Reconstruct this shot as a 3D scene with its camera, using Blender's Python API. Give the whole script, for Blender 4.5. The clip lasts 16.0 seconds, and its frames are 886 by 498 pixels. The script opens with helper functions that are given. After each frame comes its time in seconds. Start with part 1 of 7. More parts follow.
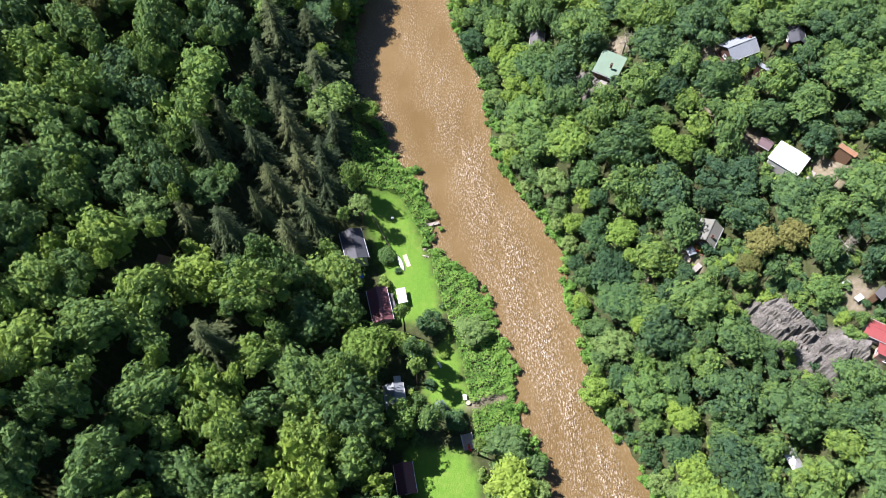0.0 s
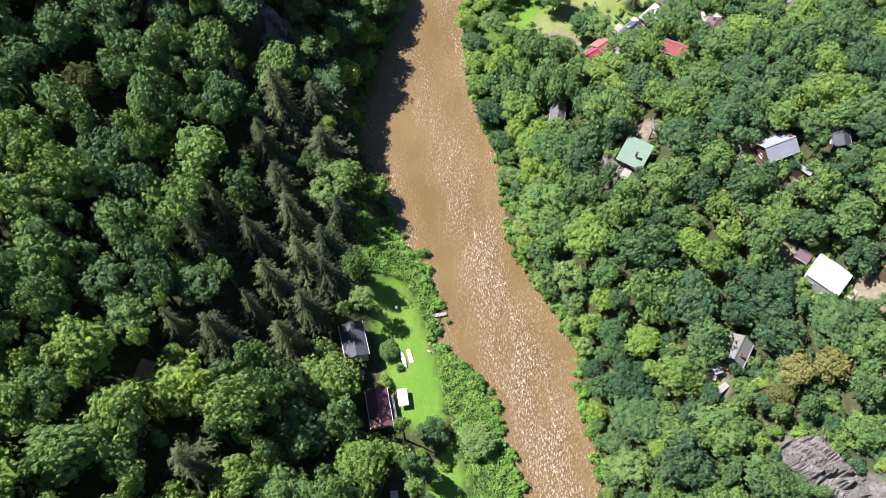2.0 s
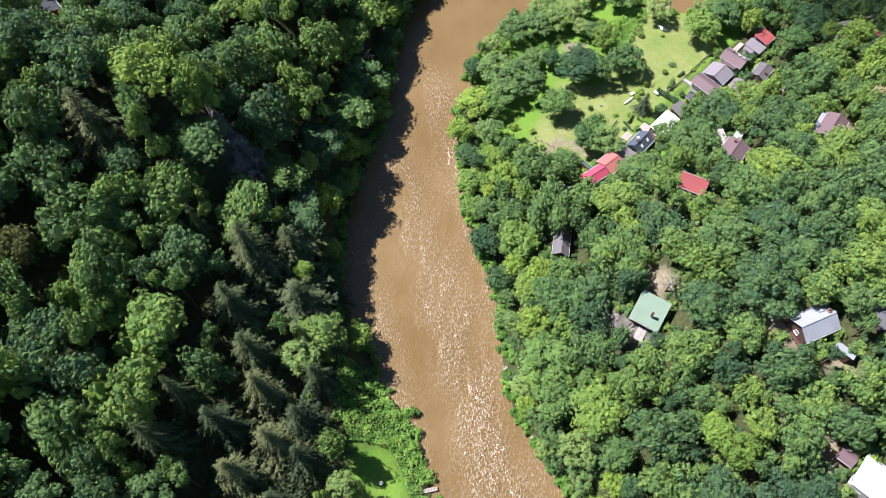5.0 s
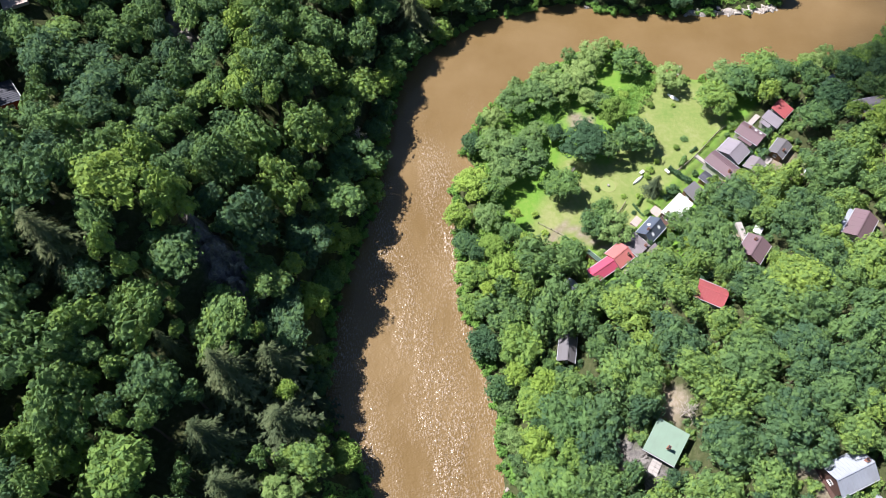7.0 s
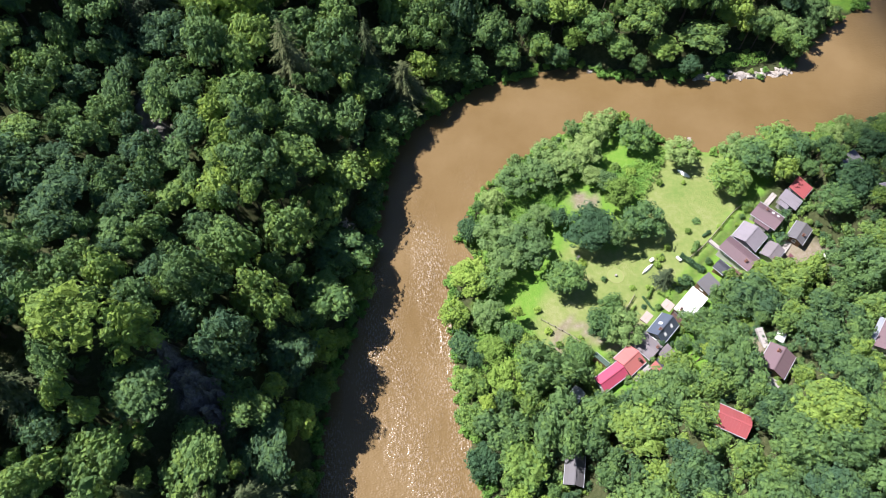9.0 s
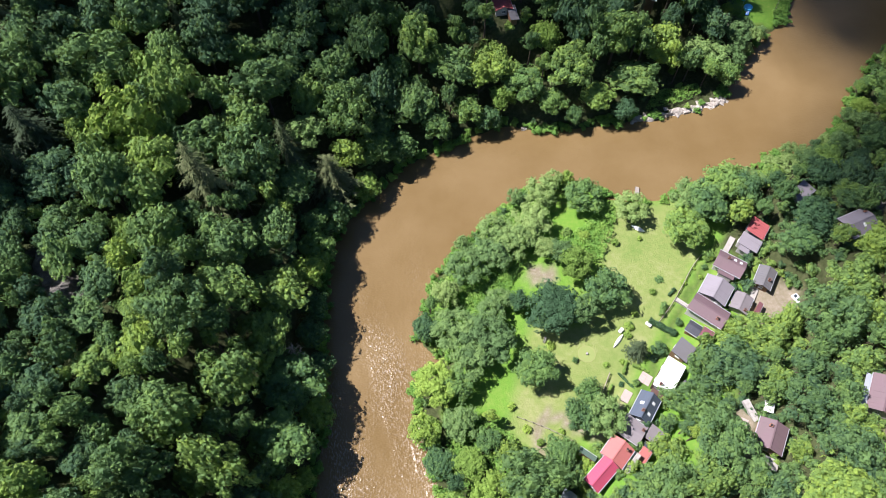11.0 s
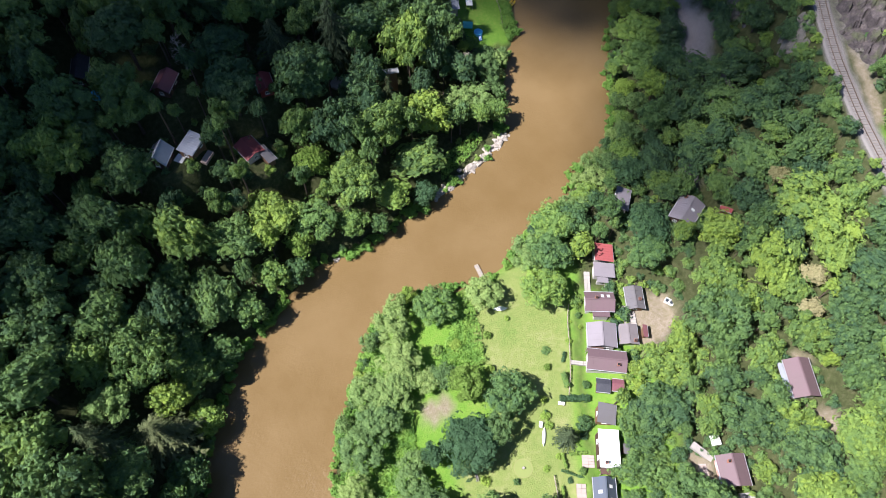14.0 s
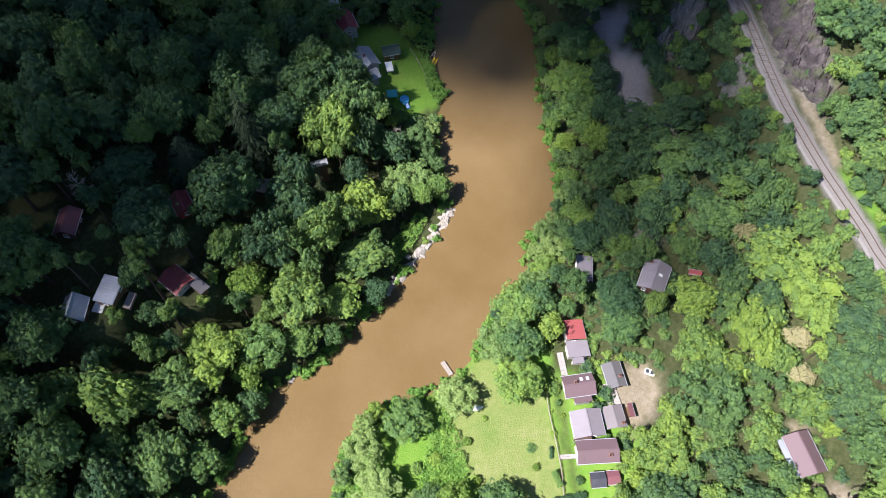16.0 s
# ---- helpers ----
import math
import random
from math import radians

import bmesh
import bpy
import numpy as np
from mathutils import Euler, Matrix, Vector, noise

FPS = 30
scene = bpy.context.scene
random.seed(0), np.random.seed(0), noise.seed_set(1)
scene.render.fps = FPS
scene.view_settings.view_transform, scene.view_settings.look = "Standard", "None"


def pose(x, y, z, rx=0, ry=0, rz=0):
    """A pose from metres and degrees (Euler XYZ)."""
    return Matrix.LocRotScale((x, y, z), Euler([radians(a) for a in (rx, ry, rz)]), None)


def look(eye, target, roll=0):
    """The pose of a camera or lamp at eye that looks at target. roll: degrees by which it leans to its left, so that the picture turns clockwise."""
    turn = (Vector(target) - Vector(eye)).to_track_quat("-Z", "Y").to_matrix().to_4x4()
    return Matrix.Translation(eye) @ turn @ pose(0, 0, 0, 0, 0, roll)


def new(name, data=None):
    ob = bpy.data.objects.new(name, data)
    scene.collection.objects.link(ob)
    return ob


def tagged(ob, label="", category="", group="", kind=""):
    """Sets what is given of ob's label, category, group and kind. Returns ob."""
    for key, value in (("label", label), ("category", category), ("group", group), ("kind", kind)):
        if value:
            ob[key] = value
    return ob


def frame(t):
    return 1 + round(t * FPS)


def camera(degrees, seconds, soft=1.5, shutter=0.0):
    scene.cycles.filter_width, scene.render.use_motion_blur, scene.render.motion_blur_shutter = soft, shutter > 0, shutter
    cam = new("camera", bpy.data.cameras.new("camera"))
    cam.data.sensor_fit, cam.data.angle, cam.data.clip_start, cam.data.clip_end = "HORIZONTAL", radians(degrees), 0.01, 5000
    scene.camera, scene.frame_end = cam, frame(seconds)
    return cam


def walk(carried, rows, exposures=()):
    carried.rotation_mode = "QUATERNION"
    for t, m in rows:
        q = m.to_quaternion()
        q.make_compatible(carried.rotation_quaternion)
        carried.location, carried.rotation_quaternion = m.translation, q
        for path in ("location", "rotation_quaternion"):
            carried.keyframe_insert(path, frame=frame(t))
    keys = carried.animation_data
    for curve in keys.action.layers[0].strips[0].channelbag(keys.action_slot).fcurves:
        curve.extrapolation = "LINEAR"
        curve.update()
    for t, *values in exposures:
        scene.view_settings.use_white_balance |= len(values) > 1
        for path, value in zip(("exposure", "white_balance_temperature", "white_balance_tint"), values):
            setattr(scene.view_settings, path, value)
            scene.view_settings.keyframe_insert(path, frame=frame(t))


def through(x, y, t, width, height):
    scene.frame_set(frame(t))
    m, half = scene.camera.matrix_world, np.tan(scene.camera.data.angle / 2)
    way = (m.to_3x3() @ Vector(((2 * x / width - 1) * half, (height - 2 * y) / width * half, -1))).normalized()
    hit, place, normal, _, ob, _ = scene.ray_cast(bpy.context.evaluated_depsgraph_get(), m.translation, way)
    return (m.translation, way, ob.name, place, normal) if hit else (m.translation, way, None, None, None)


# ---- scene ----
cam = camera(64.4, 16.0, soft=0.6)
METRES, EYE, TILT, LEAN, TURN = 195.0, 144.4, -62.0, 0.0, 0.0
ROWS = [
    (0.0, 0.0, 0.0, 0.0, 0.0, 0.0, -0.0),
    (0.5, 0.0008, 0.0131, 0.0253, -0.0, 0.01, 0.05),
    (1.0, 0.0017, 0.0267, 0.0516, 0.02, 0.03, 0.04),
    (1.5, 0.0024, 0.0398, 0.0767, 0.55, 0.06, -1.06),
    (2.0, 0.0037, 0.0541, 0.1044, 1.04, 0.05, -2.0),
    (2.5, 0.0038, 0.0688, 0.1322, 0.97, 0.05, -1.99),
    (3.0, 0.0039, 0.0837, 0.16, 0.92, 0.06, -1.98),
    (3.5, 0.0037, 0.0987, 0.1877, 0.87, 0.1, -1.96),
    (4.0, 0.0032, 0.1138, 0.2154, 0.82, 0.14, -1.93),
    (6.5, -0.0013, 0.1907, 0.3571, 0.49, 0.02, -2.0),
    (7.0, -0.0026, 0.2062, 0.3851, 0.42, -0.0, -2.01),
    (7.5, -0.0032, 0.2217, 0.413, 0.42, -0.02, -2.02),
    (8.0, -0.0038, 0.2371, 0.441, 0.43, -0.04, -2.01),
    (8.5, -0.0046, 0.2526, 0.4687, 0.42, -0.03, -2.01),
    (11.0, -0.004, 0.3283, 0.6063, -4.24, -0.25, 7.03),
    (11.5, -0.0018, 0.3433, 0.6333, -6.04, -0.49, 10.42),
    (12.0, 0.0022, 0.3579, 0.6601, -8.4, -0.98, 14.71),
    (12.5, 0.0069, 0.3725, 0.6868, -11.46, -1.87, 19.84),
    (13.0, 0.0152, 0.3866, 0.713, -14.45, -3.04, 24.61),
    (13.5, 0.0243, 0.4006, 0.7394, -17.84, -4.58, 29.22),
    (14.0, 0.0366, 0.414, 0.7652, -21.7, -6.66, 33.94),
    (14.5, 0.0516, 0.427, 0.7889, -25.96, -9.16, 38.52),
    (15.0, 0.0684, 0.4395, 0.8122, -29.24, -11.32, 41.49),
    (15.5, 0.0884, 0.4509, 0.8326, -29.32, -11.38, 41.51),
    (16.0, 0.1091, 0.4623, 0.8527, -29.46, -11.45, 41.49),
]
walk(cam, [(t, pose(0, 0, EYE, TILT, LEAN, TURN) @ pose(METRES * x, METRES * y, METRES * z, 90 + pitch, roll, yaw)) for t, x, y, z, yaw, pitch, roll in ROWS],
     exposures=((0, 1.03, 6120, 19), (9, 1.02, 6120, 19), (16, 1.08, 6120, 19)))

# ---------- light ----------
SUN_ELEVATION, SUN_AHEAD = 54.0, 22.0     # degrees above the horizon, degrees from -x towards +y
_e, _a = radians(SUN_ELEVATION), radians(SUN_AHEAD)
SUN_DIR = Vector((-math.cos(_e) * math.cos(_a), math.cos(_e) * math.sin(_a), math.sin(_e)))
sun = new("sun", bpy.data.lights.new("sun", "SUN"))
sun.data.energy, sun.data.angle, sun.data.color = 5.6, radians(0.6), (1.0, 0.96, 0.91)
sun.matrix_world = look(SUN_DIR * 900, (0, 0, 0))
world = bpy.data.worlds.new("sky")
scene.world = world
world.use_nodes = True
_wt = world.node_tree
_sky = _wt.nodes.new("ShaderNodeTexSky")
_sky.sky_type, _sky.sun_disc = "NISHITA", False
_sky.ozone_density, _sky.dust_density = 5.0, 0.3
_sky.sun_elevation = _e
_sky.sun_rotation = math.atan2(SUN_DIR.x, SUN_DIR.y)
_wt.links.new(_sky.outputs[0], _wt.nodes["Background"].inputs[0])
_wt.nodes["Background"].inputs[1].default_value = 0.05


# ---------- materials ----------
class Mat:
    """A node material with short helpers."""

    def __init__(self, name, rough=0.8, spec=0.3, metal=0.0):
        self.m = bpy.data.materials.new(name)
        self.m.use_nodes = True
        self.t = self.m.node_tree
        self.b = self.t.nodes["Principled BSDF"]
        self.b.inputs["Roughness"].default_value = rough
        self.b.inputs["Specular IOR Level"].default_value = spec
        self.b.inputs["Metallic"].default_value = metal

    def node(self, kind, **values):
        n = self.t.nodes.new("ShaderNode" + kind)
        for k, v in values.items():
            n.inputs[k.replace("_", " ")].default_value = v
        return n

    def link(self, a, b):
        self.t.links.new(a, b)

    def coords(self):
        return self.node("NewGeometry").outputs["Position"]

    def local(self):
        return self.node("TexCoord").outputs["Object"]

    def noise(self, scale, detail=3.0, at=None, rough=0.55):
        n = self.node("TexNoise", Scale=scale, Detail=detail, Roughness=rough)
        self.link(at or self.coords(), n.inputs["Vector"])
        return n.outputs["Fac"]

    def ramp(self, fac, *stops):
        n = self.node("ValToRGB")
        e = n.color_ramp.elements
        while len(e) < len(stops):
            e.new(0.5)
        for el, (p, c) in zip(e, stops):
            el.position, el.color = p, (*c, 1) if len(c) == 3 else c
        self.link(fac, n.inputs[0])
        return n.outputs[0]

    def mix(self, fac, a, b, mode="MIX"):
        n = self.t.nodes.new("ShaderNodeMix")
        n.data_type, n.blend_type = "RGBA", mode
        for i, v in ((0, fac), (6, a), (7, b)):
            if isinstance(v, (int, float)):
                n.inputs[i].default_value = v
            elif isinstance(v, tuple):
                n.inputs[i].default_value = (*v, 1)
            else:
                self.link(v, n.inputs[i])
        return n.outputs[2]

    def math(self, op, a, b=0.0, clamp=False):
        n = self.t.nodes.new("ShaderNodeMath")
        n.operation, n.use_clamp = op, clamp
        for i, v in ((0, a), (1, b)):
            if isinstance(v, (int, float)):
                n.inputs[i].default_value = v
            else:
                self.link(v, n.inputs[i])
        return n.outputs[0]

    def attr(self, name):
        n = self.t.nodes.new("ShaderNodeAttribute")
        n.attribute_name = name
        return n.outputs["Fac"]

    def rand(self):
        return self.node("ObjectInfo").outputs["Random"]

    def island(self):
        return self.node("NewGeometry").outputs["Random Per Island"]

    def color(self, c):
        if isinstance(c, tuple):
            self.b.inputs["Base Color"].default_value = (*c, 1)
        else:
            self.link(c, self.b.inputs["Base Color"])
        return self

    def bump(self, height, strength=0.4, dist=0.05):
        n = self.node("Bump", Strength=strength, Distance=dist)
        self.link(height, n.inputs["Height"])
        self.link(n.outputs[0], self.b.inputs["Normal"])
        return self


def leaf_material(name, dark, mid, light, through=0.12, by_attr=False):
    """Foliage: a tint of its own for each tree, a smaller one for each spray of leaves, some light passing through."""
    k = Mat(name, 0.6, 0.10)
    own = k.attr("tint") if by_attr else k.rand()
    f = k.math("ADD", k.math("MULTIPLY", own, 0.72), k.math("MULTIPLY", k.island(), 0.28))
    c = k.ramp(f, (0.02, tuple(v * 0.6 for v in dark)), (0.24, dark), (0.54, mid), (0.90, light))
    c = k.mix(k.math("MULTIPLY", k.noise(3.4, 3.0, rough=0.7), 0.42), c, tuple(v * 0.42 for v in dark))
    k.color(c).bump(k.noise(5.5, 2.0, rough=0.6), 0.8, 0.16)
    tr = k.node("BsdfTranslucent")
    k.link(k.mix(0.5, c, tuple(min(1, v * 1.5) for v in light)), tr.inputs[0])
    ms = k.node("MixShader", Fac=through)
    k.link(k.b.outputs[0], ms.inputs[1])
    k.link(tr.outputs[0], ms.inputs[2])
    gap, out = k.node("BsdfTransparent"), k.node("MixShader")                # the gaps between the leaves of a tuft
    k.link(k.ramp(k.noise(6.0, 2.0, rough=0.6), (0.435, (0, 0, 0)), (0.45, (1, 1, 1))), out.inputs[0])
    k.link(gap.outputs[0], out.inputs[1])
    k.link(ms.outputs[0], out.inputs[2])
    k.link(out.outputs[0], k.t.nodes["Material Output"].inputs[0])
    return k.m


LEAF = leaf_material("leaf_green", (0.058, 0.122, 0.058), (0.142, 0.252, 0.070), (0.280, 0.412, 0.064))
LEAF_WOOD = leaf_material("leaf_wood", (0.056, 0.114, 0.060), (0.142, 0.244, 0.072), (0.300, 0.422, 0.064), by_attr=True)
LEAF_BRIGHT = leaf_material("leaf_bright", (0.172, 0.285, 0.058), (0.250, 0.380, 0.068), (0.340, 0.465, 0.078))
LEAF_OLIVE = leaf_material("leaf_olive", (0.120, 0.138, 0.044), (0.190, 0.200, 0.062), (0.285, 0.275, 0.090))
LEAF_STRAW = leaf_material("leaf_straw", (0.240, 0.230, 0.105), (0.330, 0.310, 0.150), (0.430, 0.400, 0.210))
LEAF_WILLOW = leaf_material("leaf_willow", (0.115, 0.205, 0.074), (0.190, 0.300, 0.092), (0.285, 0.395, 0.118))
LEAF_NEEDLE = leaf_material("leaf_needle", (0.052, 0.080, 0.042), (0.092, 0.124, 0.056), (0.160, 0.182, 0.078), 0.08)
LEAF_BLUE = leaf_material("leaf_blue", (0.13, 0.18, 0.20), (0.19, 0.26, 0.29), (0.27, 0.34, 0.38), 0.05)
LEAF_REED = leaf_material("leaf_reed", (0.112, 0.240, 0.048), (0.175, 0.335, 0.062), (0.255, 0.410, 0.080), by_attr=True)

_k = Mat("bark", 0.9, 0.1)
_k.color(_k.ramp(_k.noise(6, 4), (0.3, (0.055, 0.042, 0.030)), (0.7, (0.13, 0.105, 0.080)))).bump(_k.noise(9, 4), 0.6)
BARK = _k.m
_k = Mat("dead_bark", 0.9, 0.1)
_k.color(_k.ramp(_k.noise(5, 3), (0.3, (0.24, 0.21, 0.17)), (0.7, (0.42, 0.38, 0.32))))
DEAD = _k.m

# ground: forest floor, meadow and mown lawn, worn earth, rock where it is bare
_k = Mat("ground_cover", 0.95, 0.1)
_n1, _n2, _n3 = _k.noise(0.12, 4), _k.noise(1.1, 4), _k.noise(7.0, 3)
_floor = _k.ramp(_k.mix(0.5, _n2, _n3), (0.3, (0.026, 0.034, 0.013)), (0.52, (0.056, 0.068, 0.026)), (0.72, (0.120, 0.105, 0.062)))
_lawn = _k.ramp(_k.mix(0.45, _n1, _n2), (0.28, (0.098, 0.225, 0.030)), (0.5, (0.142, 0.268, 0.038)), (0.72, (0.225, 0.300, 0.066)))
_lawn = _k.mix(_k.math("MULTIPLY", _n3, 0.5), _lawn, (0.075, 0.165, 0.018))
_mead = _k.ramp(_k.mix(0.4, _n1, _n2), (0.30, (0.135, 0.205, 0.052)), (0.50, (0.200, 0.240, 0.078)), (0.68, (0.29, 0.285, 0.135)))
_mead = _k.mix(_k.math("MULTIPLY", _n3, 0.4), _mead, (0.14, 0.20, 0.035))
_dirt = _k.ramp(_k.mix(0.5, _n2, _n3), (0.3, (0.15, 0.14, 0.07)), (0.5, (0.22, 0.185, 0.13)), (0.7, (0.31, 0.27, 0.215)))
_stone = _k.ramp(_k.mix(0.5, _n2, _n3), (0.28, (0.060, 0.058, 0.050)), (0.48, (0.135, 0.125, 0.115)), (0.62, (0.22, 0.205, 0.185)), (0.74, (0.09, 0.115, 0.045)))
_scree = _k.ramp(_k.mix(0.6, _k.noise(2.6, 4, rough=0.75), _n3), (0.32, (0.09, 0.085, 0.08)), (0.5, (0.22, 0.205, 0.20)), (0.68, (0.36, 0.335, 0.325)))
_c = _k.mix(_k.attr("lawn"), _floor, _lawn)
_c = _k.mix(_k.attr("meadow"), _c, _mead)
_c = _k.mix(_k.attr("dirt"), _c, _dirt)
_c = _k.mix(_k.attr("scree"), _c, _scree)
_c = _k.mix(_k.attr("rocky"), _c, _stone)
_k.color(_c).bump(_k.math("ADD", _n3, _k.noise(2.5, 4)), 0.7, 0.2)
GROUND = _k.m

# muddy water: smooth pools and broken riffles
_k = Mat("muddy_water", 0.25, 0.5)
_k.b.inputs["IOR"].default_value = 1.33
_n = _k.noise(0.05, 4)
_pm = _k.node("Mapping")
_pm.inputs["Scale"].default_value = (0.20, 0.075, 1.0)
_pm.inputs["Rotation"].default_value = (0, 0, radians(10))
_k.link(_k.coords(), _pm.inputs["Vector"])
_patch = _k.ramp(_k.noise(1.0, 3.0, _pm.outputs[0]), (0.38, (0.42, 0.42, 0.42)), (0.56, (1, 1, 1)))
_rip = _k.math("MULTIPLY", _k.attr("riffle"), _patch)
_c = _k.ramp(_n, (0.35, (0.142, 0.093, 0.036)), (0.65, (0.172, 0.117, 0.051)))
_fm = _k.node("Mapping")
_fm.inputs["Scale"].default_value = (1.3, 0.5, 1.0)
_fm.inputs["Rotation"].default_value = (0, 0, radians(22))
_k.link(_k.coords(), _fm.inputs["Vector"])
# pale streaks: some foam, with sun glints painted into the water's colour
_foam_glint = _k.ramp(_k.noise(2.5, 3, _fm.outputs[0], 0.6), (0.50, (0, 0, 0)), (0.66, (1, 1, 1)))
_k.color(_k.mix(_k.math("MULTIPLY", _k.math("MULTIPLY", _foam_glint, _k.math("SUBTRACT", _rip, 0.12, True)), 0.95), _c, (0.50, 0.43, 0.36)))
_st = _k.node("Mapping")
_st.inputs["Scale"].default_value = (0.75, 1.35, 1.0)
_st.inputs["Rotation"].default_value = (0, 0, radians(-14))
_k.link(_k.coords(), _st.inputs["Vector"])
_w1, _w2 = _k.noise(1.1, 1.0, _st.outputs[0], 0.5), _k.noise(2.8, 0.5, _st.outputs[0], 0.5)
_h = _k.math("ADD", _k.math("MULTIPLY", _w1, _k.math("ADD", _k.math("MULTIPLY", _rip, 0.68), 0.03)), _k.math("MULTIPLY", _w2, _k.math("ADD", _k.math("MULTIPLY", _rip, 0.5), 0.015)))
_k.bump(_h, 1.0, 0.6)
WATER = _k.m

_k = Mat("rock", 0.9, 0.2)
_r = _k.node("TexVoronoi", Scale=0.55)
_k.link(_k.coords(), _r.inputs["Vector"])
_c = _k.ramp(_k.mix(0.5, _k.noise(0.5, 5), _k.noise(3, 4)), (0.30, (0.062, 0.057, 0.057)), (0.5, (0.165, 0.150, 0.148)), (0.70, (0.310, 0.285, 0.272)))
_k.color(_k.mix(_k.math("MULTIPLY", _k.noise(0.8, 3), 0.35), _c, (0.14, 0.15, 0.06))).bump(_k.noise(2.2, 6), 0.9, 0.35)
ROCK = _k.m
_k = Mat("dark_rock", 0.8, 0.25)
_c = _k.ramp(_k.mix(0.5, _k.noise(0.6, 5), _k.noise(3, 4)), (0.30, (0.028, 0.024, 0.025)), (0.5, (0.070, 0.060, 0.060)), (0.70, (0.150, 0.128, 0.115)))
_k.color(_k.mix(_k.math("MULTIPLY", _k.ramp(_k.noise(0.35, 3), (0.5, (0, 0, 0)), (0.66, (1, 1, 1))), 0.7), _c, (0.075, 0.090, 0.040))).bump(_k.noise(2.2, 6), 0.9, 0.35)
DARK_ROCK = _k.m
_k = Mat("pale_rock", 0.85, 0.2)
_k.color(_k.ramp(_k.noise(1.6, 5), (0.3, (0.24, 0.21, 0.17)), (0.7, (0.46, 0.42, 0.37)))).bump(_k.noise(3, 5), 0.8, 0.2)
PALE_ROCK = _k.m


def link_mesh(name, verts, faces, material, parent=None, label="", smooth=False, **point_attrs):
    """One mesh object from arrays of places and of faces (all triangles or all quads)."""
    verts, faces = np.asarray(verts, np.float32), np.asarray(faces, np.int32)
    me = bpy.data.meshes.new(name)
    n, k = faces.shape
    me.vertices.add(len(verts))
    me.vertices.foreach_set("co", verts.ravel())
    me.loops.add(n * k)
    me.loops.foreach_set("vertex_index", faces.ravel())
    me.polygons.add(n)
    me.polygons.foreach_set("loop_start", np.arange(0, n * k, k, dtype=np.int32))
    me.polygons.foreach_set("use_smooth", np.full(n, smooth))
    for key, values in point_attrs.items():
        a = me.attributes.new(key, "FLOAT", "POINT")
        a.data.foreach_set("value", np.asarray(values, np.float32))
    me.update(calc_edges=True)
    me.materials.append(material)
    ob = new(name, me)
    if parent:
        ob.parent = parent
    if label:
        ob["label"] = label
    return ob


# ---------- the plan: river banks, hills, clearings ----------
def curve(points, step=2.0):
    """A smooth line through the given places (Catmull-Rom)."""
    p = np.array(points, float)
    p = np.vstack([2 * p[0] - p[1], p, 2 * p[-1] - p[-2]])
    out = []
    for a, b, c, d in zip(p[:-3], p[1:-2], p[2:-1], p[3:]):
        n = max(2, int(np.linalg.norm(c - b) / step))
        for s in np.arange(n) / n:
            out.append(0.5 * (2 * b + (c - a) * s + (2 * a - 5 * b + 4 * c - d) * s * s + (3 * b - a - 3 * c + d) * s ** 3))
    return np.array(out + [p[-2]])


LEFT_BANK = curve([(22, -400), (22, -60), (20.5, 0), (19.9, 23), (19, 30), (15.5, 36), (15, 42), (13.3, 52), (9.4, 64), (6, 70), (0.8, 74), (-3.2, 77.4), (-1.9, 82), (-2.6, 85.5),
                   (-5.3, 91.7), (-7, 97), (-12, 101.7), (-15, 107), (-16, 112), (-22, 118.6), (-25, 127), (-24.8, 146), (-22.5, 156), (-20, 166), (-18, 180), (-17, 196), (-13.5, 214),
                   (-6, 224), (3, 232.4), (13, 237), (31, 242.5), (38, 240.5), (53, 239.5), (73, 240.3), (82, 241.2), (90, 243), (94, 250), (106, 261.5), (116, 268), (121, 275), (132, 285),
                   (141, 293), (152, 306), (162, 325), (166, 350), (160, 400), (140, 500), (140, 900)])
RIGHT_BANK = curve([(49, -400), (47, -60), (43, 0), (40.5, 22), (36.3, 33), (31, 38), (29.8, 45), (31, 50), (28.6, 64), (28, 71), (26.5, 80), (22.4, 86), (18, 93.5), (14.8, 99), (12.6, 107), (11.2, 118),
                    (9.8, 130.5), (6.3, 135.5), (5, 143), (2.8, 150.8), (1, 170), (0.2, 179), (7.4, 183), (3.2, 187), (6.4, 199), (15.3, 210), (27, 218.5), (34, 222.5), (42.5, 223.5), (48, 222),
                    (53.5, 217.5), (67.5, 215.8), (76, 219), (88, 219), (96, 224.5), (105, 224), (115, 231), (124, 240.5), (135.5, 251), (149, 263.5), (158, 277), (170, 300), (183, 330), (187, 360),
                    (182, 400), (166, 500), (166, 900)])
RIVER = np.vstack([LEFT_BANK, RIGHT_BANK[::-1]])
TRACK = curve([(260, 420), (205, 320), (185, 275), (172, 246), (163, 229), (156, 218), (150.6, 211.5), (144, 204.6), (137.9, 197.9), (133.3, 192), (127.7, 184.4), (123.4, 177.7), (119.4, 171.4),
               (115.7, 166), (113, 158), (112, 142), (117, 118), (130, 80), (150, 20), (170, -120)])   # railway, on a ledge of the hill
TRACK_Z = 34.0


def inside(poly, x, y):
    """Which of the places lie within the polygon."""
    hit = np.zeros(x.shape, bool)
    for (x0, y0), (x1, y1) in zip(poly, np.roll(poly, -1, 0)):
        if y0 != y1:
            hit ^= ((y0 > y) != (y1 > y)) & (x < (x1 - x0) * (y - y0) / (y1 - y0) + x0)
    return hit


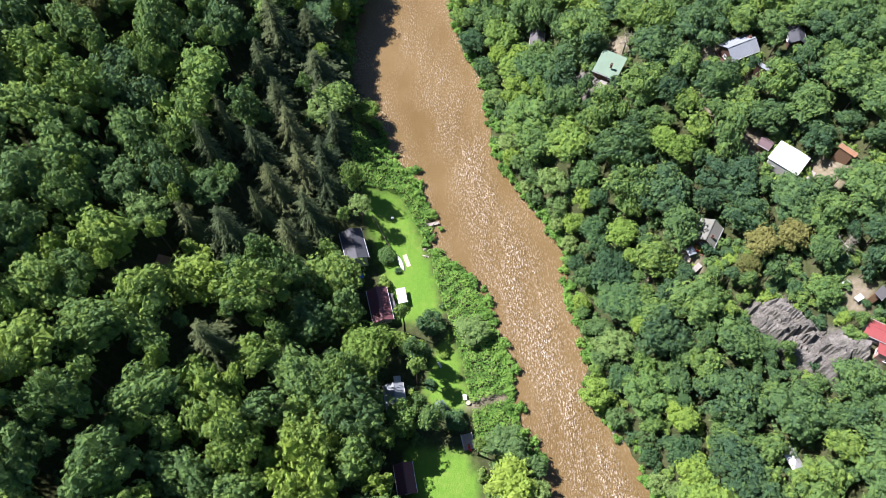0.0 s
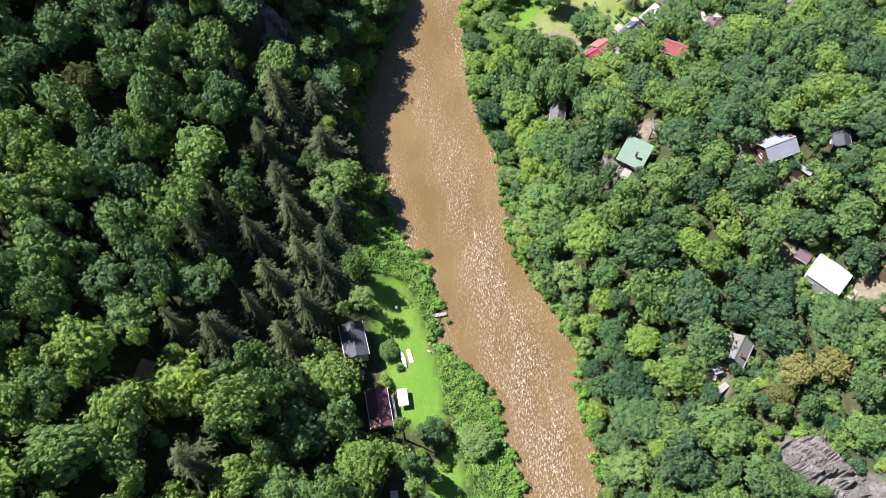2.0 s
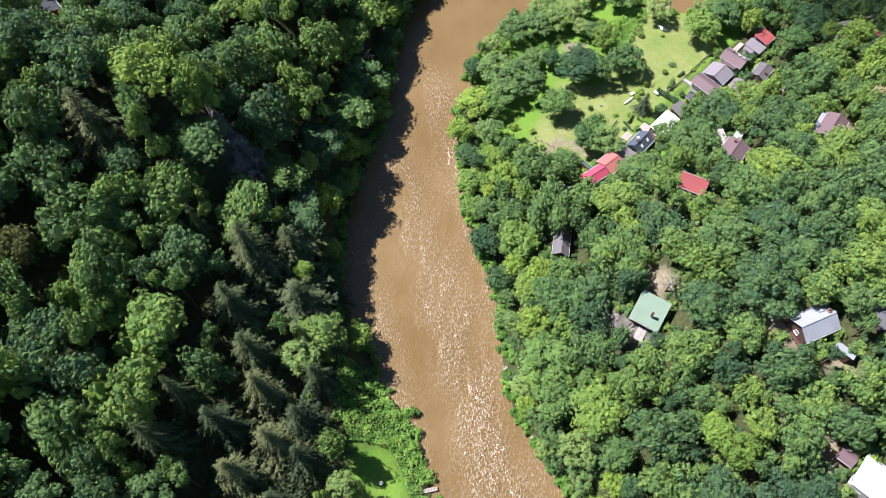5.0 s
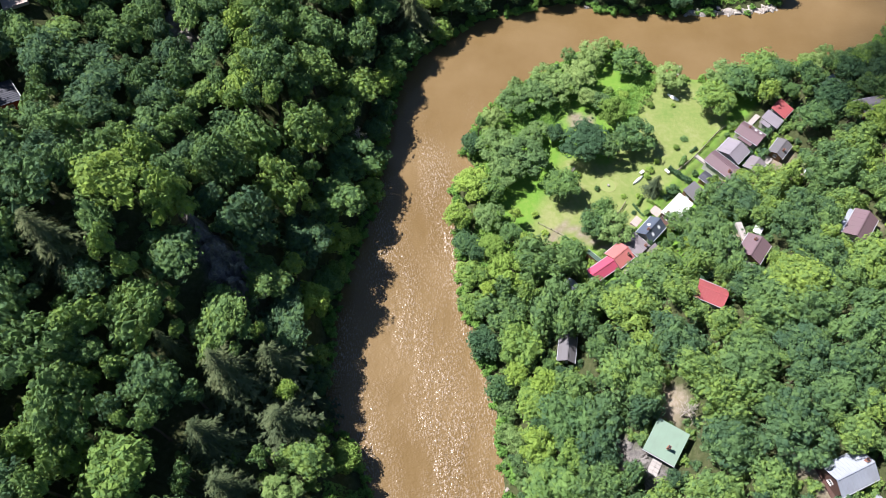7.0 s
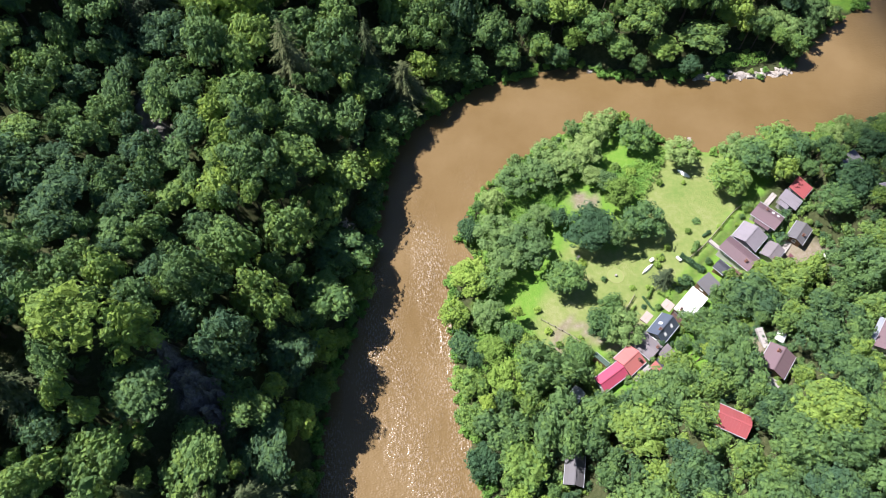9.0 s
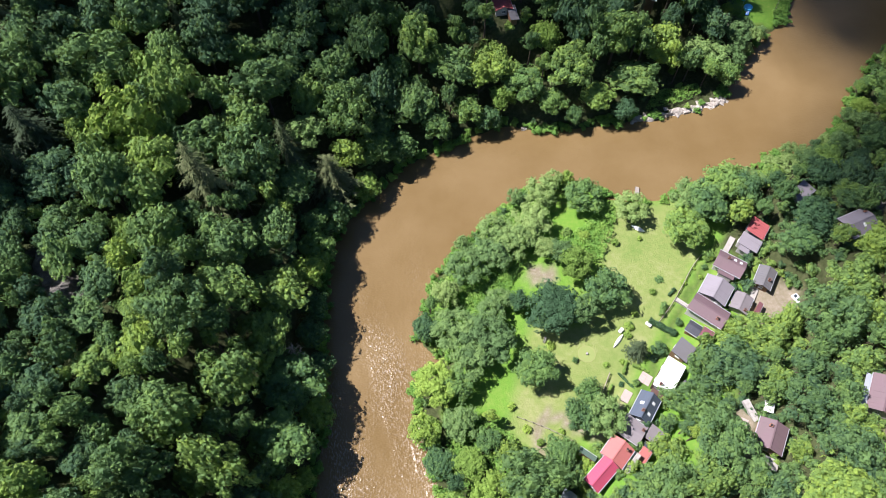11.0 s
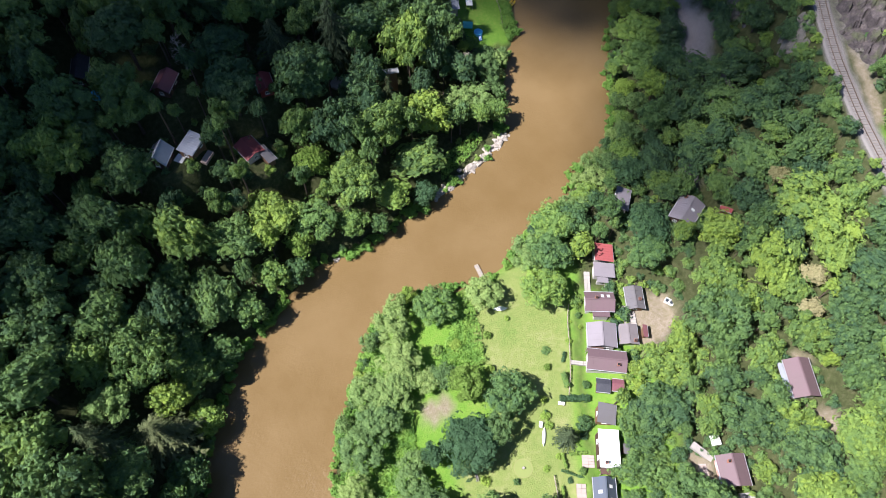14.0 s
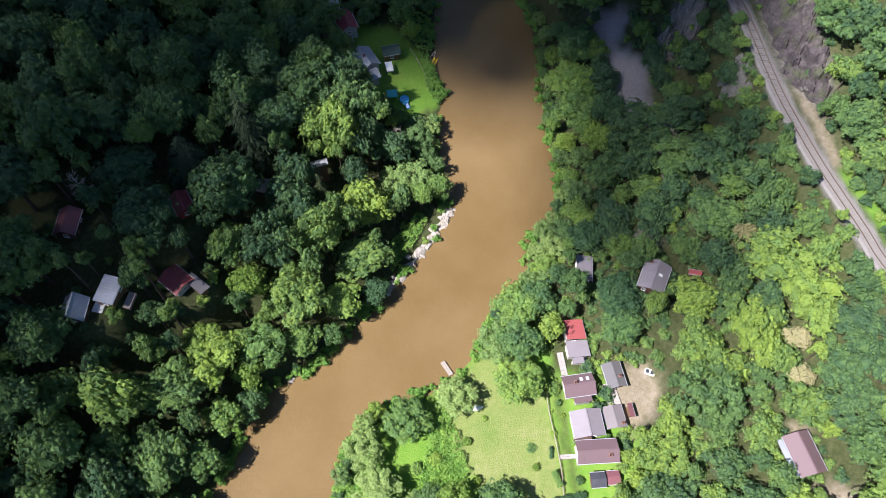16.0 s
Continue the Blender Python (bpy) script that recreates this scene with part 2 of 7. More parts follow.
def line_distance(line, x, y):
    d = np.full(x.shape, 1e9)
    for (x0, y0), (x1, y1) in zip(line[:-1], line[1:]):
        ux, uy = x1 - x0, y1 - y0
        s = np.clip(((x - x0) * ux + (y - y0) * uy) / (ux * ux + uy * uy + 1e-9), 0, 1)
        d = np.minimum(d, (x - x0 - s * ux) ** 2 + (y - y0 - s * uy) ** 2)
    return np.sqrt(d)


def step(a, b, v):
    s = np.clip((v - a) / (b - a), 0, 1)
    return s * s * (3 - 2 * s)


def shore(x, y):
    """Metres from the water's edge: land plus, water minus."""
    d = np.minimum(line_distance(LEFT_BANK, x, y), line_distance(RIGHT_BANK, x, y))
    return np.where(inside(RIVER, x, y), -d, d)


HILLS_WEST = [(-72, 82, 29), (-62, 50, 27), (-58, 31, 26), (-58, 86, 21), (-50, 61, 17), (-45, 34, 19), (-40, 72, 13), (-33, 46, 10), (-22, 37, 4), (-24, 64, 3), (-77, 136, 33), (-64, 130, 25),
              (-70, 109, 27), (-46, 99, 18), (-47, 120, 17), (-60, 114, 22), (-56, 148, 35), (-68, 157, 38), (-67, 184, 27), (-46, 191, 24), (-27, 205, 10), (-50, 232, 22), (-34, 221, 15), (-20, 183, 2),
              (-31, 246, 21), (-17, 240, 9), (-19, 207, 5), (5, 256, 8), (-23, 162, 3), (-33, 168, 8), (-42, 163, 17), (-100, 100, 42)]
HILLS_NORTH = [(35, 260, 8), (37, 268, 15), (50, 257, 11), (25, 272, 20), (47, 278, 20), (29, 299, 28), (46, 297, 24), (73, 274, 12), (68, 261, 5), (77, 252, 2), (62, 288, 17), (114, 292, 1), (106, 273, 1),
               (92, 258, 1.5), (0, 290, 27), (90, 300, 10), (120, 330, 6), (60, 340, 32), (-60, 300, 40), (-100, 220, 45), (-150, 0, 50), (-40, 0, 12)]
HILLS_EAST = [(67, 59, 25), (59, 53, 20), (53, 50, 12), (43, 57, 7), (34, 49, 2.5), (42, 38, 5), (76, 107, 35), (46, 92, 19), (31, 84, 5), (61, 73, 18), (78, 86, 29), (62, 36, 12), (64, 27, 12),
              (69, 84, 25), (38, 118, 17), (64, 110, 31), (60, 127, 24), (77, 139, 27), (46, 113, 23), (33, 96, 9), (49, 144, 20), (81, 163, 19), (62, 160, 13), (40, 134, 13), (25, 138, 3.5),
              (37, 161, 1.6), (53, 176, 1.6), (61, 186, 1.6), (70, 194, 1.6), (83, 206, 2), (22, 170, 1)]
HILLS_FAR = [(74, 176, 6), (71, 163, 14), (88, 188, 15), (92, 175, 17), (92, 158, 23), (101, 199, 12), (96, 211, 4.5), (109, 189, 20), (127, 213, 12), (119, 202, 19), (108, 213, 4), (115, 173, 27),
             (30, 195, 1.2), (45, 210, 1.0), (60, 208, 1.2), (140, 240, 8), (100, 120, 42), (100, 60, 36), (175, 190, 60), (185, 240, 50), (170, 130, 58), (150, 160, 50), (150, 90, 54), (60, 0, 12), (120, 0, 40),
             (200, 260, 55), (240, 330, 50)]


def plate(points):
    """A smooth height over the plan (a thin plate bent over the given heights, a little slack)."""
    p = np.array(points, float)
    q, h = p[:, :2] / 100, p[:, 2]
    r2 = ((q[:, None] - q[None]) ** 2).sum(2)
    k = 0.5 * r2 * np.log(r2 + 1e-12)
    n = len(p)
    a = np.zeros((n + 3, n + 3))
    a[:n, :n] = k + np.eye(n) * 0.012
    a[:n, n], a[:n, n + 1:] = 1, q
    a[n, :n], a[n + 1:, :n] = 1, q.T
    w = np.linalg.solve(a, np.append(h, (0, 0, 0)))

    def height(x, y):
        xx, yy = np.clip(x, -170, 260) / 100, np.clip(y, -60, 400) / 100
        out = w[n] + w[n + 1] * xx + w[n + 2] * yy
        for (qx, qy), v in zip(q, w):
            d2 = (xx - qx) ** 2 + (yy - qy) ** 2
            out = out + v * 0.5 * d2 * np.log(d2 + 1e-12)
        return out
    return height


HILL = plate(HILLS_WEST + HILLS_NORTH + HILLS_EAST + HILLS_FAR)


PADS = [(38.4, 115.6, 4, 17.6), (69.3, 82.2, 5, 25.8), (63.3, 107.5, 5, 30.2), (54.6, 71, 3.5, 15.9), (62.2, 155.2, 3.8, 15.3), (82, 158.4, 4.5, 20.3), (49.4, 141.9, 3.6, 21.3), (90, 147.4, 4, 24.4),
        (98.4, 196.2, 4.4, 12.3), (94.4, 209.3, 4, 5.0), (34.6, 264.5, 4.6, 17.0), (45, 276, 3.6, 21.0), (19, 272, 6, 23.0), (27, 285, 3.6, 26.0), (14.8, 299, 4, 26.3), (78, 45, 4.5, 25.0), (24.9, 136.3, 3.4, 3.8),
        (67.4, 103.2, 2, 29.2), (73.3, 107.4, 2.5, 34.3), (-87, 172, 4, 35.5), (80, 188.5, 7, 2.4), (81, 201.5, 4.5, 2.2), (73, 186, 4, 2.0), (44.5, 159.5, 4, 1.9), (52, 168, 3, 1.9)]     # levelled ground under the hillside cottages: x, y, radius, height


def bumps(x, y):
    """Gentle unevenness of the ground."""
    return 0.5 * np.sin(x * 0.31 + 1.3 * np.sin(y * 0.17)) * np.sin(y * 0.27 + 0.8 * np.sin(x * 0.21)) + 0.22 * np.sin(x * 0.83 + y * 0.61) * np.sin(y * 0.93 - x * 0.4)


def terrain(x, y):
    x, y = np.asarray(x, float), np.asarray(y, float)
    d = shore(x, y)
    hill = HILL(x, y)
    h = np.maximum(hill, 0.9 + 0.02 * np.clip(d, 0, 30))
    h = h + bumps(x, y) * np.clip((h - 1.5) / 6, 0.06, 1)
    for px, py, pr, pz in PADS:
        h = pz + (h - pz) * step(pr, pr + 4.5, np.hypot(x - px, y - py))
    t = line_distance(TRACK, x, y)
    h = TRACK_Z - 0.25 + (h - TRACK_Z + 0.25) * step(3.4, 9.0, t)
    land = 0.08 + 0.1 * d + (h - 0.08 - 0.1 * d) * step(0, 7, d)
    return np.where(d > 0, land, np.maximum(-2.5, 0.08 + 0.7 * d))


# ---------- ground and river ----------
def spread(core0, core1, fine, far0, far1):
    """Grid lines: fine over the core, wider and wider outwards."""
    mid = list(np.arange(core0, core1 + 0.01, fine))
    lo, hi, s = [core0], [core1], fine
    while lo[-1] > far0 or hi[-1] < far1:
        s *= 1.25
        lo.append(max(far0, lo[-1] - s) if lo[-1] > far0 else lo[-1] - 0.01)
        hi.append(min(far1, hi[-1] + s) if hi[-1] < far1 else hi[-1] + 0.01)
    return np.array(lo[:0:-1] + mid + hi[1:])


def soft_inside(poly, x, y, edge=1.0):
    p = np.array(poly, float)
    d = line_distance(np.vstack([p, p[:1]]), x, y)
    wob = 0.5 * np.sin(x * 1.7 + y * 0.9) + 0.4 * np.sin(y * 2.3 - x * 1.1)
    return step(-edge, edge, np.where(inside(p, x, y), d, -d) + wob * 0.6)


LAWNS = [
    [(-18, 91), (-10.7, 91), (-8.3, 86.3), (-5.1, 79.4), (-3.8, 75.7), (-1.8, 67.8), (-0.2, 60), (-6.1, 58), (-10.4, 58), (-12, 66), (-16.3, 77.9), (-18, 84)],
    [(1, 55), (3.7, 49.2), (5, 41.8), (5.6, 38.5), (0, 38.5), (-4, 40), (-3, 46), (-1.7, 52)],
    [(-8, 32), (5.1, 30), (7.3, 22.7), (4, 12), (-6, 12), (-6, 23.8)],
    [(100, 279), (104, 268), (112, 266), (122, 280), (124, 292), (118, 300), (108, 294)],
]
MEADOW = [(14, 170), (22, 160), (29, 157), (34, 160), (44, 168), (54, 180), (62, 190), (72, 200), (78, 206), (80, 212), (70, 216.5), (54, 217), (48, 221), (38, 222), (27, 217), (15, 208), (8, 198), (5, 188), (10, 182), (6, 172), (8, 160)]
BEND_LAWN = [(22, 176), (18, 167), (25, 158), (33, 163), (43, 168), (49, 178), (58, 187), (68, 199), (72, 207), (68, 215), (55, 215.5), (48, 208), (46, 200), (38, 186), (27, 188)]
YARDS = [[(72, 181), (78, 180), (85, 182), (87, 187), (82, 193), (76, 188)], [(29, 202.5), (35.5, 201), (35, 197), (29, 198)], [(74, 50), (77.5, 49.5), (79, 55), (75, 57.5)],
         [(38, 120), (41, 126), (44, 123), (42, 117)], [(63, 83), (60, 88), (62, 92), (66, 88)], [(72, 78), (78, 76), (81, 80), (76, 84)], [(58, 104), (57, 112), (60, 113), (61, 104)],
         [(48, 70), (46, 65), (50, 62), (54, 66)], [(56, 152), (58, 160), (60, 162), (62, 160), (59, 152)], [(77, 150), (79, 154), (82, 153), (80, 146)], [(-47, 72), (-43, 72), (-44, 66), (-47, 66)], [(150, 204.5), (143, 198.5), (136, 190.5), (128.5, 181.5), (130.5, 180.5), (140, 191.5), (152, 204)],
         [(63, 92), (65, 92), (66.5, 86), (64.5, 85.5)], [(55.5, 108), (58.5, 107.5), (58, 111.5), (56, 112)], [(65.5, 104), (70, 101.5), (69, 99), (65.5, 100.5)], [(78, 154), (80.5, 153), (77, 148), (75, 149)], [(85, 163), (88, 161.5), (87.5, 159), (85, 160.5)]]
SCREE = [(152, 250), (153.5, 239.5), (147, 238), (145, 229), (140.5, 225), (133, 217.5), (130, 220), (130.6, 225.5), (136, 232), (142.5, 241)]
PATHS = [curve([(115, 314), (109.3, 307), (106, 296), (102.5, 290), (100.2, 285.4)]), curve([(-76, 168), (-73.5, 164.5), (-70, 160), (-68.5, 157)]), curve([(43, 64), (46, 67.2), (49.5, 67.8), (52, 63.5)]), curve([(5.4, 39.4), (9.5, 41.2), (14.6, 42.4)]), curve([(25, 157), (24, 165), (27, 168.5), (36, 163), (41, 168)]), curve([(60, 88), (57, 95), (57, 101)])]

_gx, _gy = spread(-130, 200, 1.6, -2600, 2600), spread(-10, 345, 1.6, -2600, 2600)
_X, _Y = np.meshgrid(_gx, _gy)
_x, _y = _X.ravel(), _Y.ravel()
_nx, _ny = len(_gx), len(_gy)
_i = (np.arange(_ny - 1)[:, None] * _nx + np.arange(_nx - 1)[None]).ravel()
_core = (_x > -131) & (_x < 201) & (_y > -11) & (_y < 346)


def on_core(fn):
    out = np.zeros(_x.shape)
    out[_core] = fn(_x[_core], _y[_core])
    return out


_lawn = on_core(lambda x, y: np.max([soft_inside(p, x, y) for p in LAWNS], 0))
_mead = on_core(lambda x, y: soft_inside(BEND_LAWN, x, y, 1.5))
GRASS = [[(128.5, 181), (131, 180.5), (127.5, 173), (122, 165), (119.5, 166), (124, 173.5)], [(30, 150), (40, 148), (50, 152), (60, 163), (72, 178), (80, 190), (74, 200), (60, 186), (44, 166), (30, 157)]]
_lawn = np.maximum(_lawn, on_core(lambda x, y: np.max([soft_inside(p, x, y, 1.5) for p in GRASS], 0)))
_lawn = np.maximum(_lawn, on_core(lambda x, y: soft_inside(MEADOW, x, y, 1.5)))
_dirt = on_core(lambda x, y: np.max([soft_inside(p, x, y, 0.8) for p in YARDS] + [1 - step(0.5, 1.3, line_distance(p, x, y)) for p in PATHS], 0))
ROCKY = [[(59, 55), (64, 54), (70, 48.5), (76, 43.5), (77, 38), (70, 39.5), (63, 45.5), (59, 50)], [(-51.5, 153.5), (-46, 151), (-40, 147.5), (-36, 143), (-39.5, 139), (-45, 141.5), (-48.5, 147)],
         [(139, 188), (146, 193), (154, 201), (166, 213), (172, 224), (166, 226), (158, 214), (150, 206.5), (143, 199.5)], [(164, 231.5), (153, 230), (145.5, 229), (143.5, 226), (149, 222), (158, 224), (167, 228)],
         [(103, 206), (107, 205), (107, 200), (104, 199)], [(28, 117), (33, 116), (40, 110), (37, 107), (30, 112)], [(-66, 205), (-61, 203.5), (-57, 196), (-59, 191.5), (-63.5, 195)]]
_rock = on_core(lambda x, y: np.max([soft_inside(p, x, y, 1.4) for p in ROCKY], 0))
_scr = on_core(lambda x, y: np.maximum(soft_inside(SCREE, x, y), 1 - step(1.6, 2.6, line_distance(TRACK, x, y))))
_z = terrain(_x, _y)
_z = _z + _rock * 0.3 * np.sin(_x * 1.9 + 2 * np.sin(_y * 0.8)) * np.sin(_y * 1.6 + np.sin(_x * 1.2))
GRID_X, GRID_Y, GRID_Z = _gx, _gy, _z.reshape(_X.shape)


def ground_at(x, y):
    """The height of the ground sheet at one place."""
    i = min(max(int(np.searchsorted(GRID_X, x)) - 1, 0), len(GRID_X) - 2)
    j = min(max(int(np.searchsorted(GRID_Y, y)) - 1, 0), len(GRID_Y) - 2)
    u, v = (x - GRID_X[i]) / (GRID_X[i + 1] - GRID_X[i]), (y - GRID_Y[j]) / (GRID_Y[j + 1] - GRID_Y[j])
    a, b = GRID_Z[j, i] * (1 - u) + GRID_Z[j, i + 1] * u, GRID_Z[j + 1, i] * (1 - u) + GRID_Z[j + 1, i + 1] * u
    return float(a * (1 - v) + b * v)


ground = link_mesh("ground", np.column_stack([_x, _y, _z]), np.column_stack([_i, _i + 1, _i + _nx + 1, _i + _nx]), GROUND, smooth=True, lawn=_lawn, meadow=_mead, dirt=_dirt, scree=_scr, rocky=_rock)
tagged(ground, "wooded valley ground with mown lawns, meadow and worn earth", "ground", kind="structure")

# the water's surface: a sheet cut to the river's bed, with low waves where it runs shallow
_gx, _gy = np.arange(-30, 200, 0.7), np.arange(-20, 420, 0.7)
_X, _Y = np.meshgrid(_gx, _gy)
_x, _y = _X.ravel(), _Y.ravel()
_near = inside(RIVER, _x, _y) | (np.minimum(line_distance(LEFT_BANK[::2], _x, _y), line_distance(RIGHT_BANK[::2], _x, _y)) < 2.5)
_keep = _near.reshape(_X.shape)
_cell = _keep[:-1, :-1] & _keep[1:, :-1] & _keep[:-1, 1:] & _keep[1:, 1:]
_nx = len(_gx)
_r, _c = np.nonzero(_cell)
_i = _r * _nx + _c
_f = np.column_stack([_i, _i + 1, _i + _nx + 1, _i + _nx])
_used = np.unique(_f)
_map = np.zeros(len(_x), np.int32)
_map[_used] = np.arange(len(_used))
_x, _y, _f = _x[_used], _y[_used], _map[_f]
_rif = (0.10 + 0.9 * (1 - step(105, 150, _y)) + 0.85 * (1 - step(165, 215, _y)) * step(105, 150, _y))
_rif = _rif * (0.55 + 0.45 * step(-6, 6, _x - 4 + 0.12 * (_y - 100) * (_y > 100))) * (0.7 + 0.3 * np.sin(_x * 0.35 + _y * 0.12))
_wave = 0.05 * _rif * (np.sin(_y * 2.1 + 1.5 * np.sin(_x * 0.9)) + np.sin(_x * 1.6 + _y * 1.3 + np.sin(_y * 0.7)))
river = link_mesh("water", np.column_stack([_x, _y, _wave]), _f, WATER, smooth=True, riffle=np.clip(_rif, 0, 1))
tagged(river, "brown muddy river with sparkling riffles and calm pools", "river", kind="structure")
_far = []
for _bl, _br in ((LEFT_BANK, RIGHT_BANK),):
    for _lo, _hi in ((-420, -19.8), (419.4, 920)):
        _far += [(-260, _lo, 0), (460, _lo, 0), (460, _hi, 0), (-260, _hi, 0)]
water_far = link_mesh("water", [(-20 + (v[0] > 0) * 90 if v[1] < 0 else 120 + (v[0] > 0) * 90, v[1], 0.0) for v in _far], [(0, 1, 2, 3), (4, 5, 6, 7)], WATER, riffle=np.full(8, 0.2))
tagged(water_far, "brown muddy river running on out of the valley", "river", kind="structure")


# ---------- mesh helpers ----------
def rot_z(a):
    c, s = math.cos(a), math.sin(a)
    return np.array([(c, -s, 0), (s, c, 0), (0, 0, 1)])


BOX_F = np.array([(0, 3, 2, 1), (4, 5, 6, 7), (0, 1, 5, 4), (1, 2, 6, 5), (2, 3, 7, 6), (3, 0, 4, 7)])


def box(x0, y0, z0, x1, y1, z1):
    return np.array([(x0, y0, z0), (x1, y0, z0), (x1, y1, z0), (x0, y1, z0), (x0, y0, z1), (x1, y0, z1), (x1, y1, z1), (x0, y1, z1)], float)


def join(parts):
    """Several (places, faces) as one."""
    vs, fs, n = [], [], 0
    for v, f in parts:
        vs.append(v)
        fs.append(np.asarray(f) + n)
        n += len(v)
    return np.vstack(vs), np.vstack(fs)


def boxes(*bs):
    return join([(box(*b), BOX_F) for b in bs])


def tube(path, radii, sides=6):
    """A tapered round limb along a path."""
    path = np.array(path, float)
    vs = []
    for i, (p, r) in enumerate(zip(path, radii)):
        d = path[min(i + 1, len(path) - 1)] - path[max(i - 1, 0)]
        d /= np.linalg.norm(d) + 1e-9
        a = np.cross(d, (0.31, 0.95, 0.1))
        a /= np.linalg.norm(a) + 1e-9
        b = np.cross(d, a)
        for k in range(sides):
            t = 2 * math.pi * k / sides
            vs.append(p + r * (a * math.cos(t) + b * math.sin(t)))
    fs = [(i * sides + k, i * sides + (k + 1) % sides, (i + 1) * sides + (k + 1) % sides, (i + 1) * sides + k) for i in range(len(path) - 1) for k in range(sides)]
    return np.array(vs), np.array(fs)


def thing(name, x, y, z, rot=0.0, label="", category="", group=""):
    ob = new(name)
    ob.empty_display_size = 0.3
    ob.matrix_world = pose(x, y, z, 0, 0, rot)
    return tagged(ob, label, category, group)


# ---------- trees ----------
PHI = (1 + 5 ** 0.5) / 2
ICO_V = np.array([(-1, PHI, 0), (1, PHI, 0), (-1, -PHI, 0), (1, -PHI, 0), (0, -1, PHI), (0, 1, PHI), (0, -1, -PHI), (0, 1, -PHI), (PHI, 0, -1), (PHI, 0, 1), (-PHI, 0, -1), (-PHI, 0, 1)]) / math.sqrt(1 + PHI * PHI)
ICO_F = np.array([(0, 11, 5), (0, 5, 1), (0, 1, 7), (0, 7, 10), (0, 10, 11), (1, 5, 9), (5, 11, 4), (11, 10, 2), (10, 7, 6), (7, 1, 8), (3, 9, 4), (3, 4, 2), (3, 2, 6), (3, 6, 8), (3, 8, 9), (4, 9, 5), (2, 4, 11), (6, 2, 10), (8, 6, 7), (9, 8, 1)])


OCTA_V = np.array([(1, 0, 0), (0, 1, 0), (-1, 0, 0), (0, -1, 0), (0, 0, 1), (0, 0, -1)], float)
OCTA_F = np.array([(0, 1, 4), (1, 2, 4), (2, 3, 4), (3, 0, 4), (1, 0, 5), (2, 1, 5), (3, 2, 5), (0, 3, 5)])


def sprays(rng, centres, normals, size, loose=0.36):
    """Small sprays of leaves at the given places, facing roughly along the normals."""
    n = len(centres)
    nor = normals + rng.normal(0, loose, (n, 3))
    nor /= np.linalg.norm(nor, axis=1)[:, None]
    a = np.cross(nor, rng.normal(0, 1, (n, 3)))
    a /= np.linalg.norm(a, axis=1)[:, None] + 1e-9
    b = np.cross(nor, a)
    s = (size * rng.uniform(0.55, 1.4, n))[:, None]
    w = rng.uniform(0.45, 0.8, n)[:, None]
    v = np.stack([centres + a * s, centres - a * s * 0.55 + b * s * w, centres - a * s * 0.55 - b * s * w], 1).reshape(-1, 3)
    return v, np.arange(n * 3).reshape(-1, 3)


def sphere_dirs(rng, n, low=-0.3):
    z = rng.uniform(low, 1, n)
    t = rng.uniform(0, 2 * math.pi, n)
    r = np.sqrt(1 - z * z)
    return np.column_stack([r * np.cos(t), r * np.sin(t), z])


def rosettes(rng, centres, normals, size, petals=5, loose=0.28):
    """Tufts of leaves: blades that spread from a raised middle and droop outwards, facing roughly along the normals."""
    n = len(centres)
    nor = normals + rng.normal(0, loose, (n, 3))
    nor /= np.linalg.norm(nor, axis=1)[:, None]
    a = np.cross(nor, rng.normal(0, 1, (n, 3)))
    a /= np.linalg.norm(a, axis=1)[:, None] + 1e-9
    b = np.cross(nor, a)
    s = size * rng.uniform(0.7, 1.3, n)
    vs = [centres + nor * s[:, None] * 0.22]
    for k in range(petals):
        t = 2 * math.pi * (k + rng.uniform(-0.25, 0.25, n)) / petals
        for w in (-2.3 / petals, 2.3 / petals):
            reach, drop = s * rng.uniform(0.6, 1.25, n), s * rng.uniform(0.15, 0.75, n)
            vs.append(centres + (a * np.cos(t + w)[:, None] + b * np.sin(t + w)[:, None]) * reach[:, None] - nor * drop[:, None])
    m = 1 + 2 * petals
    one = np.array([(0, 1 + 2 * k, 2 + 2 * k) for k in range(petals)])
    return np.stack(vs, 1).reshape(-1, 3), (one[None] + (np.arange(n) * m)[:, None, None]).reshape(-1, 3)


def even_dirs(rng, n, low=-0.3):
    """Directions spread evenly over a dome, a little out of order."""
    i = np.arange(n) + 0.5
    z = low + (1 - low) * i / n
    t = i * 2.39996 + rng.uniform(0, 6.28)
    r = np.sqrt(1 - z * z)
    d = np.column_stack([r * np.cos(t), r * np.sin(t), z]) + rng.normal(0, 0.10, (n, 3))
    return d / np.linalg.norm(d, axis=1)[:, None]


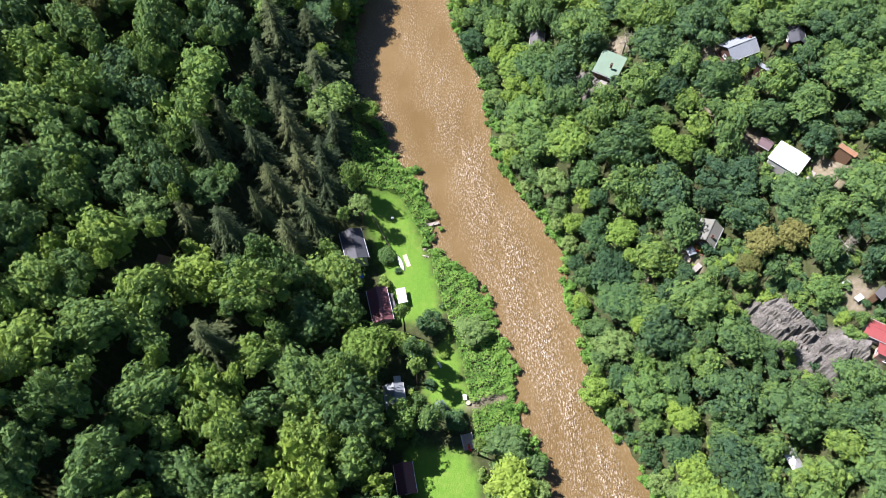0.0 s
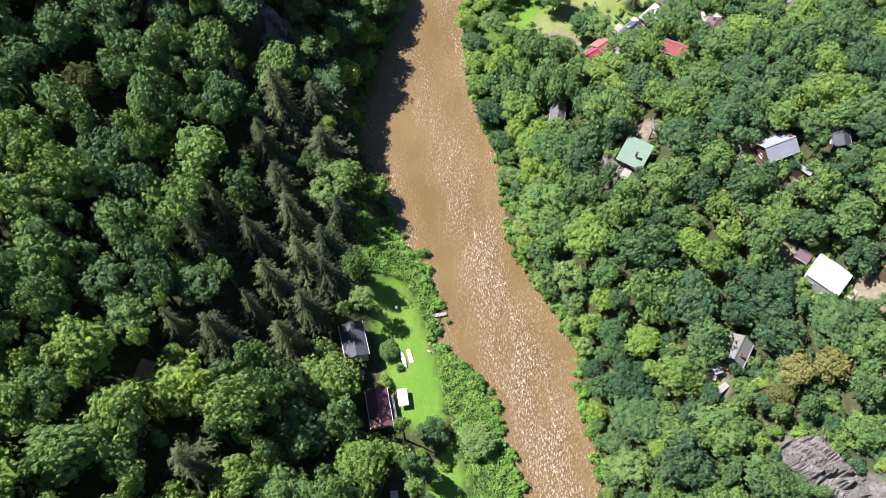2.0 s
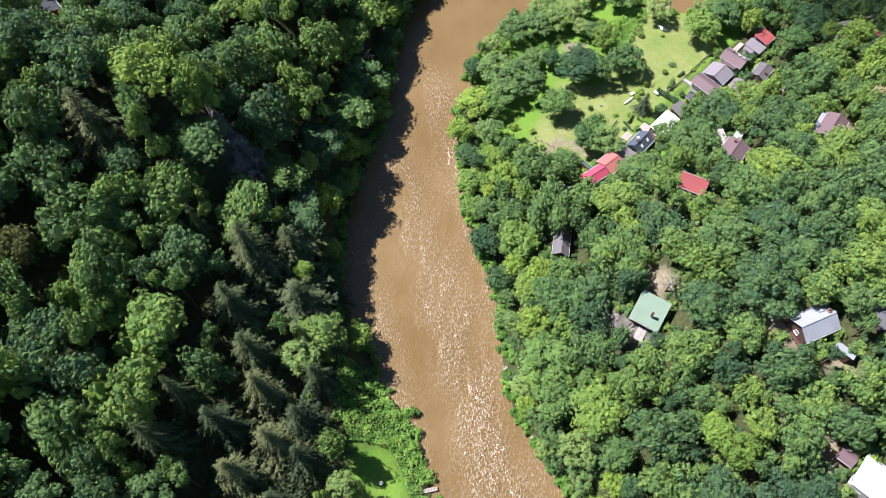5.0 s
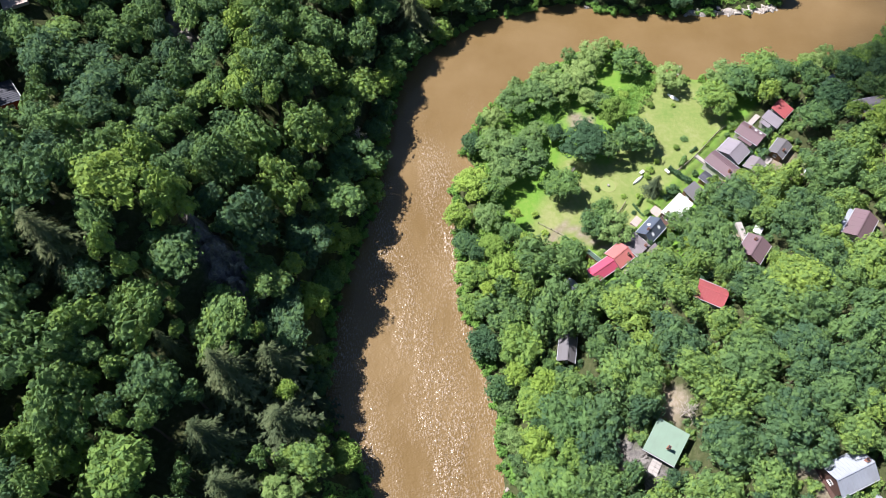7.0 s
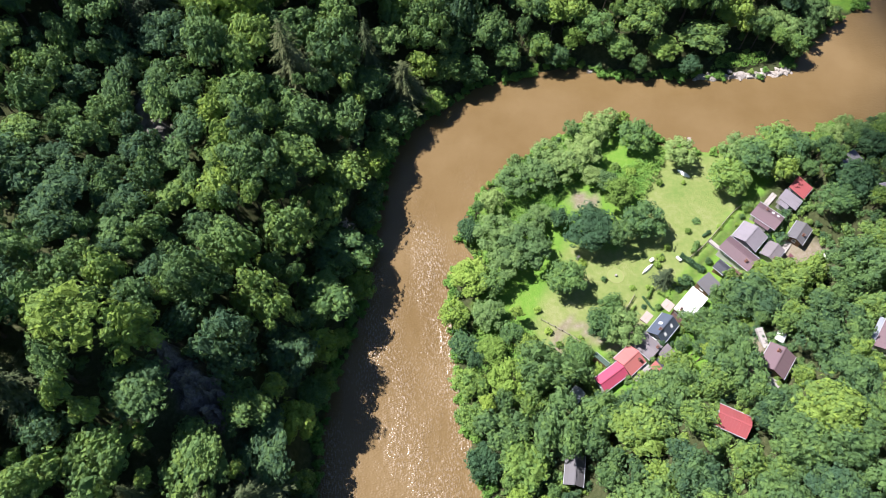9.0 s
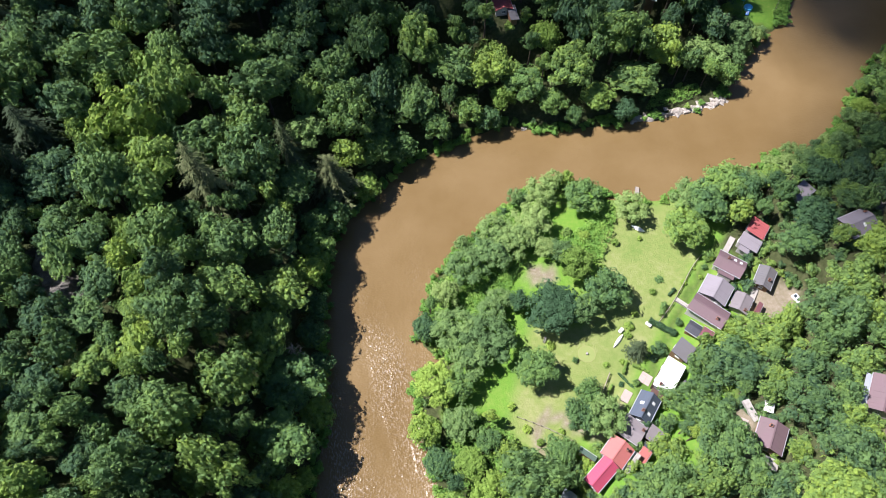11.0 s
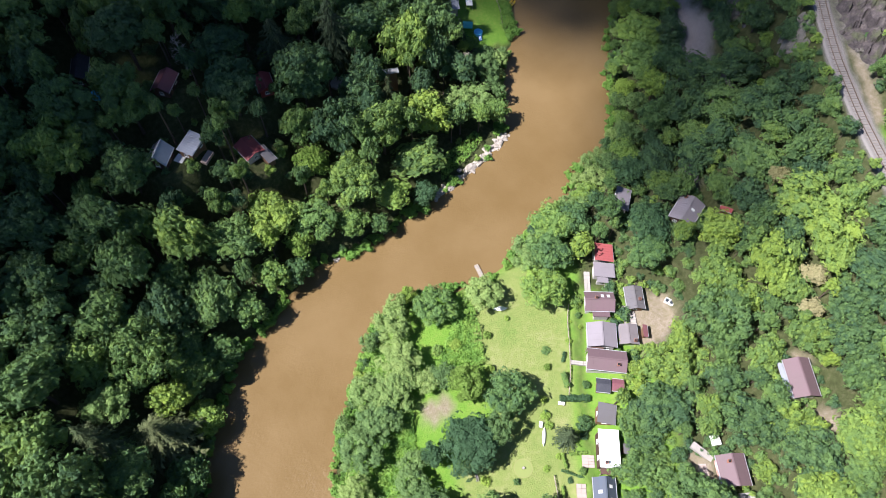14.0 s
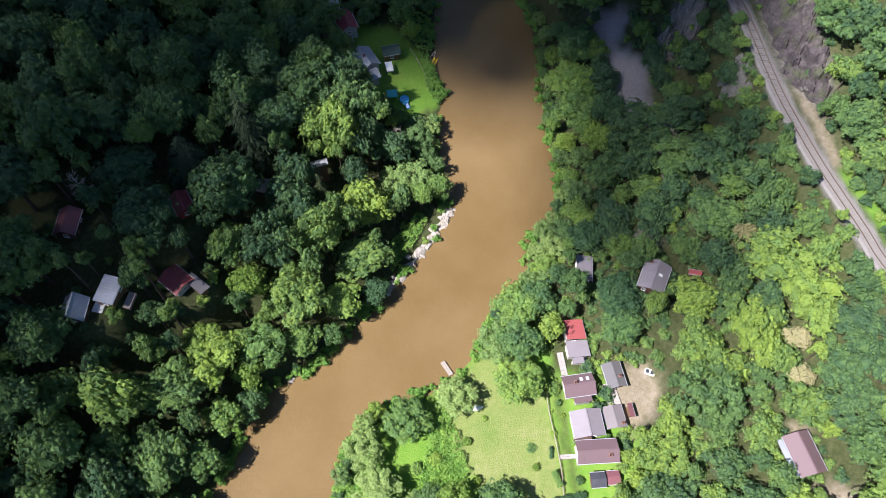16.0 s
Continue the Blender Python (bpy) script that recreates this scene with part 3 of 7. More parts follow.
def round_crown(seed, lumps=13, per=15, size=0.155, tall=1.0, spread_=0.62, lump=0.40, core=0.8, petals=4, low=-0.2):
    """A leafy crown about 1 wide from its middle: uneven boughs, each a dome of drooping tufts over a shaded heart."""
    rng = np.random.default_rng(seed)
    parts = [(ICO_V * 0.46 * rng.uniform(0.8, 1.1, (12, 1)) - (0, 0, 0.1), ICO_F)]
    d = sphere_dirs(rng, lumps * 4, low)
    pick = [0]
    while len(pick) < lumps:                                  # spread the boughs apart
        far = np.min(np.linalg.norm(d[:, None] - d[pick][None], axis=2), axis=1)
        pick.append(int(np.argmax(far + rng.uniform(0, 0.45, len(d)))))
    for q in d[pick]:
        c = q * spread_ * rng.uniform(0.66, 1.24)
        r = lump * rng.uniform(0.55, 1.25)
        parts.append((c + (OCTA_V @ rot_z(rng.uniform(0, 1.5)).T) * r * core * rng.uniform(0.85, 1.1, (6, 1)) * (1, 1, 0.85), OCTA_F))
        dd = even_dirs(rng, per, low)
        parts.append(rosettes(rng, c + dd * r * rng.uniform(0.8, 1.12, (per, 1)) * (1, 1, 0.85), dd * 0.8 + q * 0.35 + (0, 0, 0.25), size, petals))
    v, f = join(parts)
    v[:, 2] *= tall
    return v, f


def willow_crown(seed):
    """Loose, silvery crown of many small boughs whose tufts hang outwards."""
    return round_crown(seed, lumps=22, per=15, size=0.090, tall=0.85, spread_=0.70, lump=0.29, petals=5)


def spruce_crown(seed, tiers=17, sides=11):
    """Tiers of shaggy drooping boughs round a stem, 1 wide and 1 high, with gaps between them."""
    rng = np.random.default_rng(seed)
    vs, fs, n = [], [], 0
    for i in range(tiers):
        h = (i + 0.4) / tiers
        reach = (1 - h) ** 0.8 * rng.uniform(0.8, 1.1) + 0.05
        k = max(5, int(sides * (1 - 0.45 * h)))
        for j in range(k):
            t = 2 * math.pi * (j + rng.uniform(-0.35, 0.35)) / k + i * 0.9
            r = reach * rng.uniform(0.5, 1.2)
            o = np.array((math.cos(t), math.sin(t), 0))
            s = np.array((-math.sin(t), math.cos(t), 0))
            z0, dz = h + 0.03 + rng.uniform(-0.01, 0.01), 0.13 * r + 0.015
            spine = [o * r * q + (0, 0, z0 - dz * q ** 1.4 + 0.05 * r * max(0, q - 0.8)) for q in (0.06, 0.36, 0.62, 0.84, 1.06)]
            w = 0.15 * (0.35 + r)
            vs += spine
            for a in range(4):                                    # the bough itself, narrow, then its hanging side twigs
                hang = w * (1.1 - 0.2 * a) * rng.uniform(0.7, 1.3)
                for sg in (-1, 1):
                    vs += [spine[a] * 0.35 + spine[a + 1] * 0.65 + s * sg * hang + o * w * 0.55 - (0, 0, 0.035 * rng.uniform(0.4, 1.4))]
                fs += [(n + a, n + 5 + 2 * a, n + a + 1), (n + a, n + a + 1, n + 6 + 2 * a)]
            n += 13
    core = np.array([(0.15 * math.cos(a), 0.15 * math.sin(a), 0.02) for a in np.arange(7) * 2 * math.pi / 7] + [(0, 0, 0.97)])
    return join([(np.array(vs), np.array(fs)), (core, np.array([(k, (k + 1) % 7, 7) for k in range(7)]))])


def trunk_mesh(seed, top=0.75):
    """A tapered stem with limbs, 1 high; widths are for a crown 0.35 of the height."""
    rng = np.random.default_rng(seed)
    parts = [tube([(0, 0, -0.06), (0.005, 0, 0.1), (0.01, 0.006, 0.4), (0, 0, top)], [0.030, 0.022, 0.016, 0.006], 6)]
    for i in range(5):
        a, z = i * 1.26 + rng.uniform(-0.4, 0.4), rng.uniform(0.32, 0.5)
        o = np.array((math.cos(a), math.sin(a), 0))
        parts.append(tube([(0, 0, z), tuple(o * 0.09 + (0, 0, z + 0.09)), tuple(o * 0.19 + (0, 0, z + 0.24))], [0.010, 0.007, 0.002], 4))
    return join(parts)


def tri(f):
    f = np.asarray(f)
    return f if f.shape[1] == 3 else np.vstack([f[:, [0, 1, 2]], f[:, [0, 2, 3]]])


CROWNS = [[round_crown(s + 10 * g, lumps=n + m, per=p, size=z * q, tall=t, spread_=w, lump=b * l) for s, n, t, w, b in (
    (1, 0, 1.0, 0.62, 0.40), (2, -1, 1.15, 0.68, 0.38), (3, 1, 0.9, 0.60, 0.42), (4, -1, 1.25, 0.64, 0.40), (5, 2, 1.0, 0.70, 0.34), (6, -2, 1.05, 0.58, 0.46))]
          for g, (m, p, z, q, l) in enumerate(((9, 16, 0.165, 1.0, 1.1), (14, 20, 0.118, 1.0, 0.95), (21, 22, 0.088, 1.0, 0.80)))]      # for small, middling and broad trees
WILLOWS = [willow_crown(s) for s in (11, 12)]
SPRUCES = [spruce_crown(s) for s in (21, 22, 23)]
TRUNKS = [trunk_mesh(s) for s in (31, 32)]


FULL = [round_crown(s, lumps=n, per=21, size=0.108, tall=t, spread_=p, lump=q) for s, n, t, p, q in (
    (51, 17, 1.0, 0.62, 0.38), (52, 16, 1.1, 0.66, 0.37), (53, 18, 0.9, 0.60, 0.39), (54, 17, 1.0, 0.68, 0.35))]      # the same, leafier, for trees that stand by themselves


def template(name, v, f, material):
    ob = link_mesh(name, v, f, material)
    me = ob.data
    bpy.data.objects.remove(ob)
    return me


TRUNK_ME = [template("trunk", v, f, BARK) for v, f in TRUNKS]
CROWN_ME = {}
for _n, _set, _ms in (("round", FULL, {"green": LEAF, "bright": LEAF_BRIGHT, "olive": LEAF_OLIVE, "straw": LEAF_STRAW}), ("willow", WILLOWS, {"silver": LEAF_WILLOW}), ("spruce", SPRUCES, {"needle": LEAF_NEEDLE, "blue": LEAF_BLUE})):
    for _t, _m in _ms.items():
        CROWN_ME[_n, _t] = [template("crown", v, f, _m) for v, f in _set]

TREES = random.Random(5)
TAKEN = []          # x, y, radius of everything that trees must not grow into


def tree(x, y, r, height, shape="round", tint="green", name="broadleaf_tree", label="broadleaf tree with a full green crown", group="", z=None, keep=True):
    z = ground_at(x, y) if z is None else z
    top = thing(name, x, y, z, TREES.uniform(0, 360), label, "tree", group)
    tr = new("trunk", TREES.choice(TRUNK_ME))
    cr = new("crown", TREES.choice(CROWN_ME[shape, tint]))
    for o in (tr, cr):
        o.parent = top
    if shape == "spruce":
        tr.scale = (height * 0.55, height * 0.55, height)
        cr.scale, cr.location = (r, r, height * 0.95), (0, 0, height * 0.06)
    else:
        crown = min(r * 1.15, height * 0.46)
        tr.scale = (height * 0.8, height * 0.8, height)
        cr.scale, cr.location = (r, r, crown), (0, 0, height - crown * 1.02)
    if keep:
        TAKEN.append((x, y, r * 0.8))
    return top


def shrub(x, y, r, tint="green", name="shrub", label="rounded green garden shrub on the lawn", category="shrub", squash=0.8, shape="round", group=""):
    ob = new(name, TREES.choice(CROWN_ME[shape, tint]))
    ob.matrix_world = pose(x, y, ground_at(x, y) + r * squash * 0.55, 0, 0, TREES.uniform(0, 360)) @ Matrix.Diagonal((r, r, r * squash, 1))
    TAKEN.append((x, y, r * 0.7))
    return tagged(ob, label, category, group)


# ---------- paints and building materials ----------
def paint(name, base, rough=0.6, spec=0.3, dirt=0.35, dirt_color=(0.10, 0.09, 0.075), grain=0.8, metal=0.0):
    """A weathered coat: large blotches, fine speckle, a slightly different tone for each object."""
    k = Mat(name, rough, spec, metal)
    big, fine = k.noise(grain * 0.5, 4), k.noise(grain * 9, 3)
    c = k.mix(k.math("MULTIPLY", k.ramp(big, (0.42, (0, 0, 0)), (0.75, (1, 1, 1))), dirt), base, dirt_color)
    c = k.mix(k.math("MULTIPLY", fine, 0.25), c, tuple(v * 0.55 for v in base))
    c = k.mix(k.math("MULTIPLY", k.rand(), 0.18), c, tuple(min(1, v * 1.35) for v in base))
    k.color(c).bump(fine, 0.25, 0.01)
    return k.m


ROOF_PINK = paint("roof_pink_sheet", (0.42, 0.070, 0.120), 0.5, dirt=0.25)
ROOF_SALMON = paint("roof_salmon_sheet", (0.40, 0.132, 0.118), 0.55, dirt=0.25)
ROOF_MAROON = paint("roof_maroon_sheet", (0.185, 0.074, 0.086), 0.5, dirt=0.35)
ROOF_DULL = paint("roof_dull_maroon", (0.142, 0.094, 0.102), 0.6, dirt=0.35)
ROOF_RED = paint("roof_red_sheet", (0.33, 0.085, 0.085), 0.45, dirt=0.2)
ROOF_LILAC = paint("roof_grey_lilac", (0.215, 0.195, 0.212), 0.6, dirt=0.25)
ROOF_GREY = paint("roof_grey_felt", (0.125, 0.120, 0.125), 0.75, dirt=0.4)
ROOF_DARK = paint("roof_dark_felt", (0.052, 0.055, 0.066), 0.6, dirt=0.3, dirt_color=(0.12, 0.12, 0.13))
ROOF_SLATE = paint("roof_slate_blue", (0.070, 0.088, 0.118), 0.5, dirt=0.3)
ROOF_BLUEGREY = paint("roof_blue_grey_sheet", (0.300, 0.325, 0.360), 0.45, dirt=0.3)
ROOF_WHITE = paint("roof_white_membrane", (0.82, 0.81, 0.79), 0.6, dirt=0.10, dirt_color=(0.5, 0.47, 0.42))
ROOF_GREEN = paint("roof_pale_green_felt", (0.180, 0.260, 0.190), 0.7, dirt=0.25)
ROOF_DKGREEN = paint("roof_dark_green_felt", (0.06, 0.10, 0.075), 0.7, dirt=0.3)
ROOF_MOSS = paint("roof_mossy_grey", (0.190, 0.190, 0.172), 0.8, dirt=0.4, dirt_color=(0.20, 0.22, 0.12))
ROOF_RUST = paint("roof_rusty_sheet", (0.36, 0.19, 0.11), 0.75, dirt=0.45)
ZINC = paint("zinc_sheet", (0.52, 0.53, 0.55), 0.4, 0.5, dirt=0.3, metal=0.4)
ROOF_TAUPE = paint("roof_taupe_felt", (0.180, 0.160, 0.165), 0.7, dirt=0.35)
WALL_DARK = paint("wall_dark_stained_wood", (0.085, 0.045, 0.035), 0.7, dirt=0.3)
WALL_BROWN = paint("wall_brown_wood", (0.20, 0.115, 0.065), 0.75, dirt=0.3)
WALL_WHITE = paint("wall_white_plaster", (0.46, 0.44, 0.41), 0.85, dirt=0.25, dirt_color=(0.4, 0.37, 0.32))
WALL_PINK = paint("wall_pink_plaster", (0.55, 0.33, 0.28), 0.85, dirt=0.25)
WALL_RED = paint("wall_red_boards", (0.30, 0.05, 0.04), 0.7, dirt=0.3)
TRIM_WHITE = paint("trim_white", (0.80, 0.80, 0.78), 0.5, dirt=0.1)
BRICK_RED = paint("chimney_brick", (0.34, 0.16, 0.11), 0.85, dirt=0.3)
CONCRETE = paint("concrete", (0.34, 0.315, 0.285), 0.9, dirt=0.35, dirt_color=(0.25, 0.23, 0.2))
PAVING = paint("pink_paving", (0.38, 0.31, 0.27), 0.9, dirt=0.3, dirt_color=(0.3, 0.25, 0.2))
TIMBER = paint("weathered_timber", (0.36, 0.31, 0.25), 0.85, dirt=0.35)
TIMBER_DARK = paint("creosoted_timber", (0.12, 0.10, 0.085), 0.85, dirt=0.3)
WHITE = paint("white_gelcoat", (0.84, 0.84, 0.82), 0.35, dirt=0.08)
BLUE = paint("blue_plastic", (0.06, 0.24, 0.70), 0.4, dirt=0.05)
CYAN = paint("pool_blue", (0.10, 0.48, 0.75), 0.3, dirt=0.05)
TURQ = paint("turquoise_tarpaulin", (0.08, 0.46, 0.40), 0.5, dirt=0.1)
YELLOW = paint("yellow_plastic", (0.80, 0.56, 0.04), 0.4, dirt=0.05)
RED = paint("red_plastic", (0.55, 0.04, 0.03), 0.4, dirt=0.05)
STEEL = paint("rail_steel", (0.20, 0.15, 0.12), 0.45, 0.5, dirt=0.3, metal=0.6)
SLEEPER_MAT = paint("pale_sleeper", (0.21, 0.185, 0.165), 0.9, dirt=0.3)
BALLAST = paint("pale_ballast", (0.20, 0.188, 0.178), 0.95, dirt=0.35, grain=3)
SAND = paint("sand", (0.55, 0.45, 0.28), 0.95, dirt=0.2)
MOWN = paint("mown_grass", (0.205, 0.250, 0.078), 0.95, dirt=0.3, dirt_color=(0.2, 0.22, 0.07))
BED = paint("bare_earth_ring", (0.23, 0.245, 0.09), 0.95, dirt=0.4, dirt_color=(0.12, 0.17, 0.04))
_k = Mat("glass_pane", 0.05, 0.5)
_k.color((0.05, 0.06, 0.07))
GLASS = _k.m


def part(name, vf, material, parent, label="", smooth=False):
    return link_mesh(name, vf[0], vf[1], material, parent, label, smooth)


# ---------- houses ----------
HOUSES = []


def slab(L, s0, s1, half, z0, z1, over, style):
    """One slope of a roof from the eave (s=0) to the ridge (s=1), in overlapping courses or ribbed sheet; the eave lies at y=-half."""
    run, rise = half, z1 - z0
    length = math.hypot(run, rise)
    n = np.array((0, -rise / length, run / length))

    def at(u, s, h):
        return np.array((u, -half * (1 - s), z0 + rise * s)) + n * h

    a, b = -L / 2 - over, L / 2 + over
    low = s0 - over / length

    def piece(u0, u1, p, q, hp, hq, t):
        return np.array([at(u0, p, hp - t), at(u1, p, hp - t), at(u1, q, hq - t), at(u0, q, hq - t), at(u0, p, hp), at(u1, p, hp), at(u1, q, hq), at(u0, q, hq)])
    base = (piece(a, b, low, s1, 0.06, 0.06, 0.08), BOX_F)
    extra, kind = [], "seam"
    if style == "courses":
        kind = "course"
        k = max(3, int(length * (s1 - low) / 0.42))
        for i in range(k):
            p, q = low + (s1 - low) * i / k, low + (s1 - low) * (i + 1.08) / k
            extra.append((piece(a, b, p, min(q, s1), 0.115, 0.075, 0.03), BOX_F))
    else:
        k = max(3, int((b - a) / (0.55 if style == "ribs" else 1.1)))
        w, h = (0.03, 0.11) if style == "ribs" else (0.05, 0.078)
        for i in range(0 if style == "ribs" else 1, k + 1 if style == "ribs" else k):
            u = a + (b - a) * i / k
            extra.append((piece(u - w, u + w, low, s1, h, h, 0.05), BOX_F))
    return base, extra, kind


def roof_part(house, slope, material, spin=0, shift=(0, 0, 0)):
    """A roof slope under the house, with its seams or courses as pieces of it."""
    base, extra, kind = slope
    move = lambda vf: (turn(vf, spin)[0] + shift, vf[1])
    r = part("roof", move(base), material, house)
    for e in extra:
        part(kind, move(e), material, r)


def turn(vf, degrees):
    return vf[0] @ rot_z(radians(degrees)).T, vf[1]


def flue(house, u, v, top, base, material, cap=True):
    c = part("chimney", boxes((u - 0.22, v - 0.22, base, u + 0.22, v + 0.22, top), (u - 0.28, v - 0.28, top - 0.12, u + 0.28, v + 0.28, top)), material, house)
    if cap:
        # a flat dark plate stands in for the flue's dark opening
        part("flue_hole", boxes((u - 0.11, v - 0.11, top - 0.02, u + 0.11, v + 0.11, top + 0.015)), ROOF_DARK, c)


def window(house, u, v, z, w, h, side, shutter=None):
    """A window on a wall; side: 0 to 3, the walls at -v, +u, +v, -u."""
    f = turn(boxes((-w / 2, -0.05, 0, w / 2, 0.03, 0.07), (-w / 2, -0.05, h - 0.07, w / 2, 0.03, h), (-w / 2, -0.05, 0, -w / 2 + 0.07, 0.03, h), (w / 2 - 0.07, -0.05, 0, w / 2, 0.03, h), (-0.03, -0.04, 0, 0.03, 0.02, h)), side * 90)
    g = turn(boxes((-w / 2 + 0.05, -0.025, 0.05, w / 2 - 0.05, -0.005, h - 0.05)), side * 90)
    o = (u, v, z)
    win = part("window", (f[0] + o, f[1]), TRIM_WHITE, house)
    part("pane", (g[0] + o, g[1]), GLASS, win)
    s = turn(boxes((-w / 2 - 0.08, -0.14, -0.06, w / 2 + 0.08, 0.0, 0)), side * 90)
    part("sill", (s[0] + o, s[1]), TRIM_WHITE, win)


def house(x, y, rot, L, W, eave, rise, roof_mat, wall_mat, label, name="cottage", roof="gable", style="courses", chimneys=(), skylights=(), over=0.3, base=None, porch=None, windows=True, group="", category="house", fascia=True):
    """A small house. L runs along the ridge, which points rot degrees from x; eave: height of the eaves over the river."""
    L, W = L - 1.6 * over, W - 1.6 * over          # the given size is that of the roof
    c, s = math.cos(radians(rot)), math.sin(radians(rot))
    zs = [ground_at(x + c * a * L / 2 - s * b * W / 2, y + s * a * L / 2 + c * b * W / 2) for a in (-1, 1) for b in (-1, 1)]
    low = min(zs) - 0.3 if base is None else base
    eave = max(eave, max(zs) + 1.9)
    h = thing(name, x, y, low, rot, label, category, group)
    e = eave - low
    row = 27 < x < 86 and y > x + 106 and 150 < y < 206
    TAKEN.append((x, y, max(L, W) * 0.5 + (0.5 if x < 40 else 0.2 if row else 0.1)))
    HOUSES.append((x, y, max(L, W) * 0.5 + 0.6))
    if not row or x < 40:
        TAKEN.append((x, y - 2.4, max(L, W) * 0.5 - 0.2))
    if y > 240 and x < 95:
        TAKEN.append((x - 1.0, y - 5.0, max(L, W) * 0.5))
    l2, w2 = L / 2 - 0.12, W / 2 - 0.12
    if roof == "gable":
        v = np.array([(-l2, -w2, 0), (l2, -w2, 0), (l2, w2, 0), (-l2, w2, 0), (-l2, -w2, e - 0.05), (l2, -w2, e - 0.05), (l2, w2, e - 0.05), (-l2, w2, e - 0.05), (-l2, 0, e + rise - 0.12), (l2, 0, e + rise - 0.12)])
        q = [(0, 1, 5), (0, 5, 4), (1, 2, 6), (1, 6, 5), (2, 3, 7), (2, 7, 6), (3, 0, 4), (3, 4, 7), (5, 6, 9), (7, 4, 8), (0, 3, 2), (0, 2, 1)]
        part("wall", (v, q), wall_mat, h)
        a = slab(L, 0, 1, W / 2, e, e + rise, over, style)
        roof_part(h, a, roof_mat)
        roof_part(h, a, roof_mat, 180)
        part("ridge_cap", boxes((-L / 2 - over, -0.13, e + rise + 0.05, L / 2 + over, 0.13, e + rise + 0.13)), roof_mat, h)
    elif roof == "mono":
        v = np.array([(-l2, -w2, 0), (l2, -w2, 0), (l2, w2, 0), (-l2, w2, 0), (-l2, -w2, e - 0.05), (l2, -w2, e - 0.05), (l2, w2, e + rise - 0.05), (-l2, w2, e + rise - 0.05)])
        part("wall", (v, BOX_F), wall_mat, h)
        a = slab(L, 0, 1, W, e, e + rise, over, style)
        roof_part(h, a, roof_mat, 0, (0, W / 2, 0))
    elif roof == "hip":
        part("wall", boxes((-l2, -w2, 0, l2, w2, e)), wall_mat, h)
        o, k = over, max(0.2, (L - W) / 2)
        for nm, tv in (("roof", [(-L / 2 - o, -W / 2 - o, e - 0.1), (L / 2 + o, -W / 2 - o, e - 0.1), (k, 0, e + rise), (-k, 0, e + rise)]), ("roof", [(L / 2 + o, W / 2 + o, e - 0.1), (-L / 2 - o, W / 2 + o, e - 0.1), (-k, 0, e + rise), (k, 0, e + rise)]),
                       ("roof", [(L / 2 + o, -W / 2 - o, e - 0.1), (L / 2 + o, W / 2 + o, e - 0.1), (k + 0.01, 0, e + rise), (k, 0, e + rise)]), ("roof", [(-L / 2 - o, W / 2 + o, e - 0.1), (-L / 2 - o, -W / 2 - o, e - 0.1), (-k - 0.01, 0, e + rise), (-k, 0, e + rise)])):
            tv = np.array(tv, float)
            part(nm, (np.vstack([tv, tv - (0, 0, 0.1)]), [(0, 1, 2, 3), (7, 6, 5, 4), (0, 4, 5, 1), (1, 5, 6, 2), (2, 6, 7, 3), (3, 7, 4, 0)]), roof_mat, h)
        part("ridge_cap", boxes((-k - 0.1, -0.12, e + rise - 0.02, k + 0.1, 0.12, e + rise + 0.07)), roof_mat, h)
    else:
        part("wall", boxes((-l2, -w2, 0, l2, w2, e)), wall_mat, h)
        a = slab(L, 0, 1, W, e, e + rise, over, "felt")
        roof_part(h, a, roof_mat, 0, (0, W / 2, 0))
        part("roof_edge", boxes((-L / 2 - over, -W / 2 - over - 0.05, e - 0.12, L / 2 + over, -W / 2 - over + 0.03, e + 0.09)), roof_mat, h)
    if fascia and roof in ("gable", "mono"):
        for sgn in (-1, 1) if roof == "gable" else (-1,):
            yy = sgn * (W / 2 + over + 0.06)
            part("gutter", boxes((-L / 2 - over, yy - 0.06, e - 0.22, L / 2 + over, yy + 0.06, e - 0.10)), ZINC, h)
    if windows:
        zz = max(zs) - low + 0.75
        for sd, (u, v) in enumerate(((0, -w2), (l2, 0), (0, w2), (-l2, 0))):
            span = L if sd % 2 == 0 else W
            n = 2 if span > 4.6 else 1
            for i in range(n):
                off = (i - (n - 1) / 2) * span * 0.46
                if sd == 0 and i == 0:
                    d = turn(boxes((-0.42, -0.05, 0, 0.42, 0.02, 1.95)), 0)
                    dr = part("door", (d[0] + (u + off, v, zz - 0.75), d[1]), WALL_BROWN, h)
                    part("door_handle", (boxes((0.28, -0.11, 0.95, 0.36, -0.05, 1.05))[0] + (u + off, v, zz - 0.75), BOX_F), ZINC, dr)
                elif zz + 0.9 < e:
                    window(h, u + (off if sd % 2 == 0 else 0), v + (off if sd % 2 else 0), zz, 0.85, 0.85, sd)
    for u, v in chimneys:
        t = e + rise * (1 - abs(v) / (W / 2)) if roof == "gable" else e + rise
        flue(h, u, v, t + 0.75, t - 0.5, BRICK_RED)
    for u, v in skylights:
        sgn = 1 if v > 0 else -1
        sl = rise / (W / 2)
        z = e + rise * (1 - abs(v) / (W / 2)) + 0.1
        b0 = box(-0.33, -0.45, -0.06, 0.33, 0.45, 0.07)
        g0 = box(-0.26, -0.38, 0.055, 0.26, 0.38, 0.085)
        ang = math.atan(sl) * (-sgn)
        m = np.array([(1, 0, 0), (0, math.cos(ang), -math.sin(ang)), (0, math.sin(ang), math.cos(ang))])
        k = part("skylight", (b0 @ m.T + (u, v, z), BOX_F), ZINC, h)
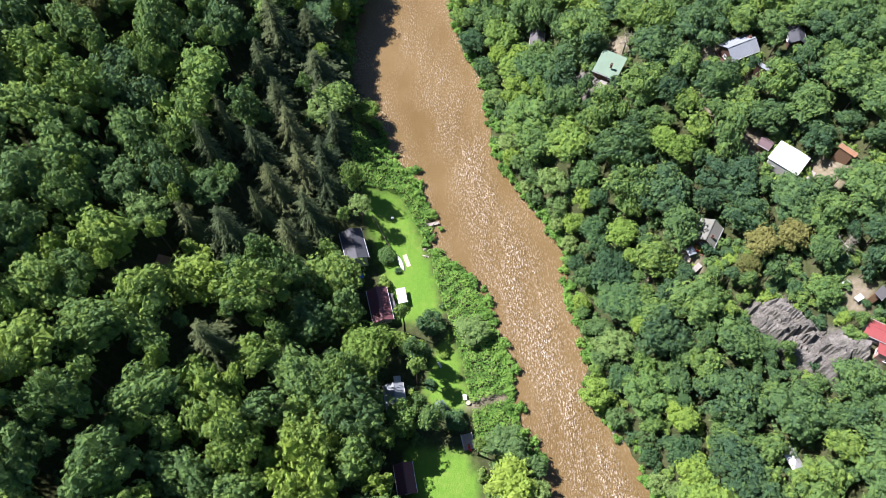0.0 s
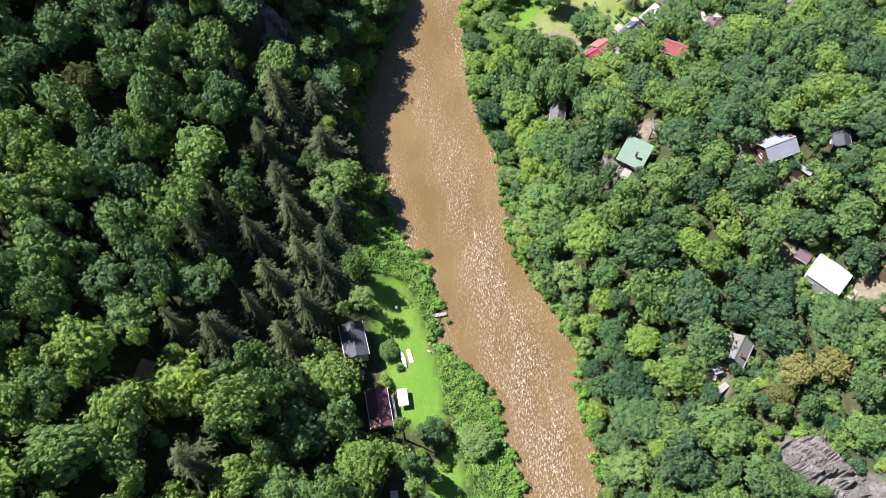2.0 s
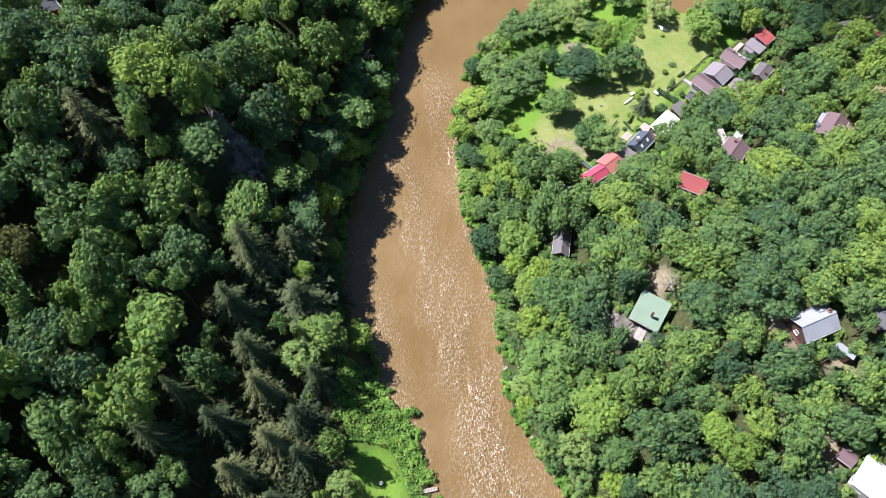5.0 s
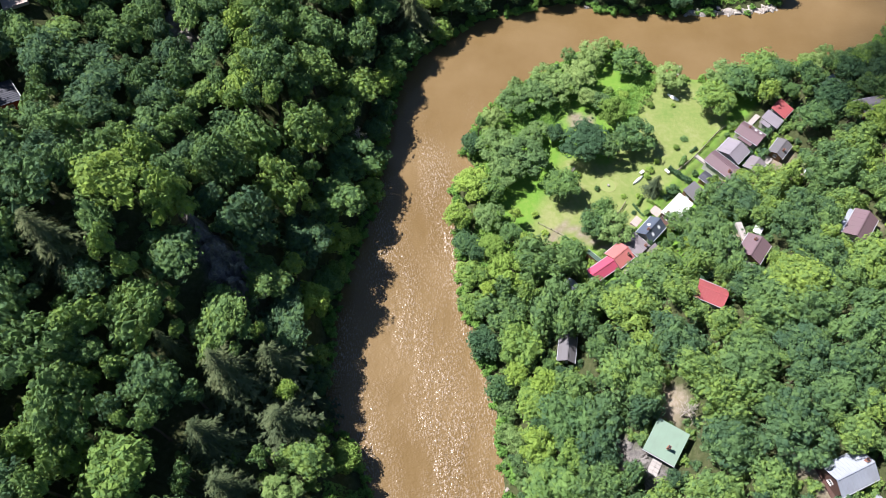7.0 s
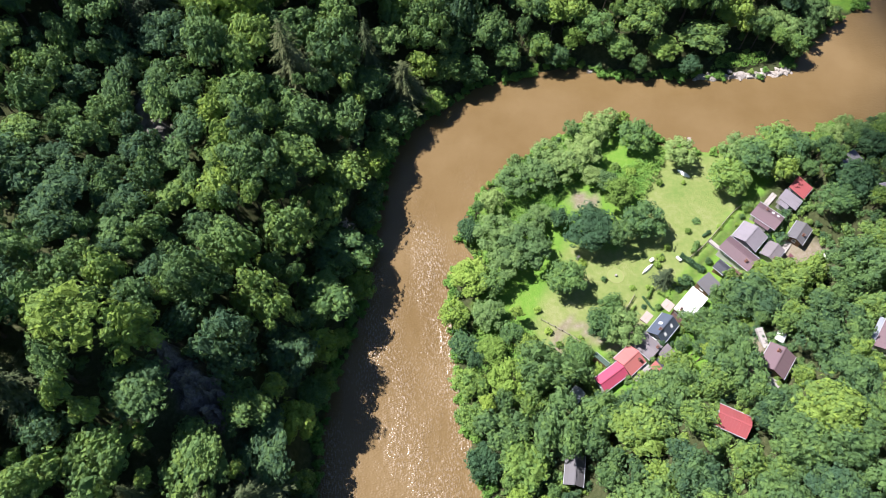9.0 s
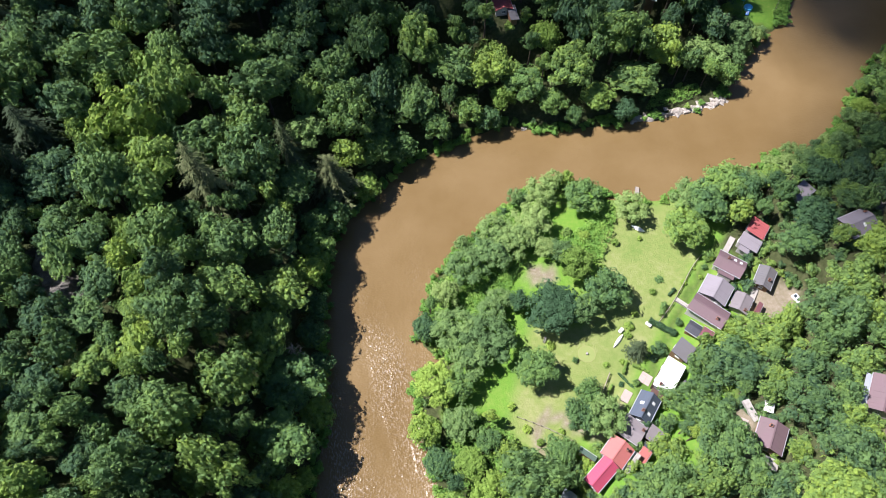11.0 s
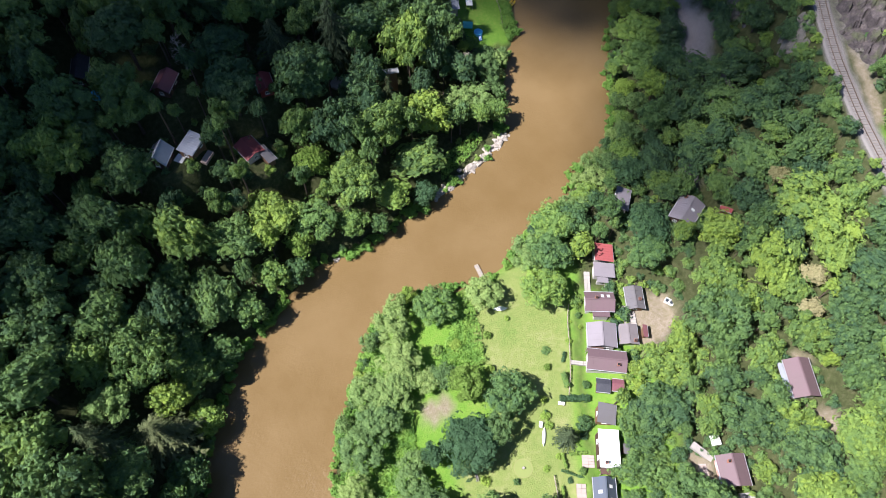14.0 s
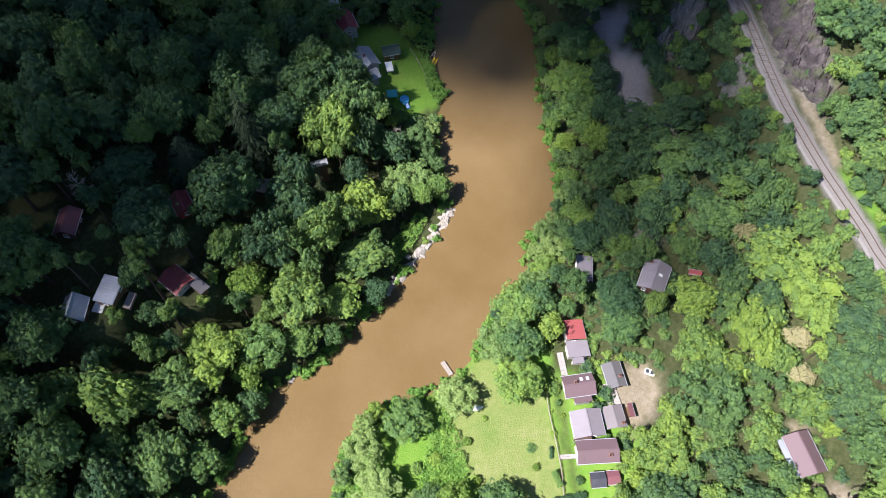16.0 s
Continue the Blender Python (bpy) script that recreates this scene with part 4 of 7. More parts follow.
        # the pane is coloured opaque white
        part("pane", (g0 @ m.T + (u, v, z), BOX_F), WHITE, k, "plain white roof-window pane")
    if porch:
        pu0, pu1, pv0, pv1, pz, mat = porch
        part("porch_roof", boxes((pu0, pv0, e + pz - 0.08, pu1, pv1, e + pz)), mat, h)
        for a in (pu0 + 0.12, pu1 - 0.12):
            for b in (pv0 + 0.12, pv1 - 0.12):
                part("post", boxes((a - 0.06, b - 0.06, 0, a + 0.06, b + 0.06, e + pz - 0.08)), TIMBER, h)
    return h


def slabs(name, poly_boxes, material, x, y, rot, label, category="paving", z=None):
    """Paved ground or a deck, laid piece by piece."""
    z = ground_at(x, y) if z is None else z
    t = thing(name, x, y, z, rot, label, category)
    for b in poly_boxes:
        part("paving_slab", boxes(b), material, t)
    return t


def terrace(x, y, rot, L, W, material, label, n=4, lift=0.12):
    c, s = math.cos(radians(rot)), math.sin(radians(rot))
    z = max(ground_at(x + c * a * L / 2 - s * b * W / 2, y + s * a * L / 2 + c * b * W / 2) for a in (-1, 1) for b in (-1, 1))
    TAKEN.append((x, y, max(L, W) * 0.5))
    return slabs("terrace", [(-L / 2 + L * i / n + 0.02, -W / 2 + W * j / 2 + 0.02, -0.6, -L / 2 + L * (i + 1) / n - 0.02, -W / 2 + W * (j + 1) / 2 - 0.02, lift + 0.01 * ((i + j) % 3)) for i in range(n) for j in range(2)], material, x, y, rot, label, "terrace", z)


# --- the gardens on the west bank
house(-19.9, 74.5, 107, 7.6, 4.9, 3.9, 0.9, ROOF_DARK, WALL_WHITE, "low cottage with a dark felt roof beside the lawn", roof="gable", style="felt")
house(-13.7, 61.0, 104, 7.8, 4.4, 3.8, 1.1, ROOF_MAROON, WALL_WHITE, "cottage with a maroon sheet roof and side porch", style="ribs", chimneys=[(-2.6, 0.9)], porch=(-2.5, 2.5, -3.3, -2.3, -0.9, ROOF_GREY))
house(-9.7, 40.4, 101, 5.4, 4.0, 4.6, 1.0, ROOF_BLUEGREY, WALL_WHITE, "small cottage with a pale grey sheet roof under trees", style="ribs")
house(-9.6, 44.3, 101, 1.6, 1.6, 3.2, 0.2, ZINC, WALL_WHITE, "little pale roofed annex beside the cottage", "shed", "flat", windows=False, category="shed")
house(-7.3, 24.6, 101, 5.8, 3.6, 3.8, 0.9, ROOF_MAROON, WALL_DARK, "dark red cottage half hidden in deep shade", style="ribs")
house(-54.2, 60.8, 80, 3.6, 2.6, 23.6, 0.5, ROOF_RUST, WALL_BROWN, "rust-brown roofed forest hut among the trees", "hut", "mono", "ribs", windows=False, category="hut")

# --- the hillside cottages
house(24.9, 136.3, 82, 5.8, 3.6, 6.0, 1.1, ROOF_GREY, WALL_DARK, "grey-roofed wooden shed cottage above the river", style="courses")
house(38.8, 114.6, 331, 5.8, 6.2, 19.4, 1.5, ROOF_GREEN, WALL_DARK, "cottage with a pale green roof and a small chimney", roof="mono", style="felt", chimneys=[(0.6, -1.2)])
house(69.3, 82.2, 139, 6.5, 6.2, 28.2, 0.5, ROOF_WHITE, WALL_WHITE, "cottage with a bright white flat roof on the hillside", roof="flat", porch=(-3.1, 3.1, -4.1, -3.15, -0.7, ROOF_BLUEGREY), base=None)
house(66.0, 86.6, 141, 2.6, 2.4, 26.9, 0.6, ROOF_DULL, WALL_BROWN, "little shed with a mottled brown roof beside the white cottage", "shed", windows=False, category="shed")
house(79.0, 81.4, 134, 3.6, 1.9, 26.2, 0.4, ROOF_RUST, WALL_BROWN, "rusty roofed firewood shed behind the white cottage", "shed", "mono", "ribs", windows=False, category="shed")
house(62.9, 107.9, 25, 7.0, 5.0, 32.6, 1.4, ROOF_BLUEGREY, WALL_DARK, "gabled cottage with a pale blue-grey roof and dark verandah", style="ribs", chimneys=[(2.6, 0.6)])
house(67.4, 103.2, 138, 3.3, 1.8, 30.8, 0.4, ROOF_BLUEGREY, WALL_DARK, "small shed with a pale grey roof below the cottage", "shed", "mono", "felt", windows=False, category="shed")
house(73.3, 107.4, 84, 4.4, 3.4, 36.5, 0.9, ROOF_DARK, WALL_DARK, "dark-roofed cottage hidden among the trees", style="courses")
house(54.6, 71.0, 59, 5.4, 4.6, 18.0, 1.3, ROOF_MOSS, WALL_BROWN, "gabled cottage with a weathered pale grey roof", style="felt", chimneys=[(-1.2, -1.0)])
house(77.6, 45.6, 150, 5.0, 3.4, 27.4, 0.8, ROOF_RED, WALL_WHITE, "cottage with a pinkish red sheet roof on the cliff top", style="ribs")
house(78.4, 41.4, 150, 4.6, 2.8, 27.0, 0.6, ROOF_RED, WALL_PINK, "low annex with a pinkish red roof on the cliff top", style="ribs", roof="mono")
house(62.2, 155.2, 55, 5.4, 5.0, 17.6, 1.0, ROOF_DULL, WALL_PINK, "cottage with a dull maroon roof among hillside trees", style="felt", chimneys=[(1.4, 0.8)])
house(82.0, 158.4, 55, 7.0, 4.7, 22.6, 1.0, ROOF_DULL, WALL_WHITE, "long cottage with a dull maroon roof and side terrace", style="felt", porch=(-3.2, 3.2, 2.4, 3.3, -0.5, ROOF_BLUEGREY))
house(49.4, 141.9, 156, 5.5, 4.0, 23.6, 1.1, ROOF_RED, WALL_WHITE, "cottage with a bright red sheet roof in the woods", style="ribs")
house(90.0, 147.4, 50, 6.4, 5.4, 26.6, 1.0, ROOF_GREY, WALL_DARK, "cottage with a dark grey roof and a brown verandah", style="felt")
house(98.4, 196.2, 16, 6.9, 5.2, 14.6, 0.9, ROOF_LILAC, WALL_DARK, "cottage with a pale lilac-grey roof under the rocks", style="ribs", chimneys=[(2.6, 1.6)], skylights=[(0.4, -1.0)])
house(94.4, 209.3, 35, 5.8, 3.6, 7.2, 0.5, ROOF_LILAC, WALL_WHITE, "cottage with a low pale grey roof by the river", roof="mono", style="felt")
house(102.0, 190.4, 120, 2.4, 0.9, 15.4, 0.5, ROOF_RED, WALL_BROWN, "narrow woodshed with a dark red roof", "shed", windows=False, category="shed")
terrace(37.0, 110.6, 61, 3.0, 1.8, CONCRETE, "pale concrete terrace below the green-roofed cottage")
terrace(73.5, 80.0, 139, 2.6, 2.6, CONCRETE, "pale stone yard behind the white cottage")
terrace(49.8, 67.0, 150, 3.2, 1.2, TIMBER, "stone-edged garden terrace below the pavilion")
terrace(51.8, 64.2, 40, 3.0, 1.2, CONCRETE, "pale concrete steps below the pavilion")
terrace(60.0, 106.8, 110, 5.2, 1.2, WALL_DARK, "dark wooden verandah deck of the gabled cottage", 5)
terrace(60.3, 150.6, 55, 2.0, 2.6, CONCRETE, "pale paved yard below the maroon cottage")
terrace(61.4, 160.6, 100, 4.2, 1.3, CONCRETE, "weathered concrete path behind the maroon cottage", 5)
terrace(58.6, 157.6, 55, 4.0, 1.4, PAVING, "brick-coloured terrace beside the maroon cottage")

terrace(52.4, 68.2, 59, 1.6, 3.2, BRICK_RED, "reddish paved terrace at the gable of the grey cottage", 3)

TAKEN += [(-16.5, 70.0, 2.0), (-20.0, 69.5, 2.0), (-10.5, 58.8, 1.6), (-9.0, 66.0, 1.6), (103, 268, 2.6), (107, 266.5, 2.6), (110.5, 265, 2.0), (100.5, 276, 2.0), (66.6, 79.4, 2.0), (71.4, 78.0, 2.0), (-83.5, 168.5, 2.6), (-80.5, 165.0, 2.0), (-87.5, 190.5, 2.6), (60.6, 149.6, 2.2), (79.6, 152.4, 2.2)]

# --- the row of cottages in the bend
house(33.3, 154.7, 37, 6.2, 3.4, 3.6, 0.8, ROOF_PINK, WALL_WHITE, "long cottage with a bright pinkish red sheet roof", style="ribs")
house(37.4, 158.3, 42, 4.5, 4.8, 4.4, 1.0, ROOF_SALMON, WALL_WHITE, "cottage with a smooth salmon red sheet roof", style="felt", chimneys=[(1.2, -1.2)])
house(42.6, 157.2, 43, 3.4, 2.2, 3.3, 0.3, ROOF_SALMON, WALL_WHITE, "small shed with a flat salmon roof", "shed", "mono", "felt", windows=False, category="shed")
house(42.0, 162.5, 135, 4.8, 4.2, 4.3, 0.6, ROOF_TAUPE, WALL_BROWN, "cottage with a grey-brown felt roof in the row", style="courses", chimneys=[(-1.8, -1.0)])
house(46.0, 161.0, 43, 3.2, 3.0, 3.7, 0.4, ROOF_TAUPE, WALL_BROWN, "small square cottage with a brown roof behind the row", "shed", "mono", "felt", windows=False, category="shed")
house(44.2, 158.6, 135, 1.8, 1.8, 3.2, 0.4, ROOF_DARK, WALL_BROWN, "tiny dark-roofed shed between two cottages", "shed", "mono", "felt", windows=False, category="shed")
house(45.8, 166.4, 49, 5.8, 4.2, 4.2, 1.5, ROOF_SLATE, WALL_WHITE, "cottage with a slate-blue roof and three roof windows", skylights=[(1.2, -1.0), (-1.2, -1.1), (0.2, 1.0)], chimneys=[(-1.4, 0.3)])
house(52.0, 171.9, 48, 7.2, 4.2, 5.4, 0.3, ROOF_WHITE, WALL_DARK, "tall cottage with a brilliant white flat roof", roof="flat", porch=(-4.6, -3.5, -2.0, 1.4, -1.5, WALL_DARK), chimneys=[(-2.8, 0.6)])
house(50.0, 171.2, 48, 3.2, 1.2, 3.6, 0.2, ROOF_GREY, WALL_DARK, "narrow grey-roofed lean-to beside the white cottage", "shed", "mono", "felt", windows=False, category="shed")
house(55.0, 169.6, 48, 1.8, 1.7, 3.6, 0.2, ROOF_GREY, WALL_DARK, "small grey lean-to behind the white cottage", "shed", "mono", "felt", windows=False, category="shed")
house(51.6, 168.0, 48, 1.5, 1.4, 3.0, 0.2, ROOF_SALMON, WALL_BROWN, "tiny shed with a salmon roof behind the row", "shed", "mono", "felt", windows=False, category="shed")
house(56.7, 177.0, 41, 4.0, 3.8, 4.2, 0.4, ROOF_GREY, WALL_BROWN, "low cottage with a grey felt roof and roof hatch", roof="mono", style="felt", skylights=[])
house(60.7, 181.4, 134, 2.8, 2.7, 3.3, 0.5, ROOF_DARK, WALL_BROWN, "shed with a ribbed dark roof in the row", "shed", "gable", "ribs", windows=False, category="shed")
house(62.7, 179.5, 134, 2.3, 2.4, 3.2, 0.4, ROOF_MAROON, WALL_BROWN, "shed with a maroon roof beside the dark shed", "shed", "gable", "ribs", windows=False, category="shed")
house(64.8, 184.6, 134, 8.0, 4.4, 4.6, 0.9, ROOF_DULL, WALL_WHITE, "wide cottage with a dull maroon roof", style="felt", chimneys=[(-2.2, 1.0)], porch=(0.5, 3.9, -3.1, -2.25, -0.9, WALL_DARK))
house(68.1, 189.2, 48, 5.3, 6.0, 4.9, 1.0, ROOF_LILAC, WALL_WHITE, "broad cottage with a pale lilac-grey sheet roof", style="felt")
house(73.4, 195.0, 139, 6.3, 4.4, 4.5, 1.1, ROOF_DULL, WALL_WHITE, "cottage with a maroon roof and two roof windows", style="felt", skylights=[(-0.6, -1.0), (-1.9, -1.0)], chimneys=[(0.9, -0.3)])
house(71.6, 192.6, 139, 3.6, 1.6, 3.4, 0.3, ROOF_DULL, WALL_WHITE, "low maroon-roofed porch wing of the cottage", "shed", "mono", "felt", windows=False, category="shed")
house(73.0, 185.9, 50, 4.4, 3.9, 3.7, 0.5, ROOF_TAUPE, WALL_WHITE, "outbuilding with a pale grey roof behind the cottages", "outbuilding", "gable", "felt", chimneys=[(-1.6, -1.2)], windows=False)
house(76.2, 184.2, 50, 2.6, 1.2, 3.1, 0.2, ROOF_MAROON, WALL_BROWN, "narrow maroon lean-to beside the outbuilding", "shed", "mono", "ribs", windows=False, category="shed")
house(80.0, 190.8, 52, 5.2, 3.8, 3.7, 0.7, ROOF_GREY, WALL_BROWN, "shed with a weathered grey-blue ribbed roof in the yard", "outbuilding", "gable", "ribs", chimneys=[(-0.6, -0.9)])
house(82.4, 202.8, 48, 4.2, 4.4, 4.6, 0.7, ROOF_RED, WALL_WHITE, "cottage wing with a red sheet roof at the row's end", style="ribs", roof="mono")
house(79.6, 199.8, 48, 3.4, 4.8, 4.2, 0.4, ROOF_LILAC, WALL_WHITE, "cottage wing with a grey roof below the red roof", style="felt", roof="mono")
house(77.6, 198.3, 48, 1.2, 2.6, 3.2, 0.2, ROOF_LILAC, WALL_WHITE, "low pale porch of the grey-roofed cottage", "shed", "mono", "felt", windows=False, category="shed")
house(26.4, 151.4, 50, 2.9, 2.3, 3.2, 0.5, ROOF_BLUEGREY, WALL_DARK, "small shed with a blue-grey roof by the meadow", "shed", "gable", "ribs", windows=False, category="shed")
house(32.0, 158.9, 137, 3.6, 1.3, 2.8, 0.1, ROOF_DKGREEN, WALL_BROWN, "long low greenhouse shed with a grey-green roof", "shed", "mono", "felt", windows=False, category="shed")
terrace(48.2, 172.7, 48, 2.4, 2.4, PAVING, "pale paved terrace before the white cottage", 4)
terrace(43.2, 169.6, 49, 2.6, 1.8, PAVING, "pinkish paved terrace before the slate-roofed cottage", 3)
terrace(75.6, 200.4, 48, 5.0, 1.3, CONCRETE, "pale paved strip beside the grey-roofed cottage wing", 5)
terrace(78.0, 196.2, 48, 5.0, 1.6, CONCRETE, "pale paved path beside the maroon cottage", 6)
terrace(61.8, 187.6, 134, 5.6, 0.9, CONCRETE, "pale paved strip before the maroon cottage", 6)
terrace(76.6, 188.4, 52, 6.0, 2.6, CONCRETE, "pale paved yard between the outbuildings", 9)
terrace(39.8, 156.0, 42, 4.6, 1.3, CONCRETE, "narrow paved yard between the red roofs", 5)

# --- the far bank
house(33.7, 265.9, 93, 5.2, 4.4, 19.2, 0.8, ROOF_RED, WALL_WHITE, "forest cottage with a bright red roof", style="ribs", chimneys=[(1.8, -1.4)])
house(35.6, 262.4, 93, 5.0, 2.3, 18.0, 0.2, ROOF_GREY, WALL_BROWN, "grey flat-roofed annex of the red cottage", "shed", "mono", "felt", windows=False, category="shed")
house(44.9, 275.9, 72, 5.0, 3.6, 23.2, 0.9, ROOF_RED, WALL_RED, "forest cottage with a crimson roof and a dormer", style="ribs", chimneys=[(1.4, 0.6)])
house(17.4, 271.3, 40, 4.6, 4.2, 25.2, 2.0, ROOF_BLUEGREY, WALL_DARK, "steep gabled cottage with pale roof slopes and dark boards", style="ribs")
house(23.6, 269.7, 30, 5.2, 3.6, 25.4, 0.5, ZINC, WALL_BROWN, "weathered zinc-roofed cottage with a cluttered terrace", roof="mono", style="ribs")
house(27.2, 285.0, 40, 5.6, 4.0, 28.2, 1.2, ROOF_MAROON, WALL_DARK, "dark cottage with a maroon roof in deep shade", style="courses")
house(14.8, 299.0, 60, 6.6, 3.6, 28.6, 1.2, ROOF_DARK, WALL_DARK, "dark-roofed cottage in the shaded woods", style="courses")
house(73.3, 267.7, 150, 3.6, 2.2, 13.8, 0.4, ZINC, WALL_BROWN, "shed with a bleached corrugated roof in the trees", "shed", "mono", "ribs", windows=False, category="shed")
house(107.8, 287.6, 72, 6.8, 5.2, 5.6, 1.3, ROOF_BLUEGREY, WALL_WHITE, "house with a blue-grey sheet roof by the river garden", style="ribs", chimneys=[(-0.3, 0.4)])
house(105.0, 283.4, 157, 4.6, 3.6, 5.0, 1.1, ROOF_BLUEGREY, WALL_WHITE, "gabled front wing with a blue-grey roof", style="ribs")
house(113.9, 300.6, 62, 6.6, 5.0, 5.6, 1.5, ROOF_RED, WALL_WHITE, "house with a worn red sheet roof", style="ribs", chimneys=[(1.6, -0.8)])
house(110.2, 296.4, 62, 2.6, 2.4, 3.4, 0.5, ROOF_MAROON, WALL_BROWN, "dark red shed behind the red-roofed house", "shed", windows=False, category="shed")
house(115.7, 286.0, 145, 4.7, 3.4, 3.6, 0.8, ROOF_DKGREEN, WALL_BROWN, "garden hut with a dark green roof", "garden_hut", style="courses", category="hut")
house(115.0, 308.6, 149, 5.7, 5.0, 6.0, 1.3, ROOF_BLUEGREY, WALL_WHITE, "pale house with a light grey roof", style="ribs")
house(-87.0, 172.0, 130, 6.0, 4.6, 37.6, 0.9, ROOF_DARK, WALL_RED, "red-boarded cabin with a dark shiny roof on the cliff edge", "cabin", roof="mono", style="ribs")
terrace(-91.0, 194.4, 30, 5.0, 3.0, PAVING, "pale terrace of a cabin high in the woods", 4)


# ---------- garden things ----------
def boat(x, y, rot, length, width, material, name, label, seats=2, depth=0.42, lift=0.0, z=None, upturned=False):
    """An open hull with thickness, thwarts and a raised bow and stern."""
    z = (ground_at(x, y) if z is None else z) + lift
    b = thing(name, x, y, z, rot, label, "boat")
    n, k = 13, 7
    vs, fs = [], []
    for shell, inset in ((0, 0.0), (1, 0.05)):
        for i in range(n):
            t = -1 + 2 * i / (n - 1)
            w = max(0.03, (width / 2 - inset) * (1 - abs(t) ** 2.6))
            rise = 0.16 * abs(t) ** 3
            for j in range(k):
                a = -1 + 2 * j / (k - 1)
                vs.append((t * (length / 2 - inset), w * a, rise + inset + (depth - inset) * abs(a) ** 2.2))
    m = n * k
    for i in range(n - 1):
        for j in range(k - 1):
            q = i * k + j
            fs += [(q, q + 1, q + k + 1, q + k), (m + q, m + q + k, m + q + k + 1, m + q + 1)]
        for e in (0, k - 1):
            q = i * k + e
            fs.append((q, q + k, m + q + k, m + q))
    vs = np.array(vs)
    if upturned:
        vs = vs * (1, -1, -1) + (0, 0, depth + 0.16)
    part("hull", (vs, np.array(fs)), material, b)
    for i in range(seats):
        u = (i - (seats - 1) / 2) * length * 0.32
        w = width / 2 * (1 - abs(2 * u / length) ** 2.6) - 0.04
        part("seat", boxes((u - 0.12, -w, depth * 0.62, u + 0.12, w, depth * 0.62 + 0.04)), TIMBER, b)
    TAKEN.append((x, y, length * 0.45))
    return b


def jetty(x, y, rot, length, width, z, label):
    j = thing("jetty", x, y, z, rot, label, "jetty")
    n = int(length / 0.28)
    for i in range(n):
        u = -length / 2 + (i + 0.5) * length / n
        part("plank", boxes((u - 0.12, -width / 2, 0.02, u + 0.12, width / 2, 0.07)), TIMBER if i % 3 else CONCRETE, j)
    for sd in (-1, 1):
        part("beam", boxes((-length / 2, sd * width * 0.36 - 0.05, -0.12, length / 2, sd * width * 0.36 + 0.05, 0.02)), TIMBER_DARK, j)
        for u in (-length * 0.4, length * 0.4):
            part("post", tube([(u, sd * width * 0.42, -2.2), (u, sd * width * 0.42, 0.3)], [0.06, 0.055], 7), TIMBER_DARK, j)
    TAKEN.append((x, y, length * 0.5))


def table(x, y, rot, length, width, height, top, label, name="garden_table"):
    t = thing(name, x, y, ground_at(x, y), rot, label, "table")
    n = max(3, int(width / 0.22))
    for i in range(n):
        v = -width / 2 + width * i / n
        part("board", boxes((-length / 2, v + 0.01, height - 0.04, length / 2, v + width / n - 0.01, height)), top, t)
    for a in (-1, 1):
        for b in (-1, 1):
            part("leg", boxes((a * length * 0.42 - 0.035, b * width * 0.4 - 0.035, 0, a * length * 0.42 + 0.035, b * width * 0.4 + 0.035, height - 0.04)), TIMBER, t)


def bench(x, y, rot, length, material, label, name="garden_bench"):
    t = thing(name, x, y, ground_at(x, y), rot, label, "bench")
    for i in range(3):
        part("seat_slat", boxes((-length / 2, -0.22 + i * 0.15, 0.42, length / 2, -0.10 + i * 0.15, 0.46)), material, t)
    for i in range(2):
        part("back_slat", boxes((-length / 2, 0.24, 0.56 + i * 0.17, length / 2, 0.28, 0.69 + i * 0.17)), material, t)
    for a in (-1, 1):
        part("leg", boxes((a * length * 0.42 - 0.04, -0.2, 0, a * length * 0.42 + 0.04, 0.28, 0.42)), TIMBER_DARK, t)


def canopy(x, y, rot, length, width, height, material, label, name="garden_canopy", peak=0.35):
    t = thing(name, x, y, ground_at(x, y), rot, label, "canopy")
    l, w = length / 2, width / 2
    top = np.array([(-l, -w, height), (l, -w, height), (l, w, height), (-l, w, height), (-l * 0.25, 0, height + peak), (l * 0.25, 0, height + peak)])
    f = [(0, 1, 5), (0, 5, 4), (1, 2, 5), (2, 3, 4), (2, 4, 5), (3, 0, 4)]
    v = np.vstack([top, top - (0, 0, 0.04)])
    part("cover", (v, f + [(a + 6, c + 6, b + 6) for a, b, c in f]), material, t)
    part("valance", boxes((-l, -w - 0.02, height - 0.2, l, -w, height), (-l, w, height - 0.2, l, w + 0.02, height), (-l - 0.02, -w, height - 0.2, -l, w, height), (l, -w, height - 0.2, l + 0.02, w, height)), material, t)
    for a in (-1, 1):
        for b in (-1, 1):
            part("pole", tube([(a * l * 0.96, b * w * 0.96, 0), (a * l * 0.96, b * w * 0.96, height)], [0.035, 0.035], 6), ZINC, t)
    TAKEN.append((x, y, length * 0.5))


